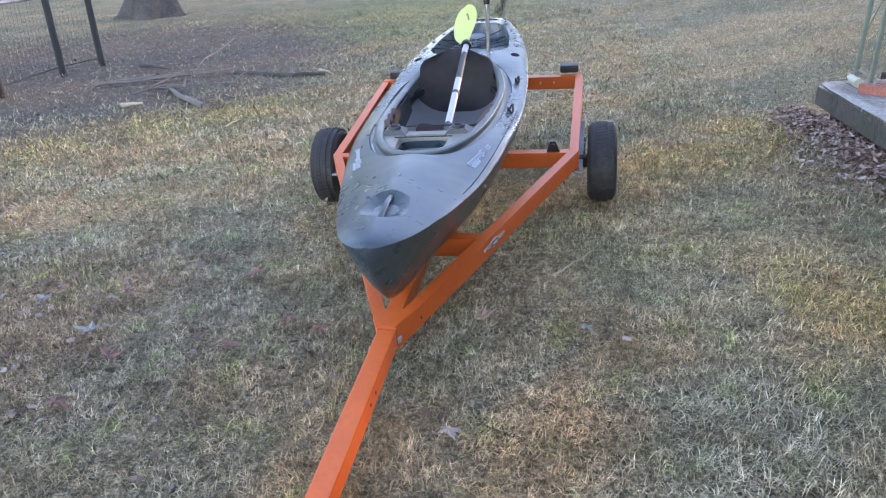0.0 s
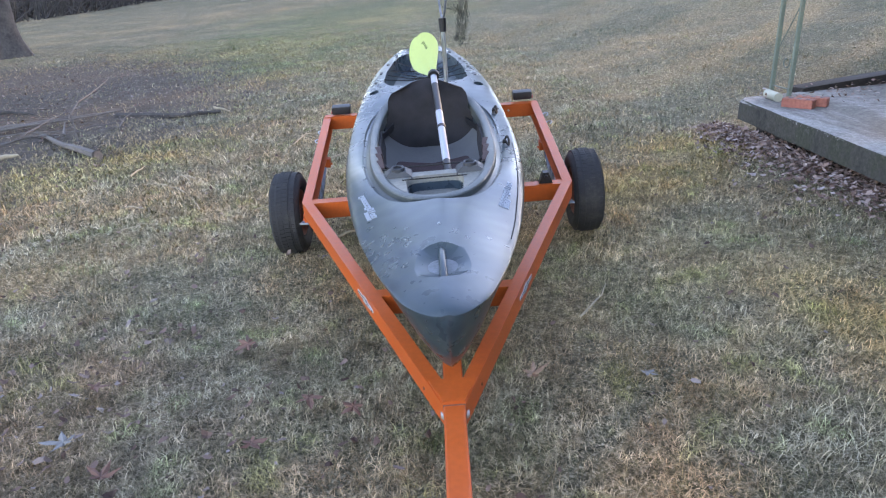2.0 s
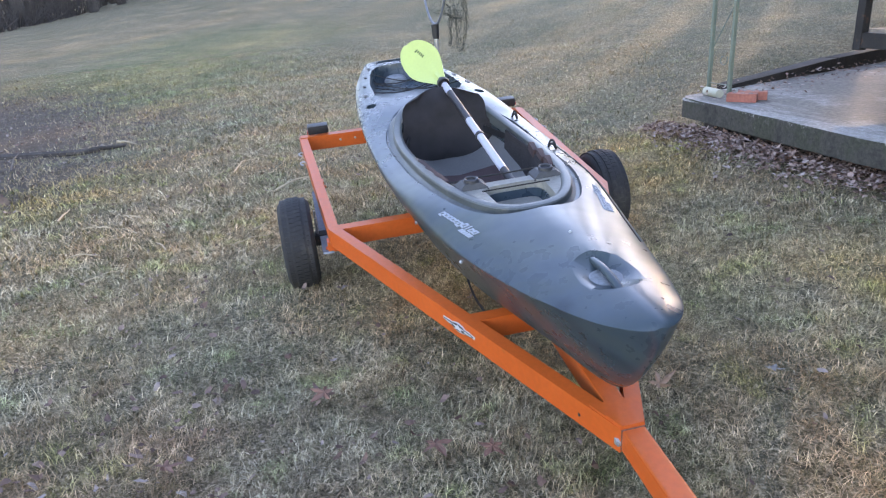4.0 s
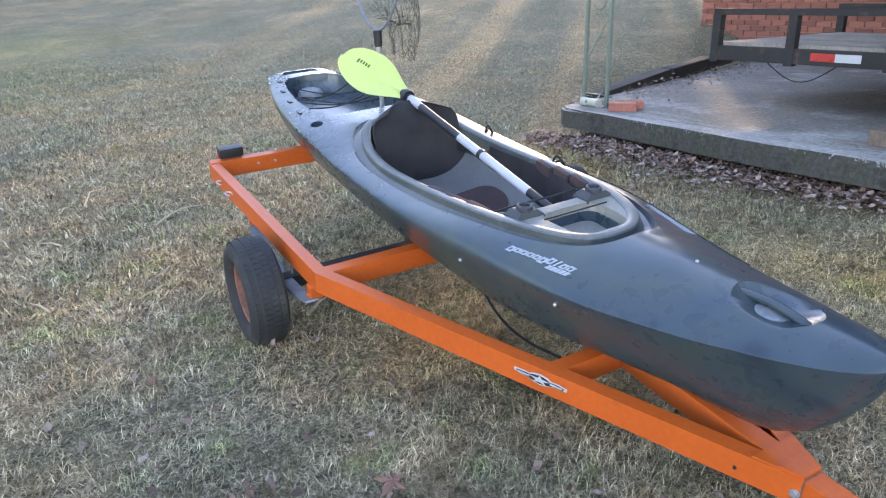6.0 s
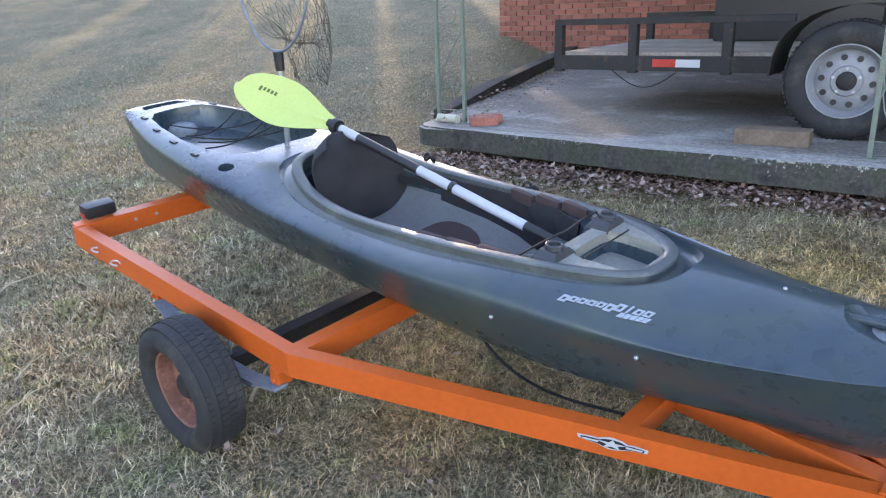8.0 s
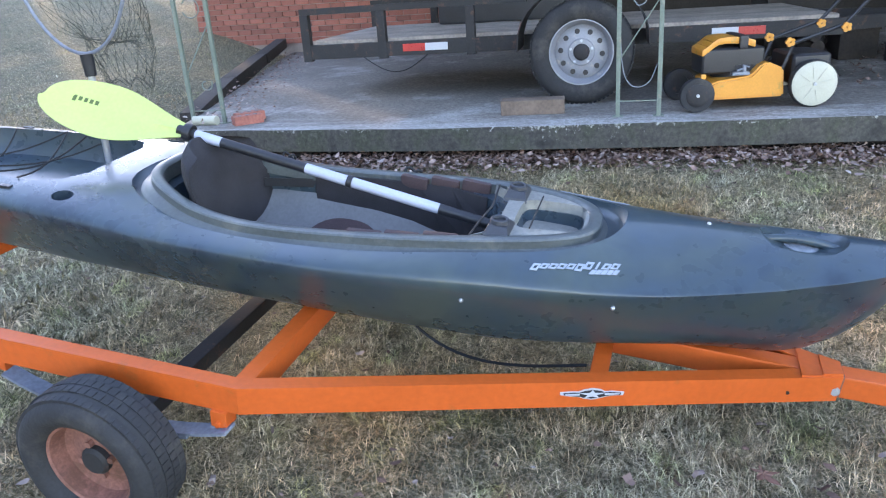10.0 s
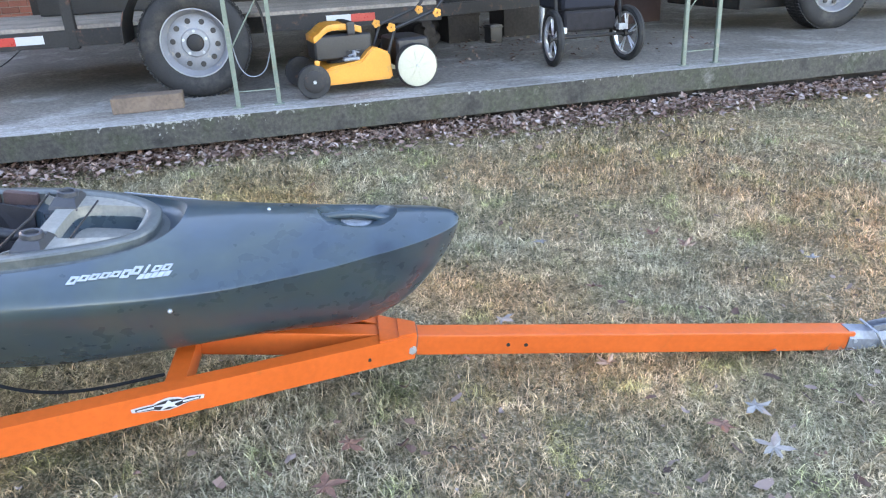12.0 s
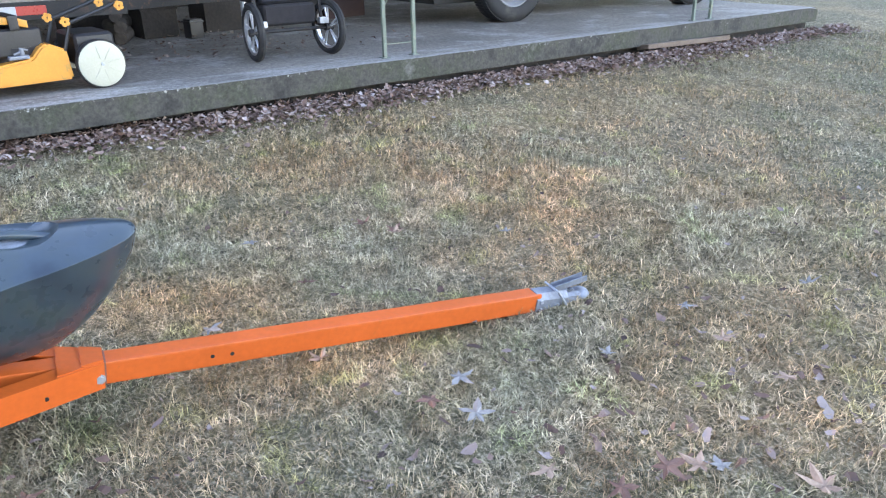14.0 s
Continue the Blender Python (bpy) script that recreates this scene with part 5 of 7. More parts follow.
# ---- landing net standing in the rear well ----
def make_net():
    t = thing("landing_net", "fishing landing net standing upright in the kayak well", "net")
    foot, neck = Vector((0.118, 4.575, 0.62)), Vector((0.095, 4.55, 1.0))
    bm = bmesh.new()
    rod(bm, foot, neck, 0.011, seg=12)
    part("handle", bm, M_alu, t, "silver aluminium handle", smooth=True)
    bm = bmesh.new()
    rod(bm, foot + (neck - foot) * 0.9, neck + Vector((-0.002, 0, 0.03)), 0.017, 0.02, 12)
    part("yoke", bm, M_black, t, "black plastic yoke", smooth=True)
    side = Vector((0.02, -1.0, 0)).normalized()
    out = Vector((1.0, 0.02, 0)).normalized()
    top = neck + Vector((0, 0, 0.03))
    hoop = []
    for i in range(41):
        q = math.pi * (-0.5 + 2 * i / 40)
        w = 0.19 * math.cos(q) * (1 + 0.12 * math.sin(q))
        hoop.append(top + side * w + Vector((0, 0, 0.26 + 0.26 * math.sin(q))))
    bm = bmesh.new()
    tube(bm, hoop, 0.0055, 8)
    part("hoop", bm, M_zinc, t, "silver bent hoop", smooth=True)
    # bag: strands hanging from the hoop
    rows, cols = 13, 34
    pts = []
    for r in range(rows + 1):
        f = r / rows
        ring = []
        for c in range(cols):
            q = 2 * math.pi * c / cols
            shrink = (1 - f) ** 0.6
            cx = 0.17 * math.cos(q) * (0.35 + 0.65 * shrink)
            cz = 0.29 + 0.24 * math.sin(q) * shrink
            sag = 0.62 * f * (0.35 + 0.65 * (0.5 + 0.5 * math.sin(q)))
            depth = 0.10 * math.sin(math.pi * min(1, f * 0.8)) + 0.03 * noise.noise((c * 0.4, r * 0.5, 2))
            p = top + side * (cx + 0.09 * f + 0.02 * noise.noise((c * 0.7, r * 0.6, 5))) + out * depth + Vector((0, 0, max(-0.1 + 0.06 * noise.noise((c * 0.5, 0, 9)), cz - sag)))
            ring.append(p)
        pts.append(ring)
    bm = bmesh.new()

    def strand(a, b):
        d = (b - a)
        if d.length < 0.004:
            return
        m = axes(a, b)
        v = [bm.verts.new(m @ Vector((0.0008 * math.cos(k * 2.094), 0.0008 * math.sin(k * 2.094), z))) for z in (0, d.length) for k in range(3)]
        for k in range(3):
            bm.faces.new((v[k], v[(k + 1) % 3], v[3 + (k + 1) % 3], v[3 + k]))

    for r in range(rows):
        for c in range(cols):
            o = 1 if (r + c) % 2 else -1
            strand(pts[r][c], pts[r + 1][(c + o) % cols])
            if (r + c) % 2:
                strand(pts[r][c], pts[r + 1][(c - o) % cols])
    part("net_bag", bm, M_net, t, "dark knotted mesh bag")


make_net()

# ---- carport posts ----
def scroll(c, r, turns, start, hand, n=22):
    return [c + Vector((0, hand * r * (1 - 0.62 * i / n) * math.cos(start + turns * i / n), r * (1 - 0.62 * i / n) * math.sin(start + turns * i / n))) for i in range(n + 1)]


def make_post(x, y, low_scroll):
    t = thing("carport_post", "green-painted wrought iron post with scrolls, standing on the slab", "post", pose(x, y, SLAB), group="carport posts")
    H, gap = 2.35, 0.235
    for yy in (0, -gap):
        bm = bmesh.new()
        box(bm, (-0.0125, yy - 0.0125, 0), (0.0125, yy + 0.0125, H), 0.002)
        part("upright", bm, M_green, t)
        bm = bmesh.new()
        box(bm, (-0.03, yy - 0.03, 0), (0.03, yy + 0.03, 0.006), 0.001)
        part("foot_plate", bm, M_green, t)
    for z in (0.09, 2.25):
        bm = bmesh.new()
        bar(bm, (0, 0, z), (0, -gap, z), 0.012, 0.006, 0)
        part("tie_bar", bm, M_green, t)
    for k in range(3):
        z = 0.14 + 0.74 * k
        bm = bmesh.new()
        if k or low_scroll:
            tube(bm, scroll(Vector((0, -0.14, z + 0.13)), 0.05, 5.4, 2.6, 1), 0.0045, 6)
        tube(bm, [(0, -0.012, z + 0.2), (0, -gap + 0.012, z + 0.52)], 0.0045, 6)
        tube(bm, [Vector((0, -gap / 2 + 0.062 * math.cos(a), z + 0.63 + 0.062 * math.sin(a))) for a in np.linspace(0.5, 5.9, 24)], 0.0045, 6)
        part("scrollwork", bm, M_green, t)
    return t


make_post(2.66, 5.79, True)
plain = make_post(2.51, 2.895, False)
for x, y in ((2.55, 0.017), (2.62, -3.28)):
    copy_thing(plain, pose(x, y, SLAB))

# cable looped between the uprights of the second post
bm = bmesh.new()
for run in (((0.06, 0.95), (0.04, 0.75), (0.03, 0.55), (0.05, 0.36), (0.14, 0.23), (0.32, 0.17), (0.56, 0.165), (0.78, 0.2), (0.92, 0.3)), ((0.06, 0.95), (0.2, 0.72), (0.42, 0.62), (0.62, 0.64), (0.85, 0.8), (0.95, 0.98))):
    at = np.linspace(0, len(run) - 1, 40)
    f, z = (np.interp(at, range(len(run)), v) for v in zip(*run))
    for _ in range(3):
        f[1:-1], z[1:-1] = (f[:-2] + f[1:-1] + f[2:]) / 3, (z[:-2] + z[1:-1] + z[2:]) / 3
    tube(bm, [Vector((2.525, 2.895 - 0.24 * p, SLAB + q)) for p, q in zip(f, z)], 0.0035, 6)
tagged(part("hanging_cable", bm, M_zinc), "thin grey cable looped on a carport post", "cable")

# roof over the slab
bm = bmesh.new()
box(bm, (2.42, -5.4, SLAB + 2.35), (8.4, 6.0, SLAB + 2.52), 0.01)
tagged(part("carport_roof", bm, M_roof), "plain flat carport roof", "roof", kind="structure")


# ---- brick house ----
def make_house():
    x0, y1, z0 = 8.4, 8.95, 0.62
    L, H, C = 0.213, 0.0762, 0.01
    t = thing("brick_house", "red brick house wall beside the carport", "house", pose(x0, y1, z0), kind="structure")
    bm = bmesh.new()
    box(bm, (0.02, -16.0, -0.9), (7.0, -0.02, 3.1))
    part("wall_core", bm, M_mortar, t)
    bm = bmesh.new()
    prism(bm, [(-8.3, 0), (8.3, 0), (0, 0.6)], (-0.4, -8.0, 3.1), (7.4, -8.0, 3.1))
    part("roof", bm, M_timber, t)
    me = bpy.data.meshes.new("brick")
    b = bmesh.new()
    box(b, (0.0, -L + C, C / 2), (0.09, 0, H - C / 2), 0.003, segments=1)
    b.to_mesh(me)
    b.free()
    me.materials.append(M_brick)
    far = bmesh.new()
    count = 0
    for r in range(-2, 30):
        for k in range(40):
            y = -k * L - (L / 2 if r % 2 else 0)
            if 0 <= r < 20 and k < 15 and count < 294:
                ob = new("brick", me)
                ob.parent = t
                ob.location = (0.003 * noise.noise((r, k, 0)), y, r * H)
                count += 1
            elif r < 24:
                box(far, (0.0, y - L + C, r * H + C / 2), (0.09, y, (r + 1) * H - C / 2))
        if r % 2:
            box(far, (0.0, -L / 2 + C, r * H + C / 2), (0.09, 0, (r + 1) * H - C / 2))
    ob = part("brick_field", far, M_brick, t)
    ob["kind"] = "stuff"


# ---- utility trailer on the slab ----
def make_big_wheel(t, c, r, w):
    m = Matrix.Translation(c) @ Euler((0, radians(-90), 0)).to_matrix().to_4x4()
    wheel = new("wheel")
    wheel.parent = t
    ri = r * 0.6
    bm = bmesh.new()
    h = w / 2
    lathe(bm, [(ri, -h * 0.8), (ri + 0.02, -h), (r * 0.82, -h * 1.06), (r * 0.95, -h * 0.92), (r * 0.995, -h * 0.7), (r, 0), (r * 0.995, h * 0.7), (r * 0.95, h * 0.92), (r * 0.82, h * 1.06), (ri + 0.02, h), (ri, h * 0.8)], m, 56)
    part("tyre", bm, M_tyre, wheel, "black road tyre", smooth=True)
    bm = bmesh.new()
    for k in range(70):
        a = 2 * math.pi * k / 70
        for h0 in (-0.6, 0.0, 0.6):
            box(bm, (r * 0.99, -r * 0.03, h * (h0 - 0.22)), (r + 0.006, r * 0.03, h * (h0 + 0.22)), 0, m @ Euler((0, 0, a)).to_matrix().to_4x4())
    part("tread", bm, M_tyre, wheel)
    bm = bmesh.new()
    lathe(bm, [(ri * 0.98, h * 0.7), (ri * 1.04, h * 0.98), (ri * 1.0, h * 0.98), (ri * 0.93, h * 0.6), (ri * 0.86, h * 0.3), (ri * 0.8, h * 0.42), (ri * 0.62, h * 0.55), (ri * 0.44, h * 0.6), (ri * 0.40, h * 0.72),
               (ri * 0.27, h * 0.74), (ri * 0.27, 0), (ri * 0.95, -h * 0.5)], m, 48)
    rim = part("rim", bm, M_rim, wheel, "white-painted steel rim", smooth=True)
    bm = bmesh.new()
    lathe(bm, [(0.0005, h * 0.8), (ri * 0.2, h * 0.8), (ri * 0.26, h * 0.7), (ri * 0.26, 0.0), (0.0005, 0.0)], m, 24, closed=False)
    part("hub_cap", bm, M_blackmetal, rim, "dark hub", smooth=True)
    for k in range(10):
        a = 2 * math.pi * k / 10 + 0.2
        bm = bmesh.new()
        q = m @ Matrix.Translation((ri * 0.67 * math.cos(a), ri * 0.67 * math.sin(a), h * 0.5))
        lathe(bm, [(0.0005, 0.012), (ri * 0.085, 0.012), (ri * 0.085, 0.0), (0.0005, 0.0)], q, 14, closed=False)
        part("rim_hole", bm, M_black, rim, "round dark hole")
    for k in range(5):
        a = 2 * math.pi * k / 5
        bm = bmesh.new()
        p = m @ Vector((ri * 0.36 * math.cos(a), ri * 0.36 * math.sin(a), h * 0.7))
        q = m @ Vector((ri * 0.36 * math.cos(a), ri * 0.36 * math.sin(a), h * 0.85))
        rod(bm, p, q, 0.01, seg=6)
        part("lug_nut", bm, M_steel, rim)


def make_utility_trailer():
    t = thing("utility_trailer", "black steel utility trailer with plank deck on the slab", "trailer")
    X0, X1, Y0, Y1, Z = 3.45, 5.25, 1.45, 5.23, 0.78
    for x in (X0, X1):
        bm = bmesh.new()
        box(bm, (x - 0.025, Y0, Z - 0.105), (x + 0.025, Y1, Z), 0.004)
        part("side_beam", bm, M_blackmetal, t)
        bm = bmesh.new()
        box(bm, (x - 0.025, 3.52, Z + 0.22), (x + 0.025, Y1, Z + 0.265), 0.004)
        part("top_rail", bm, M_blackmetal, t)
        for y in (Y1 - 0.03, 4.6, 3.93):
            bm = bmesh.new()
            box(bm, (x - 0.03, y - 0.035, Z - 0.12), (x + 0.03, y + 0.03, Z + 0.22), 0.004)
            part("stake_post", bm, M_blackmetal, t)
    for y in (Y0 + 0.03, Y1 - 0.03, 3.1):
        bm = bmesh.new()
        box(bm, (X0 + 0.025, y - 0.03, Z - 0.1), (X1 - 0.025, y + 0.03, Z - 0.012), 0.004)
        part("cross_beam", bm, M_blackmetal, t)
    n = 11
    wdt = (X1 - X0 - 0.06) / n
    for k in range(n):
        bm = bmesh.new()
        box(bm, (X0 + 0.03 + wdt * k + 0.004, Y0 + 0.02, Z - 0.01), (X0 + 0.03 + wdt * (k + 1) - 0.004, Y1 - 0.04, Z + 0.025), 0.004, segments=1)
        part("deck_plank", bm, M_plank, t, "weathered grey deck plank")
    # fender
    bm = bmesh.new()
    prof = []
    for i in range(17):
        q = math.pi * i / 16
        prof.append((3.12 + 0.43 * math.cos(q), 0.70 + 0.40 * math.sin(q) ** 0.8))
    outer = [bm.verts.new((x, y, z)) for x in (3.0, 3.42) for y, z in prof]
    inner = [bm.verts.new((x, 3.12 + (y - 3.12) * 0.985, 0.70 + (z - 0.70) * 0.985)) for x in (3.0, 3.42) for y, z in prof]
    k = len(prof)
    for i in range(k - 1):
        bm.faces.new((outer[i], outer[i + 1], outer[k + i + 1], outer[k + i]))
        bm.faces.new((inner[i], inner[k + i], inner[k + i + 1], inner[i + 1]))
        bm.faces.new((outer[i], inner[i], inner[i + 1], outer[i + 1]))
        bm.faces.new((outer[k + i], outer[k + i + 1], inner[k + i + 1], inner[k + i]))
    part("fender", bm, M_blackmetal, t, "rounded black fender", smooth=True)
    bm = bmesh.new()
    bar(bm, (3.15, 3.12, 0.685), (5.5, 3.12, 0.685), 0.06, 0.06)
    part("axle", bm, M_blackmetal, t)
    for y, mats in ((4.44, (M_red, M_white)), (2.27, (M_white, M_red))):
        for k in range(2):
            bm = bmesh.new()
            box(bm, (X0 - 0.0285, y - 0.17 * (k + 1), Z - 0.075), (X0 - 0.0255, y - 0.17 * k, Z - 0.022), 0)
            part("reflector_tape", bm, mats[k], t, "red or white reflective tape")
    make_big_wheel(t, (3.08, 3.125, SLAB + 0.335), 0.335, 0.19)
    # coupler end rests on a jack
    bm = bmesh.new()
    bar(bm, (3.7, 1.5, Z - 0.06), (4.35, 0.3, Z - 0.08), 0.06, 0.09)
    bar(bm, (5.0, 1.5, Z - 0.06), (4.35, 0.3, Z - 0.08), 0.06, 0.09)
    part("drawbar", bm, M_blackmetal, t)
    bm = bmesh.new()
    rod(bm, (4.35, 0.35, SLAB), (4.35, 0.35, Z + 0.3), 0.025)
    rod(bm, (4.35, 0.35, SLAB), (4.35, 0.35, SLAB + 0.012), 0.07)
    part("jack", bm, M_steel, t, "steel tongue jack")
    bm = bmesh.new()
    tube(bm, [(X0 - 0.03, 4.75 - 0.5 * f, Z - 0.1 - 0.12 * math.sin(math.pi * f)) for f in np.linspace(0, 1, 12)], 0.004, 6)
    part("wire", bm, M_rope, t, "loose wire")


make_utility_trailer()

bm = bmesh.new()
box(bm, (4.75, 3.2, 0.807), (5.2, 4.45, 1.35), 0.03)
box(bm, (4.74, 3.18, 1.27), (5.21, 4.47, 1.31), 0.01)
tagged(part("storage_box", bm, M_black, smooth=True), "large black storage box on the trailer deck", "box")


# ---- lawn mower ----
def make_mower():
    t = thing("lawn_mower", "yellow and black push lawn mower on the slab", "mower", pose(2.62, 2.1, SLAB, 0, 0, 7))
    bm = bmesh.new()
    # deck: low in front, rising to the discharge housing at the back
    side = [(0.262, 0.06), (0.264, 0.148), (0.235, 0.168), (0.034, 0.195), (-0.025, 0.258), (-0.06, 0.266), (-0.148, 0.226), (-0.16, 0.064)]
    faces = [[bm.verts.new((x, y, z)) for y, z in side] for x in (0.025, 0.455)]
    bm.faces.new(faces[0])
    bm.faces.new(faces[1][::-1])
    for k in range(len(side)):
        n = (k + 1) % len(side)
        bm.faces.new((faces[0][n], faces[0][k], faces[1][k], faces[1][n]))
    bmesh.ops.recalc_face_normals(bm, faces=bm.faces)
    bmesh.ops.bevel(bm, geom=bm.edges[:], offset=0.012, segments=2, affect="EDGES")
    part("deck", bm, M_yellow, t, "yellow steel cutting deck")
    bm = bmesh.new()
    box(bm, (0.1, -0.06, 0.2), (0.38, 0.3, 0.35), 0.03, segments=3)
    rod(bm, (0.24, 0.06, 0.17), (0.24, 0.06, 0.25), 0.15, seg=24)
    part("engine", bm, M_black, t, "black engine housing", smooth=True)
    bm = bmesh.new()
    for k in range(10):
        y = 0.0 + 0.03 * k
        box(bm, (0.1, y, 0.342 + 0.0003 * (k % 2)), (0.38, y + 0.031, 0.38), 0.004)
    bmesh.ops.remove_doubles(bm, verts=bm.verts, dist=0.0004)
    for p in bm.verts:
        p.co.z += 0.032 * math.sin(math.pi * (p.co.y + 0.02) / 0.34) - 0.04 * soft_step(0.2, 0.3, p.co.y)
    cov = part("engine_cover", bm, M_yellow, t, "yellow engine cover", smooth=True)
    bm = bmesh.new()
    box(bm, (0.08, 0.045, 0.34), (0.4, 0.095, 0.418), 0.012)
    part("cover_band", bm, M_black, cov, "black band over the cover")
    bm = bmesh.new()
    box(bm, (0.03, 0.04, 0.196), (0.08, 0.14, 0.215), 0.006)
    rod(bm, (0.05, 0.07, 0.21), (0.05, 0.07, 0.25), 0.012)
    rod(bm, (0.05, 0.07, 0.235), (0.05, 0.11, 0.222), 0.007)
    rod(bm, (0.05, 0.04, 0.24), (0.05, 0.08, 0.252), 0.005)
    part("carburettor", bm, M_zinc, t, "grey metal carburettor", smooth=True)
    for x in (0.0, 0.48):
        s = -1 if x == 0 else 1
        for y, r, mat, lab in ((0.345, 0.1, M_blackmetal, "dark front wheel"), (-0.305, 0.135, M_cream, "rear wheel with cream hubcap")):
            m = Matrix.Translation((x, y, r)) @ Euler((0, radians(90 * s), 0)).to_matrix().to_4x4()
            bm = bmesh.new()
            lathe(bm, [(r * 0.6, -0.025), (r * 0.97, -0.025), (r, -0.012), (r, 0.012), (r * 0.97, 0.025), (r * 0.6, 0.025)], m, 32)
            w = part("wheel", bm, M_tyre, t, lab, smooth=True)
            bm = bmesh.new()
            f = 0.93 if mat is M_cream else 0.66
            lathe(bm, [(0.0005, 0.03), (r * 0.15, 0.031), (r * f * 0.8, 0.034), (r * f, 0.027), (r * f, 0.0), (0.0005, 0.0)], m, 32, closed=False)
            cap = part("hubcap", bm, mat, w, smooth=True)
            if mat is M_cream:
                for k in range(8):
                    bm = bmesh.new()
                    a = math.pi * k / 4 + 0.2
                    c, d = math.cos(a), math.sin(a)
                    bar(bm, m @ Vector((0.03 * c, 0.03 * d, 0.0335)), m @ Vector((0.105 * c, 0.105 * d, 0.0345)), 0.004, 0.004, 0)
                    part("rib", bm, mat, cap)
            bm = bmesh.new()
            rod(bm, m @ Vector((0, 0, 0.03)), m @ Vector((0, 0, 0.04)), 0.01, seg=8)
            part("axle_nut", bm, M_steel, w)
    for x in (0.06, 0.42):
        bm = bmesh.new()
        tube(bm, [(x, -0.14, 0.2), (x, -0.2, 0.36), (x, -0.47, 0.45), (x, -0.62, 0.62), (x, -0.95, 1.0)], 0.0115, 8)
        part("handle_bar", bm, M_black, t, "black tubular handle", smooth=True)
        for y, z in ((-0.17, 0.37), (-0.47, 0.435)):
            bm = bmesh.new()
            for k in range(5):
                a = 2 * math.pi * k / 5
                rod(bm, (x - 0.035, y + 0.016 * math.cos(a), z + 0.016 * math.sin(a)), (x - 0.018, y + 0.016 * math.cos(a), z + 0.016 * math.sin(a)), 0.012, seg=8)
            part("knob", bm, M_yellow, t, "yellow star knob")
    bm = bmesh.new()
    tube(bm, [(0.06, -0.95, 1.0), (0.08, -0.98, 1.03), (0.4, -0.98, 1.03), (0.42, -0.95, 1.0)], 0.0115, 8)
    part("grip", bm, M_black, t)
    bm = bmesh.new()
    box(bm, (-0.02, 0.3, 0.19), (0.02, 0.33, 0.22), 0.008)
    part("height_lever", bm, M_yellow, t, "yellow lever tip")
    bm = bmesh.new()
    box(bm, (0.05, -0.42, 0.12), (0.43, -0.2, 0.3), 0.04, segments=3)
    part("rear_flap", bm, M_black, t, "black rear discharge flap", smooth=True)


make_mower()


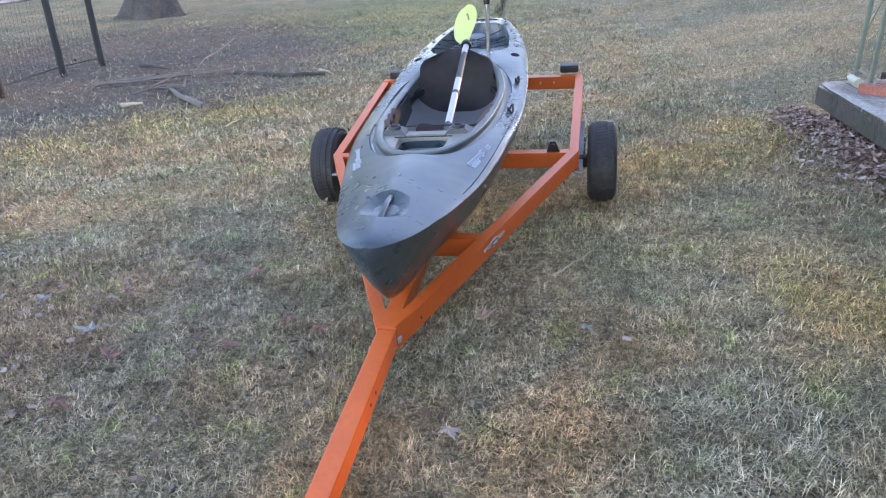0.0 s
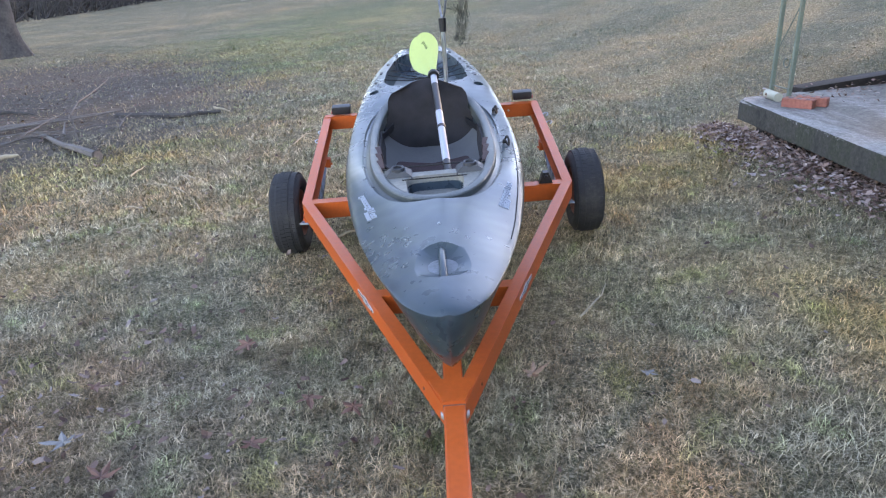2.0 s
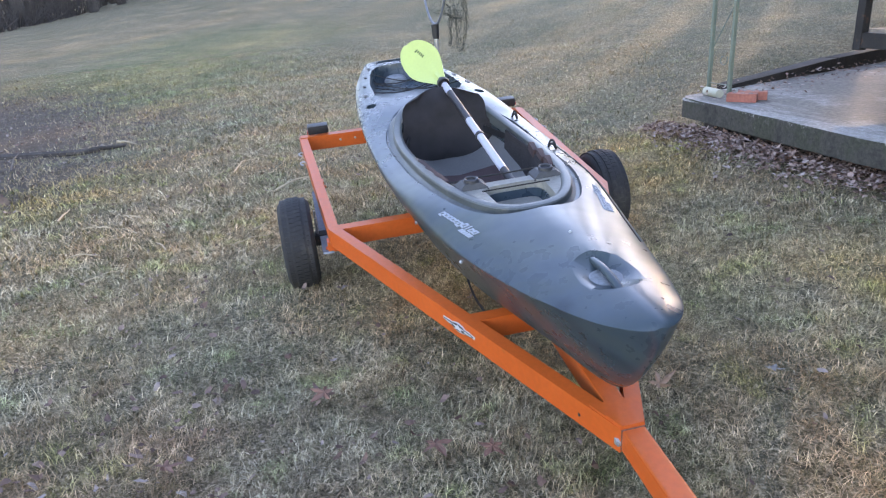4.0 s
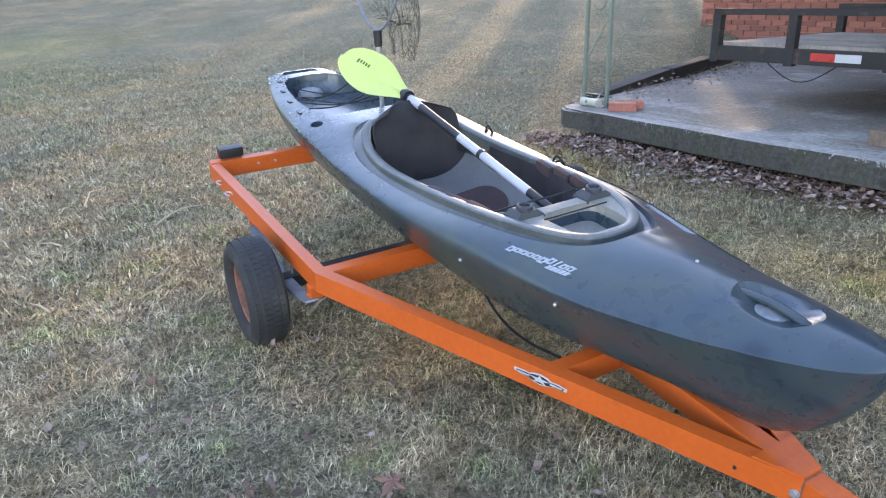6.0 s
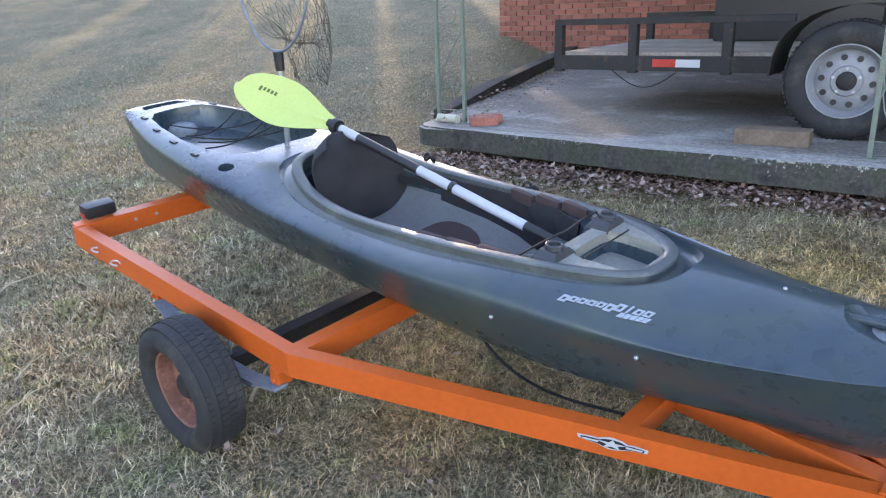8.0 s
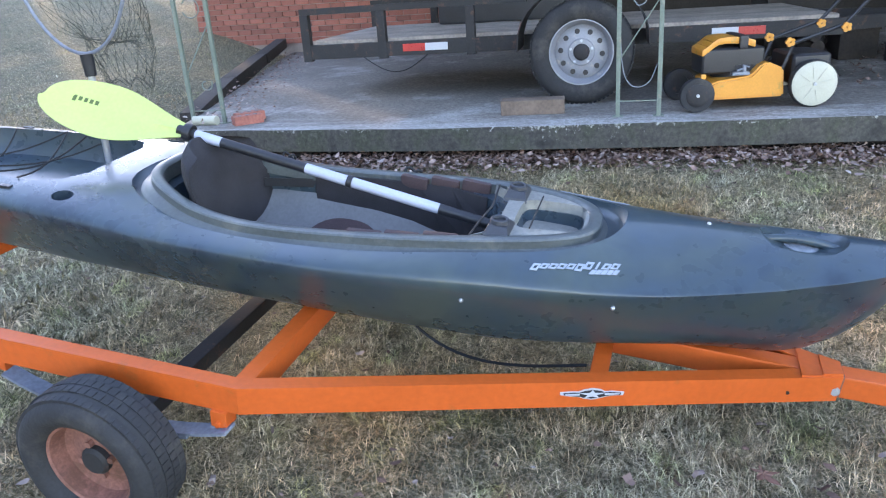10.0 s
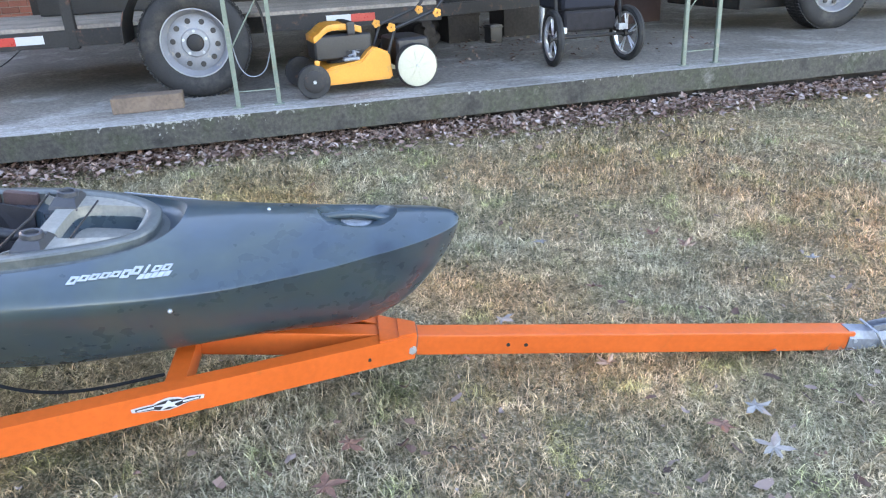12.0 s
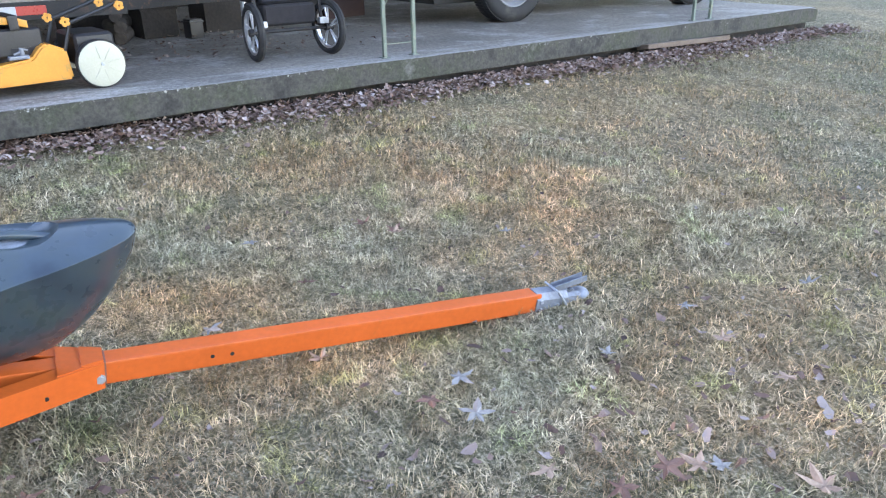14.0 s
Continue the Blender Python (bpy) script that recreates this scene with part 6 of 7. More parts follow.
# ---- stroller ----
def make_stroller():
    t = thing("jogging_stroller", "black stroller with spoked wheels parked on the slab", "stroller", pose(2.97, 0.5, SLAB))
    for y, turn in ((0.275, -14), (-0.275, 14)):
        m = Matrix.Translation((0.0, y, 0.19)) @ Euler((radians(90), 0, radians(4 + turn * 0.4))).to_matrix().to_4x4()
        w = new("wheel")
        w.parent = t
        bm = bmesh.new()
        lathe(bm, [(0.145, -0.014), (0.16, -0.026), (0.182, -0.02), (0.19, 0.0), (0.182, 0.02), (0.16, 0.026), (0.145, 0.014)], m, 36)
        part("tyre", bm, M_tyre, w, smooth=True)
        bm = bmesh.new()
        lathe(bm, [(0.132, -0.012), (0.148, -0.016), (0.148, 0.016), (0.132, 0.012)], m, 36)
        part("rim", bm, M_alu, w, "silver rim", smooth=True)
        for k in range(5):
            for d in (-0.13, 0.13):
                a = 2 * math.pi * k / 5 + 0.2
                bm = bmesh.new()
                rod(bm, m @ Vector((0.02 * math.cos(a), 0.02 * math.sin(a), 0.0)), m @ Vector((0.137 * math.cos(a + d), 0.137 * math.sin(a + d), 0.0)), 0.006, seg=6)
                part("spoke", bm, M_alu, w, "silver moulded spoke")
        bm = bmesh.new()
        rod(bm, m @ Vector((0, 0, -0.03)), m @ Vector((0, 0, 0.03)), 0.025, seg=14)
        part("hub", bm, M_black, w)
        bm = bmesh.new()
        box(bm, (-0.05, y * 0.8 - 0.03, 0.22), (0.0, y * 0.8 + 0.03, 0.26), 0.006)
        part("brake_block", bm, M_steel, t)
        bm = bmesh.new()
        tube(bm, [(0.02, y * 0.86, 0.19), (0.06, y * 0.85, 0.45), (0.2, y * 0.84, 0.8), (-0.1, y * 0.84, 1.05)], 0.014, 8)
        part("frame_tube", bm, M_blackmetal, t, smooth=True)
        bm = bmesh.new()
        tube(bm, [(0.02, y * 0.86, 0.2), (0.4, y * 0.5, 0.3), (0.75, y * 0.15, 0.22)], 0.014, 8)
        part("frame_tube", bm, M_blackmetal, t, smooth=True)
    bm = bmesh.new()
    rod(bm, (0.0, -0.25, 0.19), (0.0, 0.25, 0.19), 0.012)
    part("axle", bm, M_blackmetal, t)
    m = Matrix.Translation((0.75, 0, 0.16)) @ Euler((radians(90), 0, 0)).to_matrix().to_4x4()
    bm = bmesh.new()
    lathe(bm, [(0.12, -0.02), (0.155, -0.02), (0.16, 0.0), (0.155, 0.02), (0.12, 0.02)], m, 30)
    part("front_wheel", bm, M_tyre, t, smooth=True)
    bm = bmesh.new()
    v = box(bm, (0.02, -0.2, 0.36), (0.5, 0.2, 0.62), 0.05, segments=3)
    box(bm, (-0.02, -0.2, 0.5), (0.12, 0.2, 0.98), 0.05, segments=3)
    part("seat", bm, M_blue, t, "dark navy padded seat", smooth=True)
    bm = bmesh.new()
    box(bm, (0.0, -0.19, 0.22), (0.4, 0.19, 0.36), 0.04, segments=3)
    part("basket", bm, M_fabric, t, "sagging black storage basket", smooth=True)
    bm = bmesh.new()
    tube(bm, [(-0.1, -0.23, 1.05), (-0.16, -0.2, 1.07), (-0.16, 0.2, 1.07), (-0.1, 0.23, 1.05)], 0.015, 8)
    part("push_bar", bm, M_black, t, smooth=True)


make_stroller()


# ---- parked car at the far end of the slab ----
def make_car():
    t = thing("parked_car", "dark car parked on the slab, mostly out of sight", "car")
    make_big_wheel(t, (3.78, -2.02, SLAB + 0.36), 0.36, 0.22)
    make_big_wheel(t, (3.78, -4.6, SLAB + 0.36), 0.36, 0.22)
    bm = bmesh.new()
    v = box(bm, (3.76, -5.1, SLAB + 0.34), (5.4, -1.2, SLAB + 0.95), 0.1, segments=4)
    part("body", bm, M_black, t, "dark painted body", smooth=True)
    bm = bmesh.new()
    box(bm, (3.95, -4.6, SLAB + 0.93), (5.2, -2.3, SLAB + 1.45), 0.15, segments=4)
    part("cabin", bm, M_black, t, smooth=True)
    bm = bmesh.new()
    box(bm, (3.95, -5.0, SLAB + 0.18), (5.2, -1.3, SLAB + 0.36), 0.03)
    part("underbody", bm, M_blackmetal, t)


make_car()


# ---- clutter on the slab ----
def brick_mesh(bm, m):
    box(bm, (-0.1, -0.046, 0), (0.1, 0.046, 0.06), 0.004, m, 1)


for m, lab in ((pose(2.62, 5.36, SLAB, 0, 0, -48), "loose red brick lying on the slab"), (pose(2.75, 5.41, SLAB, 0, 0, -42), "loose red brick beside another on the slab")):
    bm = bmesh.new()
    brick_mesh(bm, Matrix())
    ob = part("brick", bm, M_brick)
    ob.matrix_world = m
    tagged(ob, lab, "brick", "loose bricks")
    for k in (-1, 0, 1):
        bm = bmesh.new()
        lathe(bm, [(0.0005, 0.0605), (0.016, 0.0605), (0.016, 0.058), (0.0005, 0.058)], Matrix.Translation((k * 0.055, 0, 0.0012)), 12, closed=False)
        part("core_hole", bm, M_black, ob)
bm = bmesh.new()
rod(bm, (2.62, 5.76, SLAB + 0.032), (2.6, 5.58, SLAB + 0.032), 0.032, seg=18)
rod(bm, (2.62, 5.765, SLAB + 0.032), (2.62, 5.755, SLAB + 0.032), 0.034, seg=18)
tagged(part("tin_can", bm, M_cream, smooth=True), "pale tin can lying between the post legs", "can")
bm = bmesh.new()
box(bm, (-0.2, -0.075, 0.0), (0.2, 0.075, 0.09), 0.004, Matrix(), 1)
ob = part("wooden_block", bm, M_wood)
ob.matrix_world = pose(2.72, 3.42, SLAB, 0, 0, 93)
tagged(ob, "short thick wooden block in front of the tyre", "wood block")
bm = bmesh.new()
box(bm, (-0.5, -0.07, 0.0), (0.5, 0.07, 0.04), 0.003, Matrix(), 1)
ob = part("board", bm, M_wood)
ob.matrix_world = pose(2.42, -2.95, height(2.4, -2.95) + 0.06, 8, 0, 86)
tagged(ob, "weathered board leaning against the slab edge", "board")
# dark timber edging along the slab
for k in range(3):
    a = Vector((2.62 + 1.9 * k, 5.92 + 0.56 * k, 0.36 + 0.05 * k))
    if k == 0:
        a = Vector((3.0, 6.03, 0.33))
    b = Vector((2.62 + 1.9 * (k + 1) - 0.03, 5.92 + 0.56 * (k + 1), 0.36 + 0.05 * (k + 1)))
    bm = bmesh.new()
    bar(bm, a - Vector((0, 0, 0.02)), b - Vector((0, 0, 0.02)), 0.15, 0.13, 0.015)
    tagged(part("timber_edging", bm, M_timber, smooth=True), "dark rotten timber along the slab edge", "timber", "edging timbers", "structure")
# back wall added to close the carport, shade painted as near black, with stacked things against it
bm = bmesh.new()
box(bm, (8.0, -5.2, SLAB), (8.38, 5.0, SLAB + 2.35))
tagged(part("wall_back", bm, M_timber), "added back wall of the carport, darkened for shade", "wall", kind="structure")
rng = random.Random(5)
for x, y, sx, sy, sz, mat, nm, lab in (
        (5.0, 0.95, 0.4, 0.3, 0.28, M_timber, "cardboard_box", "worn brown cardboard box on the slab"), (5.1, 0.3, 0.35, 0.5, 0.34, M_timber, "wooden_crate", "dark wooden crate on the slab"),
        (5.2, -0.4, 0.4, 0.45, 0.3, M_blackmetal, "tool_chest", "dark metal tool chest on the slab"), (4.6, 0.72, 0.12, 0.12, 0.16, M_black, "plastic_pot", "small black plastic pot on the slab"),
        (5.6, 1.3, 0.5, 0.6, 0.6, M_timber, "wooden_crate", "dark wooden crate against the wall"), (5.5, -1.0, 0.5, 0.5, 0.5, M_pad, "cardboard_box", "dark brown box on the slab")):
    bm = bmesh.new()
    box(bm, (-sx / 2, -sy / 2, 0), (sx / 2, sy / 2, sz), 0.012)
    box(bm, (-sx / 2 - 0.008, -sy / 2 - 0.008, sz * 0.82), (sx / 2 + 0.008, sy / 2 + 0.008, sz * 0.9), 0.004)
    ob = part(nm, bm, mat, smooth=True)
    ob.matrix_world = pose(x, y, SLAB, 0, 0, rng.uniform(-15, 15))
    tagged(ob, lab, nm.split("_")[-1])
for k in range(9):
    bm = bmesh.new()
    rod(bm, (0, -0.2, 0.05), (0, 0.2, 0.05), 0.05 + 0.012 * math.sin(k * 2.3), seg=10)
    ob = part("firewood_log", bm, M_bark, smooth=True)
    ob.matrix_world = pose(4.75 + 0.1 * (k % 4), 1.25 + 0.02 * (k % 3), SLAB + 0.085 * (k // 4), 0, 0, 70 + 9 * math.sin(k * 5))
    tagged(ob, "short split firewood log on a small pile", "log", "firewood pile")


# ---- yard: tree, pen, branches ----
def limb(bm, p, d, r, length, depth, rnd):
    pts = [p]
    n = 5
    dd = d.copy()
    for i in range(n):
        dd = (dd + Vector((rnd.uniform(-0.25, 0.25), rnd.uniform(-0.25, 0.25), rnd.uniform(-0.05, 0.2)))).normalized()
        pts.append(pts[-1] + dd * length / n)
    tube(bm, pts, r, 8 if depth > 1 else 5, taper=lambda f: 1 - 0.6 * f)
    if depth > 0:
        for k in range(4):
            i = rnd.randint(2, n)
            side = Vector((rnd.uniform(-1, 1), rnd.uniform(-1, 1), rnd.uniform(0.0, 0.8))).normalized()
            limb(bm, pts[i], (dd + side).normalized(), r * 0.45, length * 0.62, depth - 1, rnd)


def make_tree(x, y, r, h, seed):
    z = height(x, y)
    rnd = random.Random(seed)
    t = thing("tree", "large bare grey-brown tree standing on the lawn", "tree", pose(x, y, z - 0.1))
    bm = bmesh.new()
    seg = 36
    rings = []
    for i in range(17):
        f = i / 16
        zz = h * f**1.4
        ring = []
        for j in range(seg):
            a = 2 * math.pi * j / seg
            root = 1 + 0.9 * math.exp(-zz / 0.35) * (0.55 + 0.45 * math.cos(5 * a + 0.7)) + 0.25 * math.exp(-zz / 0.9)
            rough = 1 + 0.05 * noise.noise((math.cos(a) * 3, math.sin(a) * 3, zz * 1.2)) + 0.025 * noise.noise((math.cos(a) * 11, math.sin(a) * 11, zz * 1.5))
            rr = r * (1 - 0.45 * f) * root * rough
            ring.append(bm.verts.new((rr * math.cos(a) + 0.15 * f, rr * math.sin(a), zz)))
        rings.append(ring)
    for a, b in zip(rings, rings[1:]):
        for j in range(seg):
            bm.faces.new((a[j], a[(j + 1) % seg], b[(j + 1) % seg], b[j]))
    bm.faces.new(rings[-1])
    part("trunk", bm, M_bark, t, smooth=True)
    bm = bmesh.new()
    for k in range(6):
        a = k * 1.05 + 0.4
        limb(bm, Vector((0.15, 0, h * (0.75 + 0.05 * (k % 5)))), Vector((math.cos(a), math.sin(a), 0.9)).normalized(), r * 0.4, 5.0, 3, rnd)
    part("limbs", bm, M_bark, t, "bare winter limbs", smooth=True)


make_tree(-7.16, 15.55, 0.41, 7.5, 3)


def make_pen():
    t = thing("wire_pen", "black metal framed wire pen on bare earth", "fence")
    pts = [Vector((-5.03, 9.55, 0)), Vector((-5.1, 8.78, 0)), Vector((-4.97, 7.45, 0)), Vector((-5.4, 6.0, 0))]
    for p in pts:
        p.z = height(p.x, p.y)
        bm = bmesh.new()
        rod(bm, p - Vector((0, 0, 0.05)), p + Vector((-0.09, 0, 1.75)), 0.04, seg=10)
        part("post", bm, M_wire, t, smooth=True)
    for a, b in zip(pts, pts[1:]):
        for z, r, mat in ((0.9, 0.02, M_spring), (0.1, 0.007, M_wire), (1.7, 0.02, M_wire)):
            bm = bmesh.new()
            rod(bm, a + Vector((-0.03, 0, z)), b + Vector((-0.03, 0, z)), r, seg=8)
            part("rail", bm, mat, t, smooth=True)
        bm = bmesh.new()
        n = int((b - a).length / 0.075)
        for i in range(1, n):
            p = a + (b - a) * i / n
            rod(bm, p + Vector((-0.02, 0, 0.1)), p + Vector((-0.02, 0, 0.86)), 0.0013, seg=4)
        for i in range(1, 8):
            rod(bm, a + Vector((-0.02, 0, 0.1 + 0.095 * i)), b + Vector((-0.02, 0, 0.1 + 0.095 * i)), 0.0013, seg=4)
        part("wire_panel", bm, M_wire, t)


make_pen()


def make_branch(pts, r, label, group="", mat=M_stick):
    bm = bmesh.new()
    pp = [Vector((x, y, height(x, y) + z)) for x, y, z in pts]
    run = []
    for a, b in zip(pp, pp[1:]):
        for i in range(4):
            f = i / 4
            run.append(a.lerp(b, f) + Vector((0, 0, 0.012 * noise.noise((a.x * 5 + f * 3, b.y * 3, 1)))))
    run.append(pp[-1])
    tube(bm, run, r, 7, taper=lambda f: 1 - 0.65 * f)
    ob = part("dry_stalk" if mat is M_straw else "fallen_branch", bm, mat, smooth=True)
    tagged(ob, label, "branch", group)


rb = random.Random(31)
for k in range(6):
    x, y, a = rb.gauss(-3.2, 0.35), rb.gauss(8.0, 0.35), rb.uniform(0.2, 1.5)
    ln = rb.uniform(0.15, 0.4)
    dx, dy = ln * math.cos(a), ln * math.sin(a)
    make_branch([(x - dx, y - dy, 0.02), (x + rb.uniform(-0.06, 0.06), y + rb.uniform(-0.06, 0.06), rb.uniform(0.03, 0.08)), (x + dx, y + dy, rb.uniform(0.02, 0.08))], rb.uniform(0.004, 0.008),
                "thin grey twig in a heap of fallen branches", "fallen branches")
make_branch([(-4.2, 7.85, 0.03), (-3.71, 8.0, 0.05), (-3.22, 8.25, 0.06), (-2.95, 8.6, 0.05)], 0.017, "long grey fallen branch on bare earth", "fallen branches")
make_branch([(-3.28, 8.3, 0.06), (-3.3, 8.7, 0.16), (-3.25, 9.1, 0.22), (-3.2, 9.5, 0.3)], 0.011, "thin forked branch rising from a fallen one", "fallen branches")
make_branch([(-3.22, 8.7, 0.18), (-3.1, 8.95, 0.26)], 0.006, "short side twig of a fallen branch", "fallen branches")
make_branch([(-2.47, 6.62, 0.025), (-2.9, 7.12, 0.03), (-3.4, 7.85, 0.02)], 0.037, "short broken grey log on the grass", "fallen branches")
make_branch([(-2.44, 6.585, 0.028), (-2.48, 6.635, 0.028)], 0.036, "brown broken end of a fallen log", "fallen branches", M_wood)
make_branch([(-3.52, 7.36, 0.02), (-3.3, 7.5, 0.05), (-3.05, 7.6, 0.03)], 0.012, "grey fallen branch lying against a log", "fallen branches")
make_branch([(-4.0, 7.95, 0.05), (-3.6, 8.1, 0.06), (-3.1, 8.5, 0.05), (-2.9, 8.75, 0.04)], 0.026, "long grey fallen branch on bare earth", "fallen branches")
make_branch([(-3.45, 7.6, 0.03), (-3.35, 8.1, 0.1), (-3.1, 8.45, 0.18)], 0.011, "crooked grey branch across a heap", "fallen branches")
make_branch([(-2.82, 7.24, 0.03), (-2.83, 7.25, 0.15), (-2.86, 7.27, 0.3)], 0.011, "upright twig of a fallen branch", "fallen branches")
make_branch([(-2.95, 7.3, 0.08), (-3.0, 7.5, 0.16)], 0.014, "stub on a broken grey log", "fallen branches")
make_branch([(-3.75, 7.72, 0.03), (-3.4, 7.75, 0.04), (-2.88, 7.57, 0.05)], 0.009, "thin grey twig on bare earth", "fallen branches")
make_branch([(-2.65, 7.82, 0.02), (-2.7, 8.2, 0.05), (-2.71, 8.49, 0.04)], 0.007, "thin grey twig on bare earth", "fallen branches")
make_branch([(-2.9, 8.6, 0.0), (-2.22, 8.26, 0.02), (-1.78, 8.3, 0.03)], 0.042, "dark half-buried branch on the lawn", "fallen branches", M_bark)
make_branch([(-1.86, 8.4, 0.05), (-1.78, 8.32, 0.06), (-1.68, 8.25, 0.03)], 0.014, "pale split end of a branch on the lawn", "fallen branches", M_straw)
make_branch([(-4.34, 9.2, 0.03), (-4.05, 9.1, 0.03), (-3.82, 8.88, 0.03)], 0.022, "dark fallen branch on bare earth", "fallen branches", M_bark)
make_branch([(-3.3, 6.72, 0.03), (-3.12, 6.77, 0.04)], 0.028, "short pale piece of split wood on the grass", "fallen branches", M_straw)
make_branch([(0.43, 3.05, 0.03), (0.55, 3.18, 0.045), (0.62, 3.33, 0.03)], 0.005, "small pale twig on the grass", "twigs", M_straw)
make_branch([(-0.52, 4.13, 0.04), (-0.43, 4.19, 0.05), (-0.35, 4.24, 0.05)], 0.008, "pale dry stalk by the trailer wheel", "twigs", M_straw)
make_branch([(-0.67, 5.73, 0.04), (-0.5, 5.87, 0.06), (-0.32, 5.96, 0.04)], 0.007, "dry stalk on the grass", "twigs", M_straw)
make_branch([(-0.9, 6.47, 0.03), (-0.82, 6.7, 0.06), (-0.7, 6.88, 0.03)], 0.006, "dry stalk on the grass", "twigs", M_straw)
make_branch([(-1.99, 5.85, 0.02), (-1.95, 6.08, 0.03)], 0.008, "dry stalk on the grass", "twigs", M_straw)


for k in range(14):
    x, y, a = rb.uniform(-1.9, -0.1), rb.uniform(4.5, 7.0), rb.uniform(0, 3.14)
    ln = rb.uniform(0.04, 0.11)
    make_branch([(x - ln * math.cos(a), y - ln * math.sin(a), 0.03), (x, y, 0.045), (x + ln * math.cos(a), y + ln * math.sin(a), 0.035)], rb.uniform(0.0035, 0.006), "short dry stalk on the grass", "twigs", M_straw)


# ---- far woods ----
def spike(bm, p, q, r0, r1, seg=4):
    m = axes(p, q)
    d = (Vector(q) - Vector(p)).length
    a = [bm.verts.new(m @ Vector((r0 * math.cos(6.2832 * k / seg), r0 * math.sin(6.2832 * k / seg), 0))) for k in range(seg)]
    b = [bm.verts.new(m @ Vector((r1 * math.cos(6.2832 * k / seg), r1 * math.sin(6.2832 * k / seg), d))) for k in range(seg)]
    for k in range(seg):
        bm.faces.new((a[k], a[(k + 1) % seg], b[(k + 1) % seg], b[k]))


def make_woods():
    bm = bmesh.new()
    rnd = random.Random(9)
    for k in range(170):
        a = rnd.uniform(-0.75, 0.95)
        d = rnd.uniform(46, 75)
        x, y = d * math.sin(a) - 6, d * math.cos(a)
        z = height(x, y)
        r = rnd.uniform(0.12, 0.3)
        spike(bm, (x, y, z - 0.3), (x + rnd.uniform(-0.5, 0.5), y, z + rnd.uniform(8, 13)), r, r * 0.4, 6)
    for k in range(2600):
        a = rnd.uniform(-0.8, 1.0)
        d = rnd.uniform(46, 70)
        x, y = d * math.sin(a) - 6, d * math.cos(a)
        z = height(x, y)
        q = rnd.uniform(0, 6.28)
        ln = rnd.uniform(1.0, 3.5)
        tl = rnd.uniform(0.1, 0.7)
        spike(bm, (x, y, z - 0.05), (x + ln * tl * math.cos(q), y + ln * tl * math.sin(q), z + ln), 0.07, 0.012, 4)
    # taller trees out of view, added to darken the low sky the hull reflects
    for k in range(150):
        a = rnd.uniform(-1.35, 0.42)
        d = rnd.uniform(36, 62)
        x, y = d * math.sin(a) - 4, d * math.cos(a)
        z, tall, r = height(x, y), rnd.uniform(15, 23), rnd.uniform(0.16, 0.34)
        spike(bm, (x, y, z - 0.3), (x + rnd.uniform(-0.8, 0.8), y, z + tall), r, r * 0.15, 6)
        for i in range(26):
            f, q, ln = rnd.uniform(0.28, 0.97), rnd.uniform(0, 6.28), rnd.uniform(1.5, 4.5)
            ln *= 1.15 - f * 0.7
            p = Vector((x, y, z + tall * f))
            e = p + Vector((math.cos(q), math.sin(q), rnd.uniform(0.3, 1.0))) * ln
            spike(bm, p, e, 0.07 * (1.2 - f), 0.02, 3)
            for j in range(3):
                g = p.lerp(e, rnd.uniform(0.4, 1.0))
                spike(bm, g, g + Vector((rnd.uniform(-1, 1), rnd.uniform(-1, 1), rnd.uniform(0.1, 1.0))) * ln * 0.4, 0.022, 0.008, 3)
    # brush at the near edge of the woods
    for k in range(2600):
        y = rnd.uniform(24, 42)
        x = -10.5 + (y - 24) * 0.28 - abs(rnd.gauss(0, 5))
        z = height(x, y)
        q = rnd.uniform(0, 6.28)
        ln = rnd.uniform(0.5, 1.6)
        tl = rnd.uniform(0.1, 1.0)
        spike(bm, (x, y, z - 0.05), (x + ln * tl * math.cos(q), y + ln * tl * math.sin(q), z + ln * (1.1 - 0.7 * tl)), 0.03, 0.006, 4)
    ob = part("far_woods", bm, M_bark)
    tagged(ob, "distant bare winter woods and brush, unseen taller trees added", "woods", kind="stuff")


make_woods()


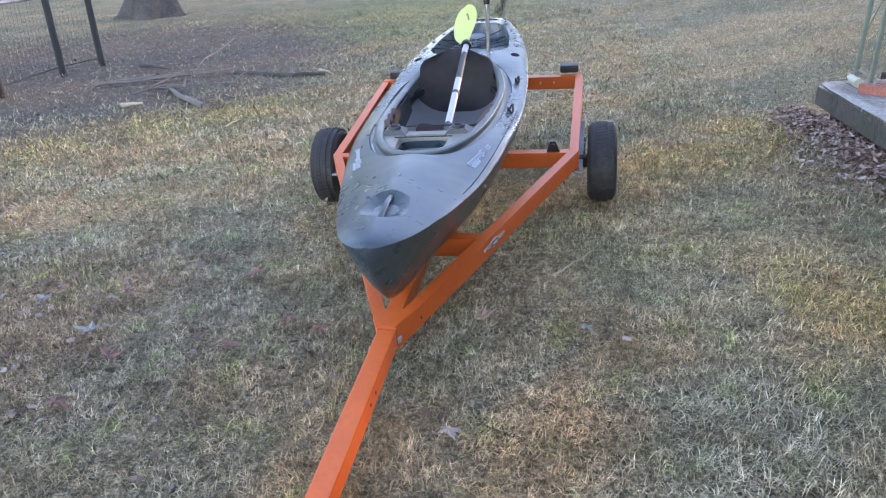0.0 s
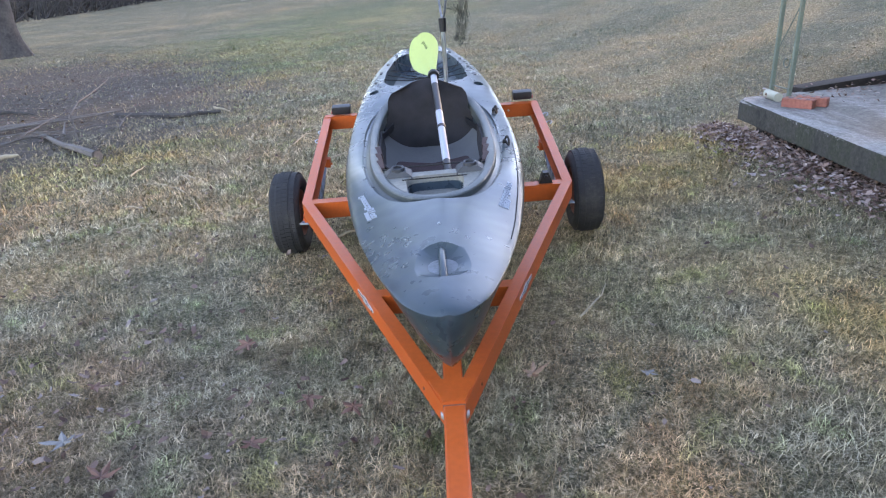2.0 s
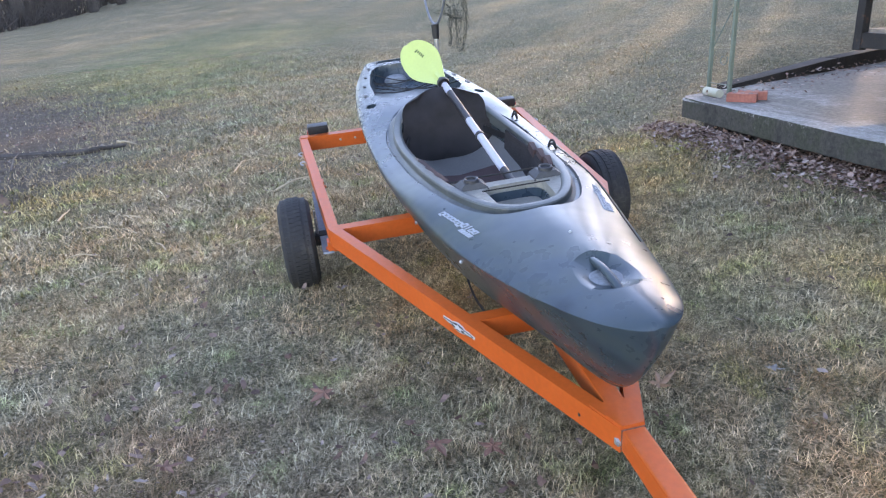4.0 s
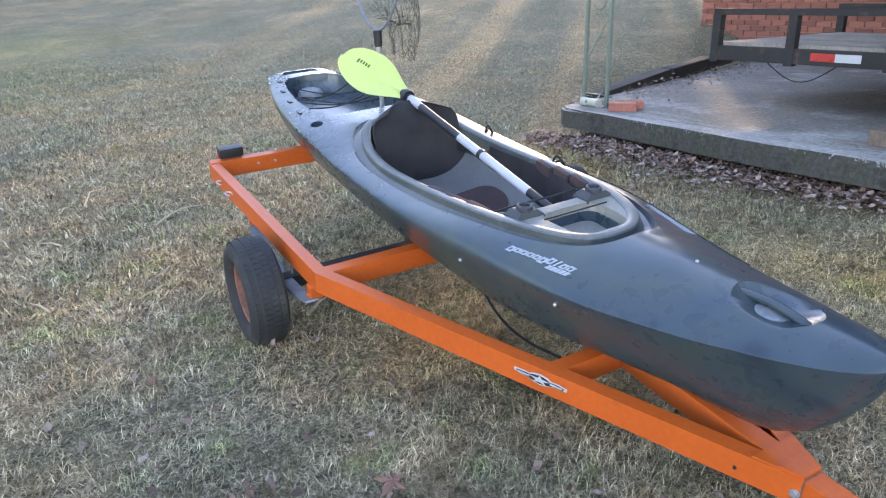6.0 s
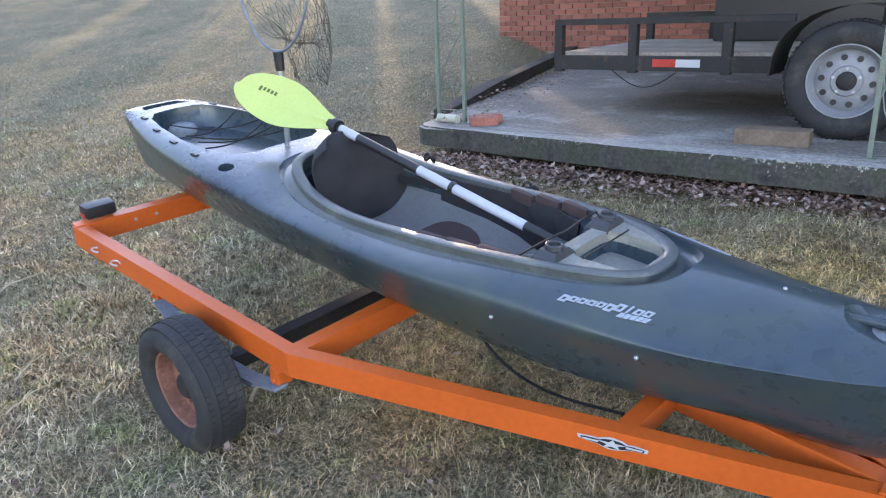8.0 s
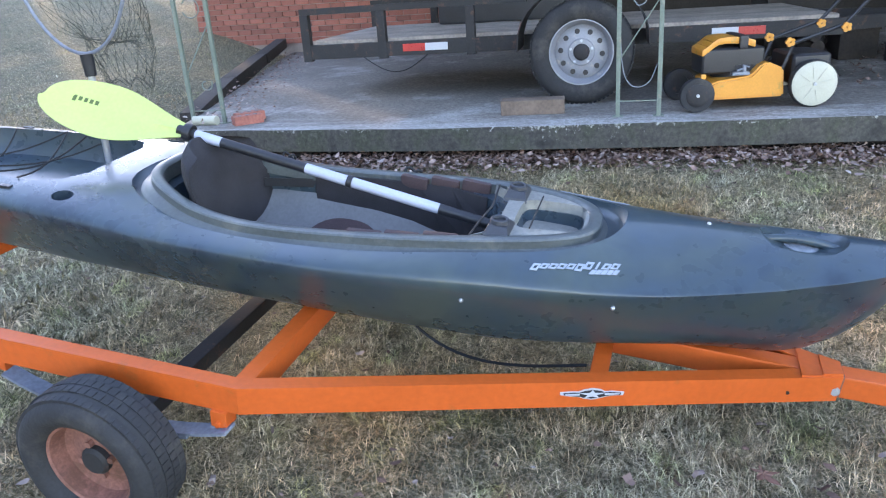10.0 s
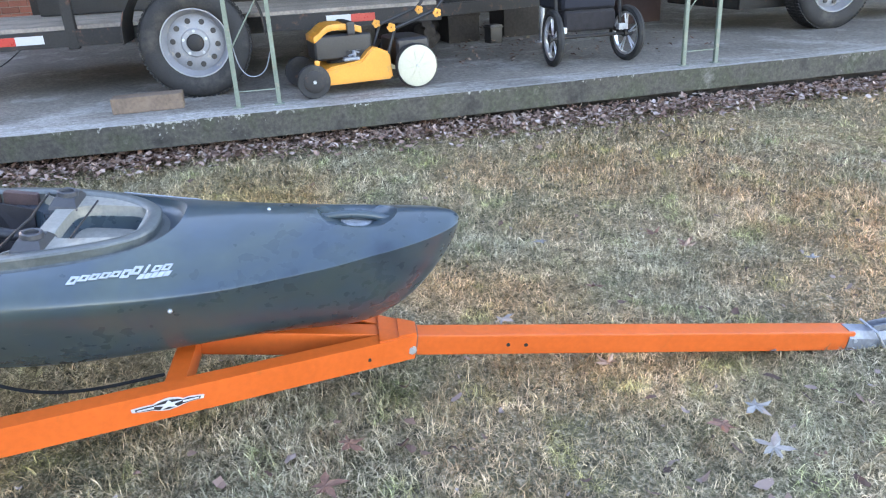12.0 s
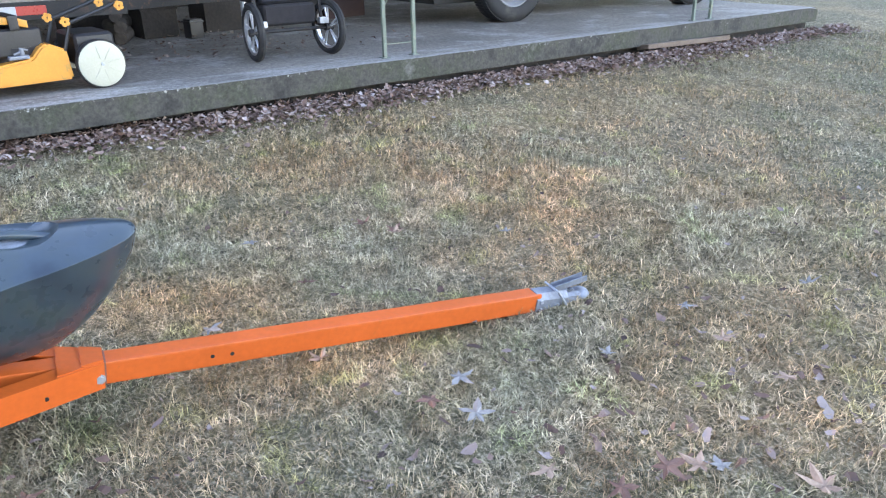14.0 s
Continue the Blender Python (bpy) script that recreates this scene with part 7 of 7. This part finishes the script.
def make_sun_blockers():
    """Unseen evergreens added on the sun's side to block it: the low sun reaches the yard between them."""
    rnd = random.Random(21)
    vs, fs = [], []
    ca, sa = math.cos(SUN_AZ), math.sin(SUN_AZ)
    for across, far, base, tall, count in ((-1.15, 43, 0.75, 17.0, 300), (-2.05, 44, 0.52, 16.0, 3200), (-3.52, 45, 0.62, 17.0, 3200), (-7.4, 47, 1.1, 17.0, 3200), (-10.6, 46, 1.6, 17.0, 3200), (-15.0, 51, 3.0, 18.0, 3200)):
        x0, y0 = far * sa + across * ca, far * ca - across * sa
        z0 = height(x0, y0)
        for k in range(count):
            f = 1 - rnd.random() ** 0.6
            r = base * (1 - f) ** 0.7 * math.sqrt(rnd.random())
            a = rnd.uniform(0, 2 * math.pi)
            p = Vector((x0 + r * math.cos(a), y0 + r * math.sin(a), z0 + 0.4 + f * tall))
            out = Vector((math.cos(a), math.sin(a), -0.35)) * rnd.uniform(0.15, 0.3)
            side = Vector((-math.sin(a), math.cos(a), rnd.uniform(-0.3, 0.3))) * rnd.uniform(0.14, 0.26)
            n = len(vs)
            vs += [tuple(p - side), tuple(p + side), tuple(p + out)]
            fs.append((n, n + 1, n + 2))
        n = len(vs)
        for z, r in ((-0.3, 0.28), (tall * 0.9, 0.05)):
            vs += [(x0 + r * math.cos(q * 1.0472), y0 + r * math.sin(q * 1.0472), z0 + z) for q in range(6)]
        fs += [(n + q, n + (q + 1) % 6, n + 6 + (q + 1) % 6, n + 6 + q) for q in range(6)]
    me = bpy.data.meshes.new("sun_blocking_evergreens")
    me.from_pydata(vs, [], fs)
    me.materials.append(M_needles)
    tagged(new("sun_blocking_evergreens", me), "dense dark evergreens, unseen, added to block the low sun", "woods", kind="stuff")


make_sun_blockers()
make_house()


# ---- dead leaves ----
def leaf_mesh(bm, m, r, rnd, lobes=5):
    """A curled leaf with pointed lobes, the foremost longest, and a stalk."""
    mid = bm.verts.new(m @ Vector((0, 0, 0.05 * r)))
    curl = rnd.uniform(-0.3, 0.5)
    ring = []
    n = lobes * 4
    for i in range(n):
        a = 2 * math.pi * (i + 0.5 * (i % 2) * rnd.uniform(-0.5, 0.5)) / n
        f = (1.0, 0.58, 0.3, 0.55)[i % 4] * (0.82 + 0.25 * math.cos(a)) * rnd.uniform(0.88, 1.14)
        x, y = r * f * math.cos(a), r * f * math.sin(a)
        z = curl * (x * x + y * y) / r + rnd.uniform(-0.06, 0.12) * r
        ring.append(bm.verts.new(m @ Vector((x, y, z))))
    for i in range(n):
        bm.faces.new((mid, ring[i], ring[(i + 1) % n]))
    stalk = [bm.verts.new(m @ Vector((-0.2 * r, 0.02 * r * k, 0))) for k in (-1, 1)] + [bm.verts.new(m @ Vector((-1.2 * r, 0.15 * r, 0.1 * r)))]
    bm.faces.new(stalk)


def scatter(name, label, count, place, size, seed, mat=M_leaves):
    rnd = random.Random(seed)
    vs, fs = [], []
    for _ in range(count):
        x, y, z = place(rnd)
        r = rnd.uniform(*size)
        m = pose(x, y, z, rnd.uniform(-24, 24), rnd.uniform(-24, 24), rnd.uniform(0, 360))
        base = len(vs)
        curl = rnd.uniform(-1.0, 1.1)
        slim = rnd.uniform(0.35, 0.75)
        n = 7
        vs.append(m @ Vector((0, 0, 0)))
        for i in range(n):
            a = 2 * math.pi * i / n
            q = r * (0.38 + 0.62 * rnd.random())
            px, py = q * math.cos(a), q * slim * math.sin(a)
            vs.append(m @ Vector((px, py, curl * (px * px + py * py) / r)))
        fs += [(base, base + 1 + i, base + 1 + (i + 1) % n) for i in range(n)]
    me = bpy.data.meshes.new(name)
    me.from_pydata([tuple(v) for v in vs], [], fs)
    me.materials.append(mat)
    tagged(new(name, me), label, "leaves", kind="stuff")


def by_slab(rnd):
    y = rnd.uniform(-5.4, 6.0)
    x = 2.4 - abs(rnd.gauss(0, 0.15 + 0.04 * math.sin(y * 1.7)))
    return x, y, height(x, y) + rnd.uniform(0.005, 0.05) * soft_step(1.6, 2.4, x) + 0.015


def by_tree(rnd):
    while True:
        x, y = rnd.gauss(-4.9, 2.0), rnd.gauss(9.8, 2.6)
        if y > 5.5:
            return x, y, height(x, y) + 0.02


def on_lawn(rnd):
    while True:
        x, y = rnd.uniform(-6, 2.2), rnd.uniform(-1, 12)
        return x, y, height(x, y) + rnd.uniform(0.015, 0.045)


def by_bank(rnd):
    f = rnd.random()
    x = 2.5 + 5.5 * f
    return x, 5.55 + 0.3 * (x - 2.4) + rnd.gauss(-0.02, 0.16), SLAB + rnd.uniform(0.003, 0.06)


def on_slab(rnd):
    x, y = rnd.uniform(3.2, 6.5), rnd.gauss(0.9, 0.8)
    return x, y, SLAB + rnd.uniform(0.008, 0.03)


def in_thin_grass(rnd):
    if rnd.random() < 0.75:
        x, y = rnd.gauss(-1.55, 0.55), rnd.gauss(2.75, 0.65)
    else:
        x, y = rnd.gauss(-0.95, 0.28), rnd.gauss(1.05, 0.4)
    return x, y, height(x, y) + rnd.uniform(0.012, 0.032)


scatter("leaf_litter", "broken dead leaves trodden into thin grass", 620, in_thin_grass, (0.01, 0.032), 8, M_oldleaves)
scatter("leaf_litter", "brown dead leaves drifted along the slab", 15000, by_slab, (0.008, 0.036), 1)
scatter("leaf_litter", "dead leaves on the bare earth under the tree", 3600, by_tree, (0.012, 0.034), 2, M_oldleaves)
scatter("leaf_litter", "scattered dead leaves lying in the lawn", 2600, on_lawn, (0.008, 0.026), 3, M_oldleaves)
scatter("leaf_litter", "leaves and crumbs of bark along the timber edging", 700, by_bank, (0.01, 0.03), 4)
scatter("leaf_litter", "dead leaves blown onto the slab", 620, on_slab, (0.012, 0.036), 6, M_oldleaves)

M_paleleaf = material("pale_leaf", (0.2, 0.187, 0.172), 0.8, spread=0.25, scale=30, bump=0.2)
M_brownleaf = material("brown_leaf", (0.15, 0.074, 0.05), 0.75, spread=0.3, scale=30, bump=0.2)
M_tanleaf = material("tan_leaf", (0.29, 0.19, 0.13), 0.75, spread=0.3, scale=30, bump=0.2)
rl = random.Random(12)
PALE, BROWN, TAN = (M_paleleaf, "pale grey"), (M_brownleaf, "dark red-brown"), (M_tanleaf, "tan")
for x, y, r, (mat, col) in ((-0.51, 1.53, 0.05, PALE), (-0.67, 1.59, 0.06, PALE), (-0.56, 1.66, 0.055, BROWN), (-1.07, 1.33, 0.06, BROWN), (-0.93, 1.57, 0.045, TAN), (-0.78, 0.74, 0.05, TAN), (-1.01, 0.76, 0.045, TAN),
                            (-0.71, 0.18, 0.05, PALE), (-0.64, 1.09, 0.035, PALE), (0.62, 1.23, 0.05, BROWN), (0.49, 1.15, 0.05, BROWN), (-1.11, 1.26, 0.05, TAN), (-1.31, 1.08, 0.06, TAN), (-1.06, 1.47, 0.05, BROWN),
                            (-1.14, 1.22, 0.045, PALE), (-0.58, 0.67, 0.035, PALE), (-1.26, 2.86, 0.05, BROWN), (-0.55, 2.66, 0.055, BROWN), (-1.25, 2.56, 0.06, PALE), (-0.7, 2.46, 0.05, BROWN), (-1.09, 2.38, 0.055, BROWN),
                            (-1.58, 2.8, 0.05, PALE), (-1.13, 2.13, 0.05, BROWN), (0.09, 2.04, 0.05, PALE), (-0.23, 1.82, 0.045, TAN), (0.24, 0.78, 0.035, PALE), (0.66, 1.70, 0.04, PALE), (0.47, 1.17, 0.045, TAN),
                            (0.16, 2.67, 0.05, TAN), (0.52, 2.61, 0.035, PALE), (-0.79, 3.06, 0.055, BROWN), (-0.41, 2.59, 0.05, BROWN), (0.24, 1.65, 0.045, BROWN)):
    bm = bmesh.new()
    leaf_mesh(bm, Matrix(), r * 1.05, rl)
    ob = part("dead_leaf", bm, mat)
    ob.matrix_world = pose(x, y, height(x, y) + 0.046, rl.uniform(-12, 12), rl.uniform(-12, 12), rl.uniform(0, 360))
    tagged(ob, col + " curled dead leaf lying on the grass", "leaf", "dead leaves")


# ---- grass blades ----
def heights(x, y):
    """height() for many places on the open lawn at once."""
    def step(a, b, v):
        v = np.clip((v - a) / (b - a), 0, 1)
        return v * v * (3 - 2 * v)
    z = -0.01 + 0.034 * np.clip(x, -12, 12)
    z -= 0.05 * step(2.9, 0.9, y) * step(1.6, 0.4, x)
    z += 0.05 * step(1.2, 2.6, x) * step(6.2, 5.2, y)
    z += 0.075 * np.maximum(0, np.minimum(x, 10) - 2.6) * step(5.6, 7.2, y - 0.3 * (x - 2.35))
    z += 0.085 * np.maximum(0, np.hypot(x, y) - 13.0) * (0.35 + 0.65 * step(-10, 6, x))
    return z


def blades(name, label, x0, x1, y0, y1, density, width, length, seed):
    rs = np.random.RandomState(seed)
    n = int((x1 - x0) * (y1 - y0) * density)
    x, y = rs.uniform(x0, x1, n), rs.uniform(y0, y1, n)
    d = np.hypot(x + 0.3, (y - 2.4) / 1.15)
    p = np.clip(1.25 - d / 3.2, 0.0, 1.0) ** 1.3
    p = np.maximum(p, np.clip(0.2 - d / 80, 0.03, 1.0))
    clump = np.sin(x * 9.1 + 2 * np.sin(y * 6.3)) * np.sin(y * 8.3 + 2 * np.sin(x * 7.7)) + 0.6 * np.sin(x * 23 + y * 17) * np.sin(y * 27 - x * 9)
    keep = rs.rand(n) < p * np.clip(0.72 + 0.3 * clump, 0.3, 1.0)
    keep &= ~((x > 2.27) & (y < 5.65 + 0.3 * (x - 2.3)))
    keep &= (rs.rand(n) < np.clip((np.hypot(x + 4.7, (y - 9.6) * 0.7) - 2.0) / 1.6, 0.06, 1.0))
    keep &= (rs.rand(n) < np.where(x > 2.12, 0.4, 1.0))
    x, y, p = x[keep], y[keep], p[keep]
    n = len(x)
    z = heights(x, y)
    ang = rs.uniform(0, 2 * np.pi, n)
    lean = rs.uniform(0.6, 2.05, n)
    big = np.minimum(1.7, 1 / np.sqrt(np.clip(p, 0.08, 1)))
    ln = rs.uniform(*length, n) * (0.6 + 0.4 * big)
    w = width * rs.uniform(0.6, 1.4, n) * big
    dx, dy = np.cos(ang), np.sin(ang)
    sx, sy = -dy, dx
    twist = rs.uniform(-1.0, 1.0, n)
    v = np.zeros((n, 5, 3))
    for k, (f, ww) in enumerate(((0.0, 1.0), (0.55, 0.85), (1.0, 0.0))):
        a = lean * (0.35 + 0.65 * f)
        h = ln * f * np.cos(a * 0.85)
        o = ln * f * np.sin(a)
        px, py, pz = x + dx * o + sx * twist * ln * f * f * 0.6, y + dy * o + sy * twist * ln * f * f * 0.6, z - 0.004 + np.maximum(h, 0.004 * f)
        if k < 2:
            v[:, 2 * k] = np.stack([px - sx * w * ww / 2, py - sy * w * ww / 2, pz], 1)
            v[:, 2 * k + 1] = np.stack([px + sx * w * ww / 2, py + sy * w * ww / 2, pz], 1)
        else:
            v[:, 4] = np.stack([px, py, pz], 1)
    base = np.arange(n)[:, None] * 5
    tri = (base + np.array([[0, 1, 3, 0, 3, 2, 2, 3, 4]])).reshape(-1)
    me = bpy.data.meshes.new(name)
    me.vertices.add(n * 5)
    me.vertices.foreach_set("co", v.reshape(-1).astype(np.float32))
    me.loops.add(len(tri))
    me.loops.foreach_set("vertex_index", tri.astype(np.int32))
    k = len(tri) // 3
    me.polygons.add(k)
    me.polygons.foreach_set("loop_start", (np.arange(k) * 3).astype(np.int32))
    me.update(calc_edges=True)
    me.materials.append(M_blades)
    tagged(new(name, me), label, "grass", kind="stuff")


blades("grass", "short dry winter grass, straw and green mixed", -9.0, 9.0, -6.0, 16.0, 29000, 0.0018, (0.02, 0.052), 1)
blades("grass", "coarser tufts of dry winter grass farther off", -6.5, 5.0, 4.6, 15.0, 9000, 0.0034, (0.03, 0.06), 2)
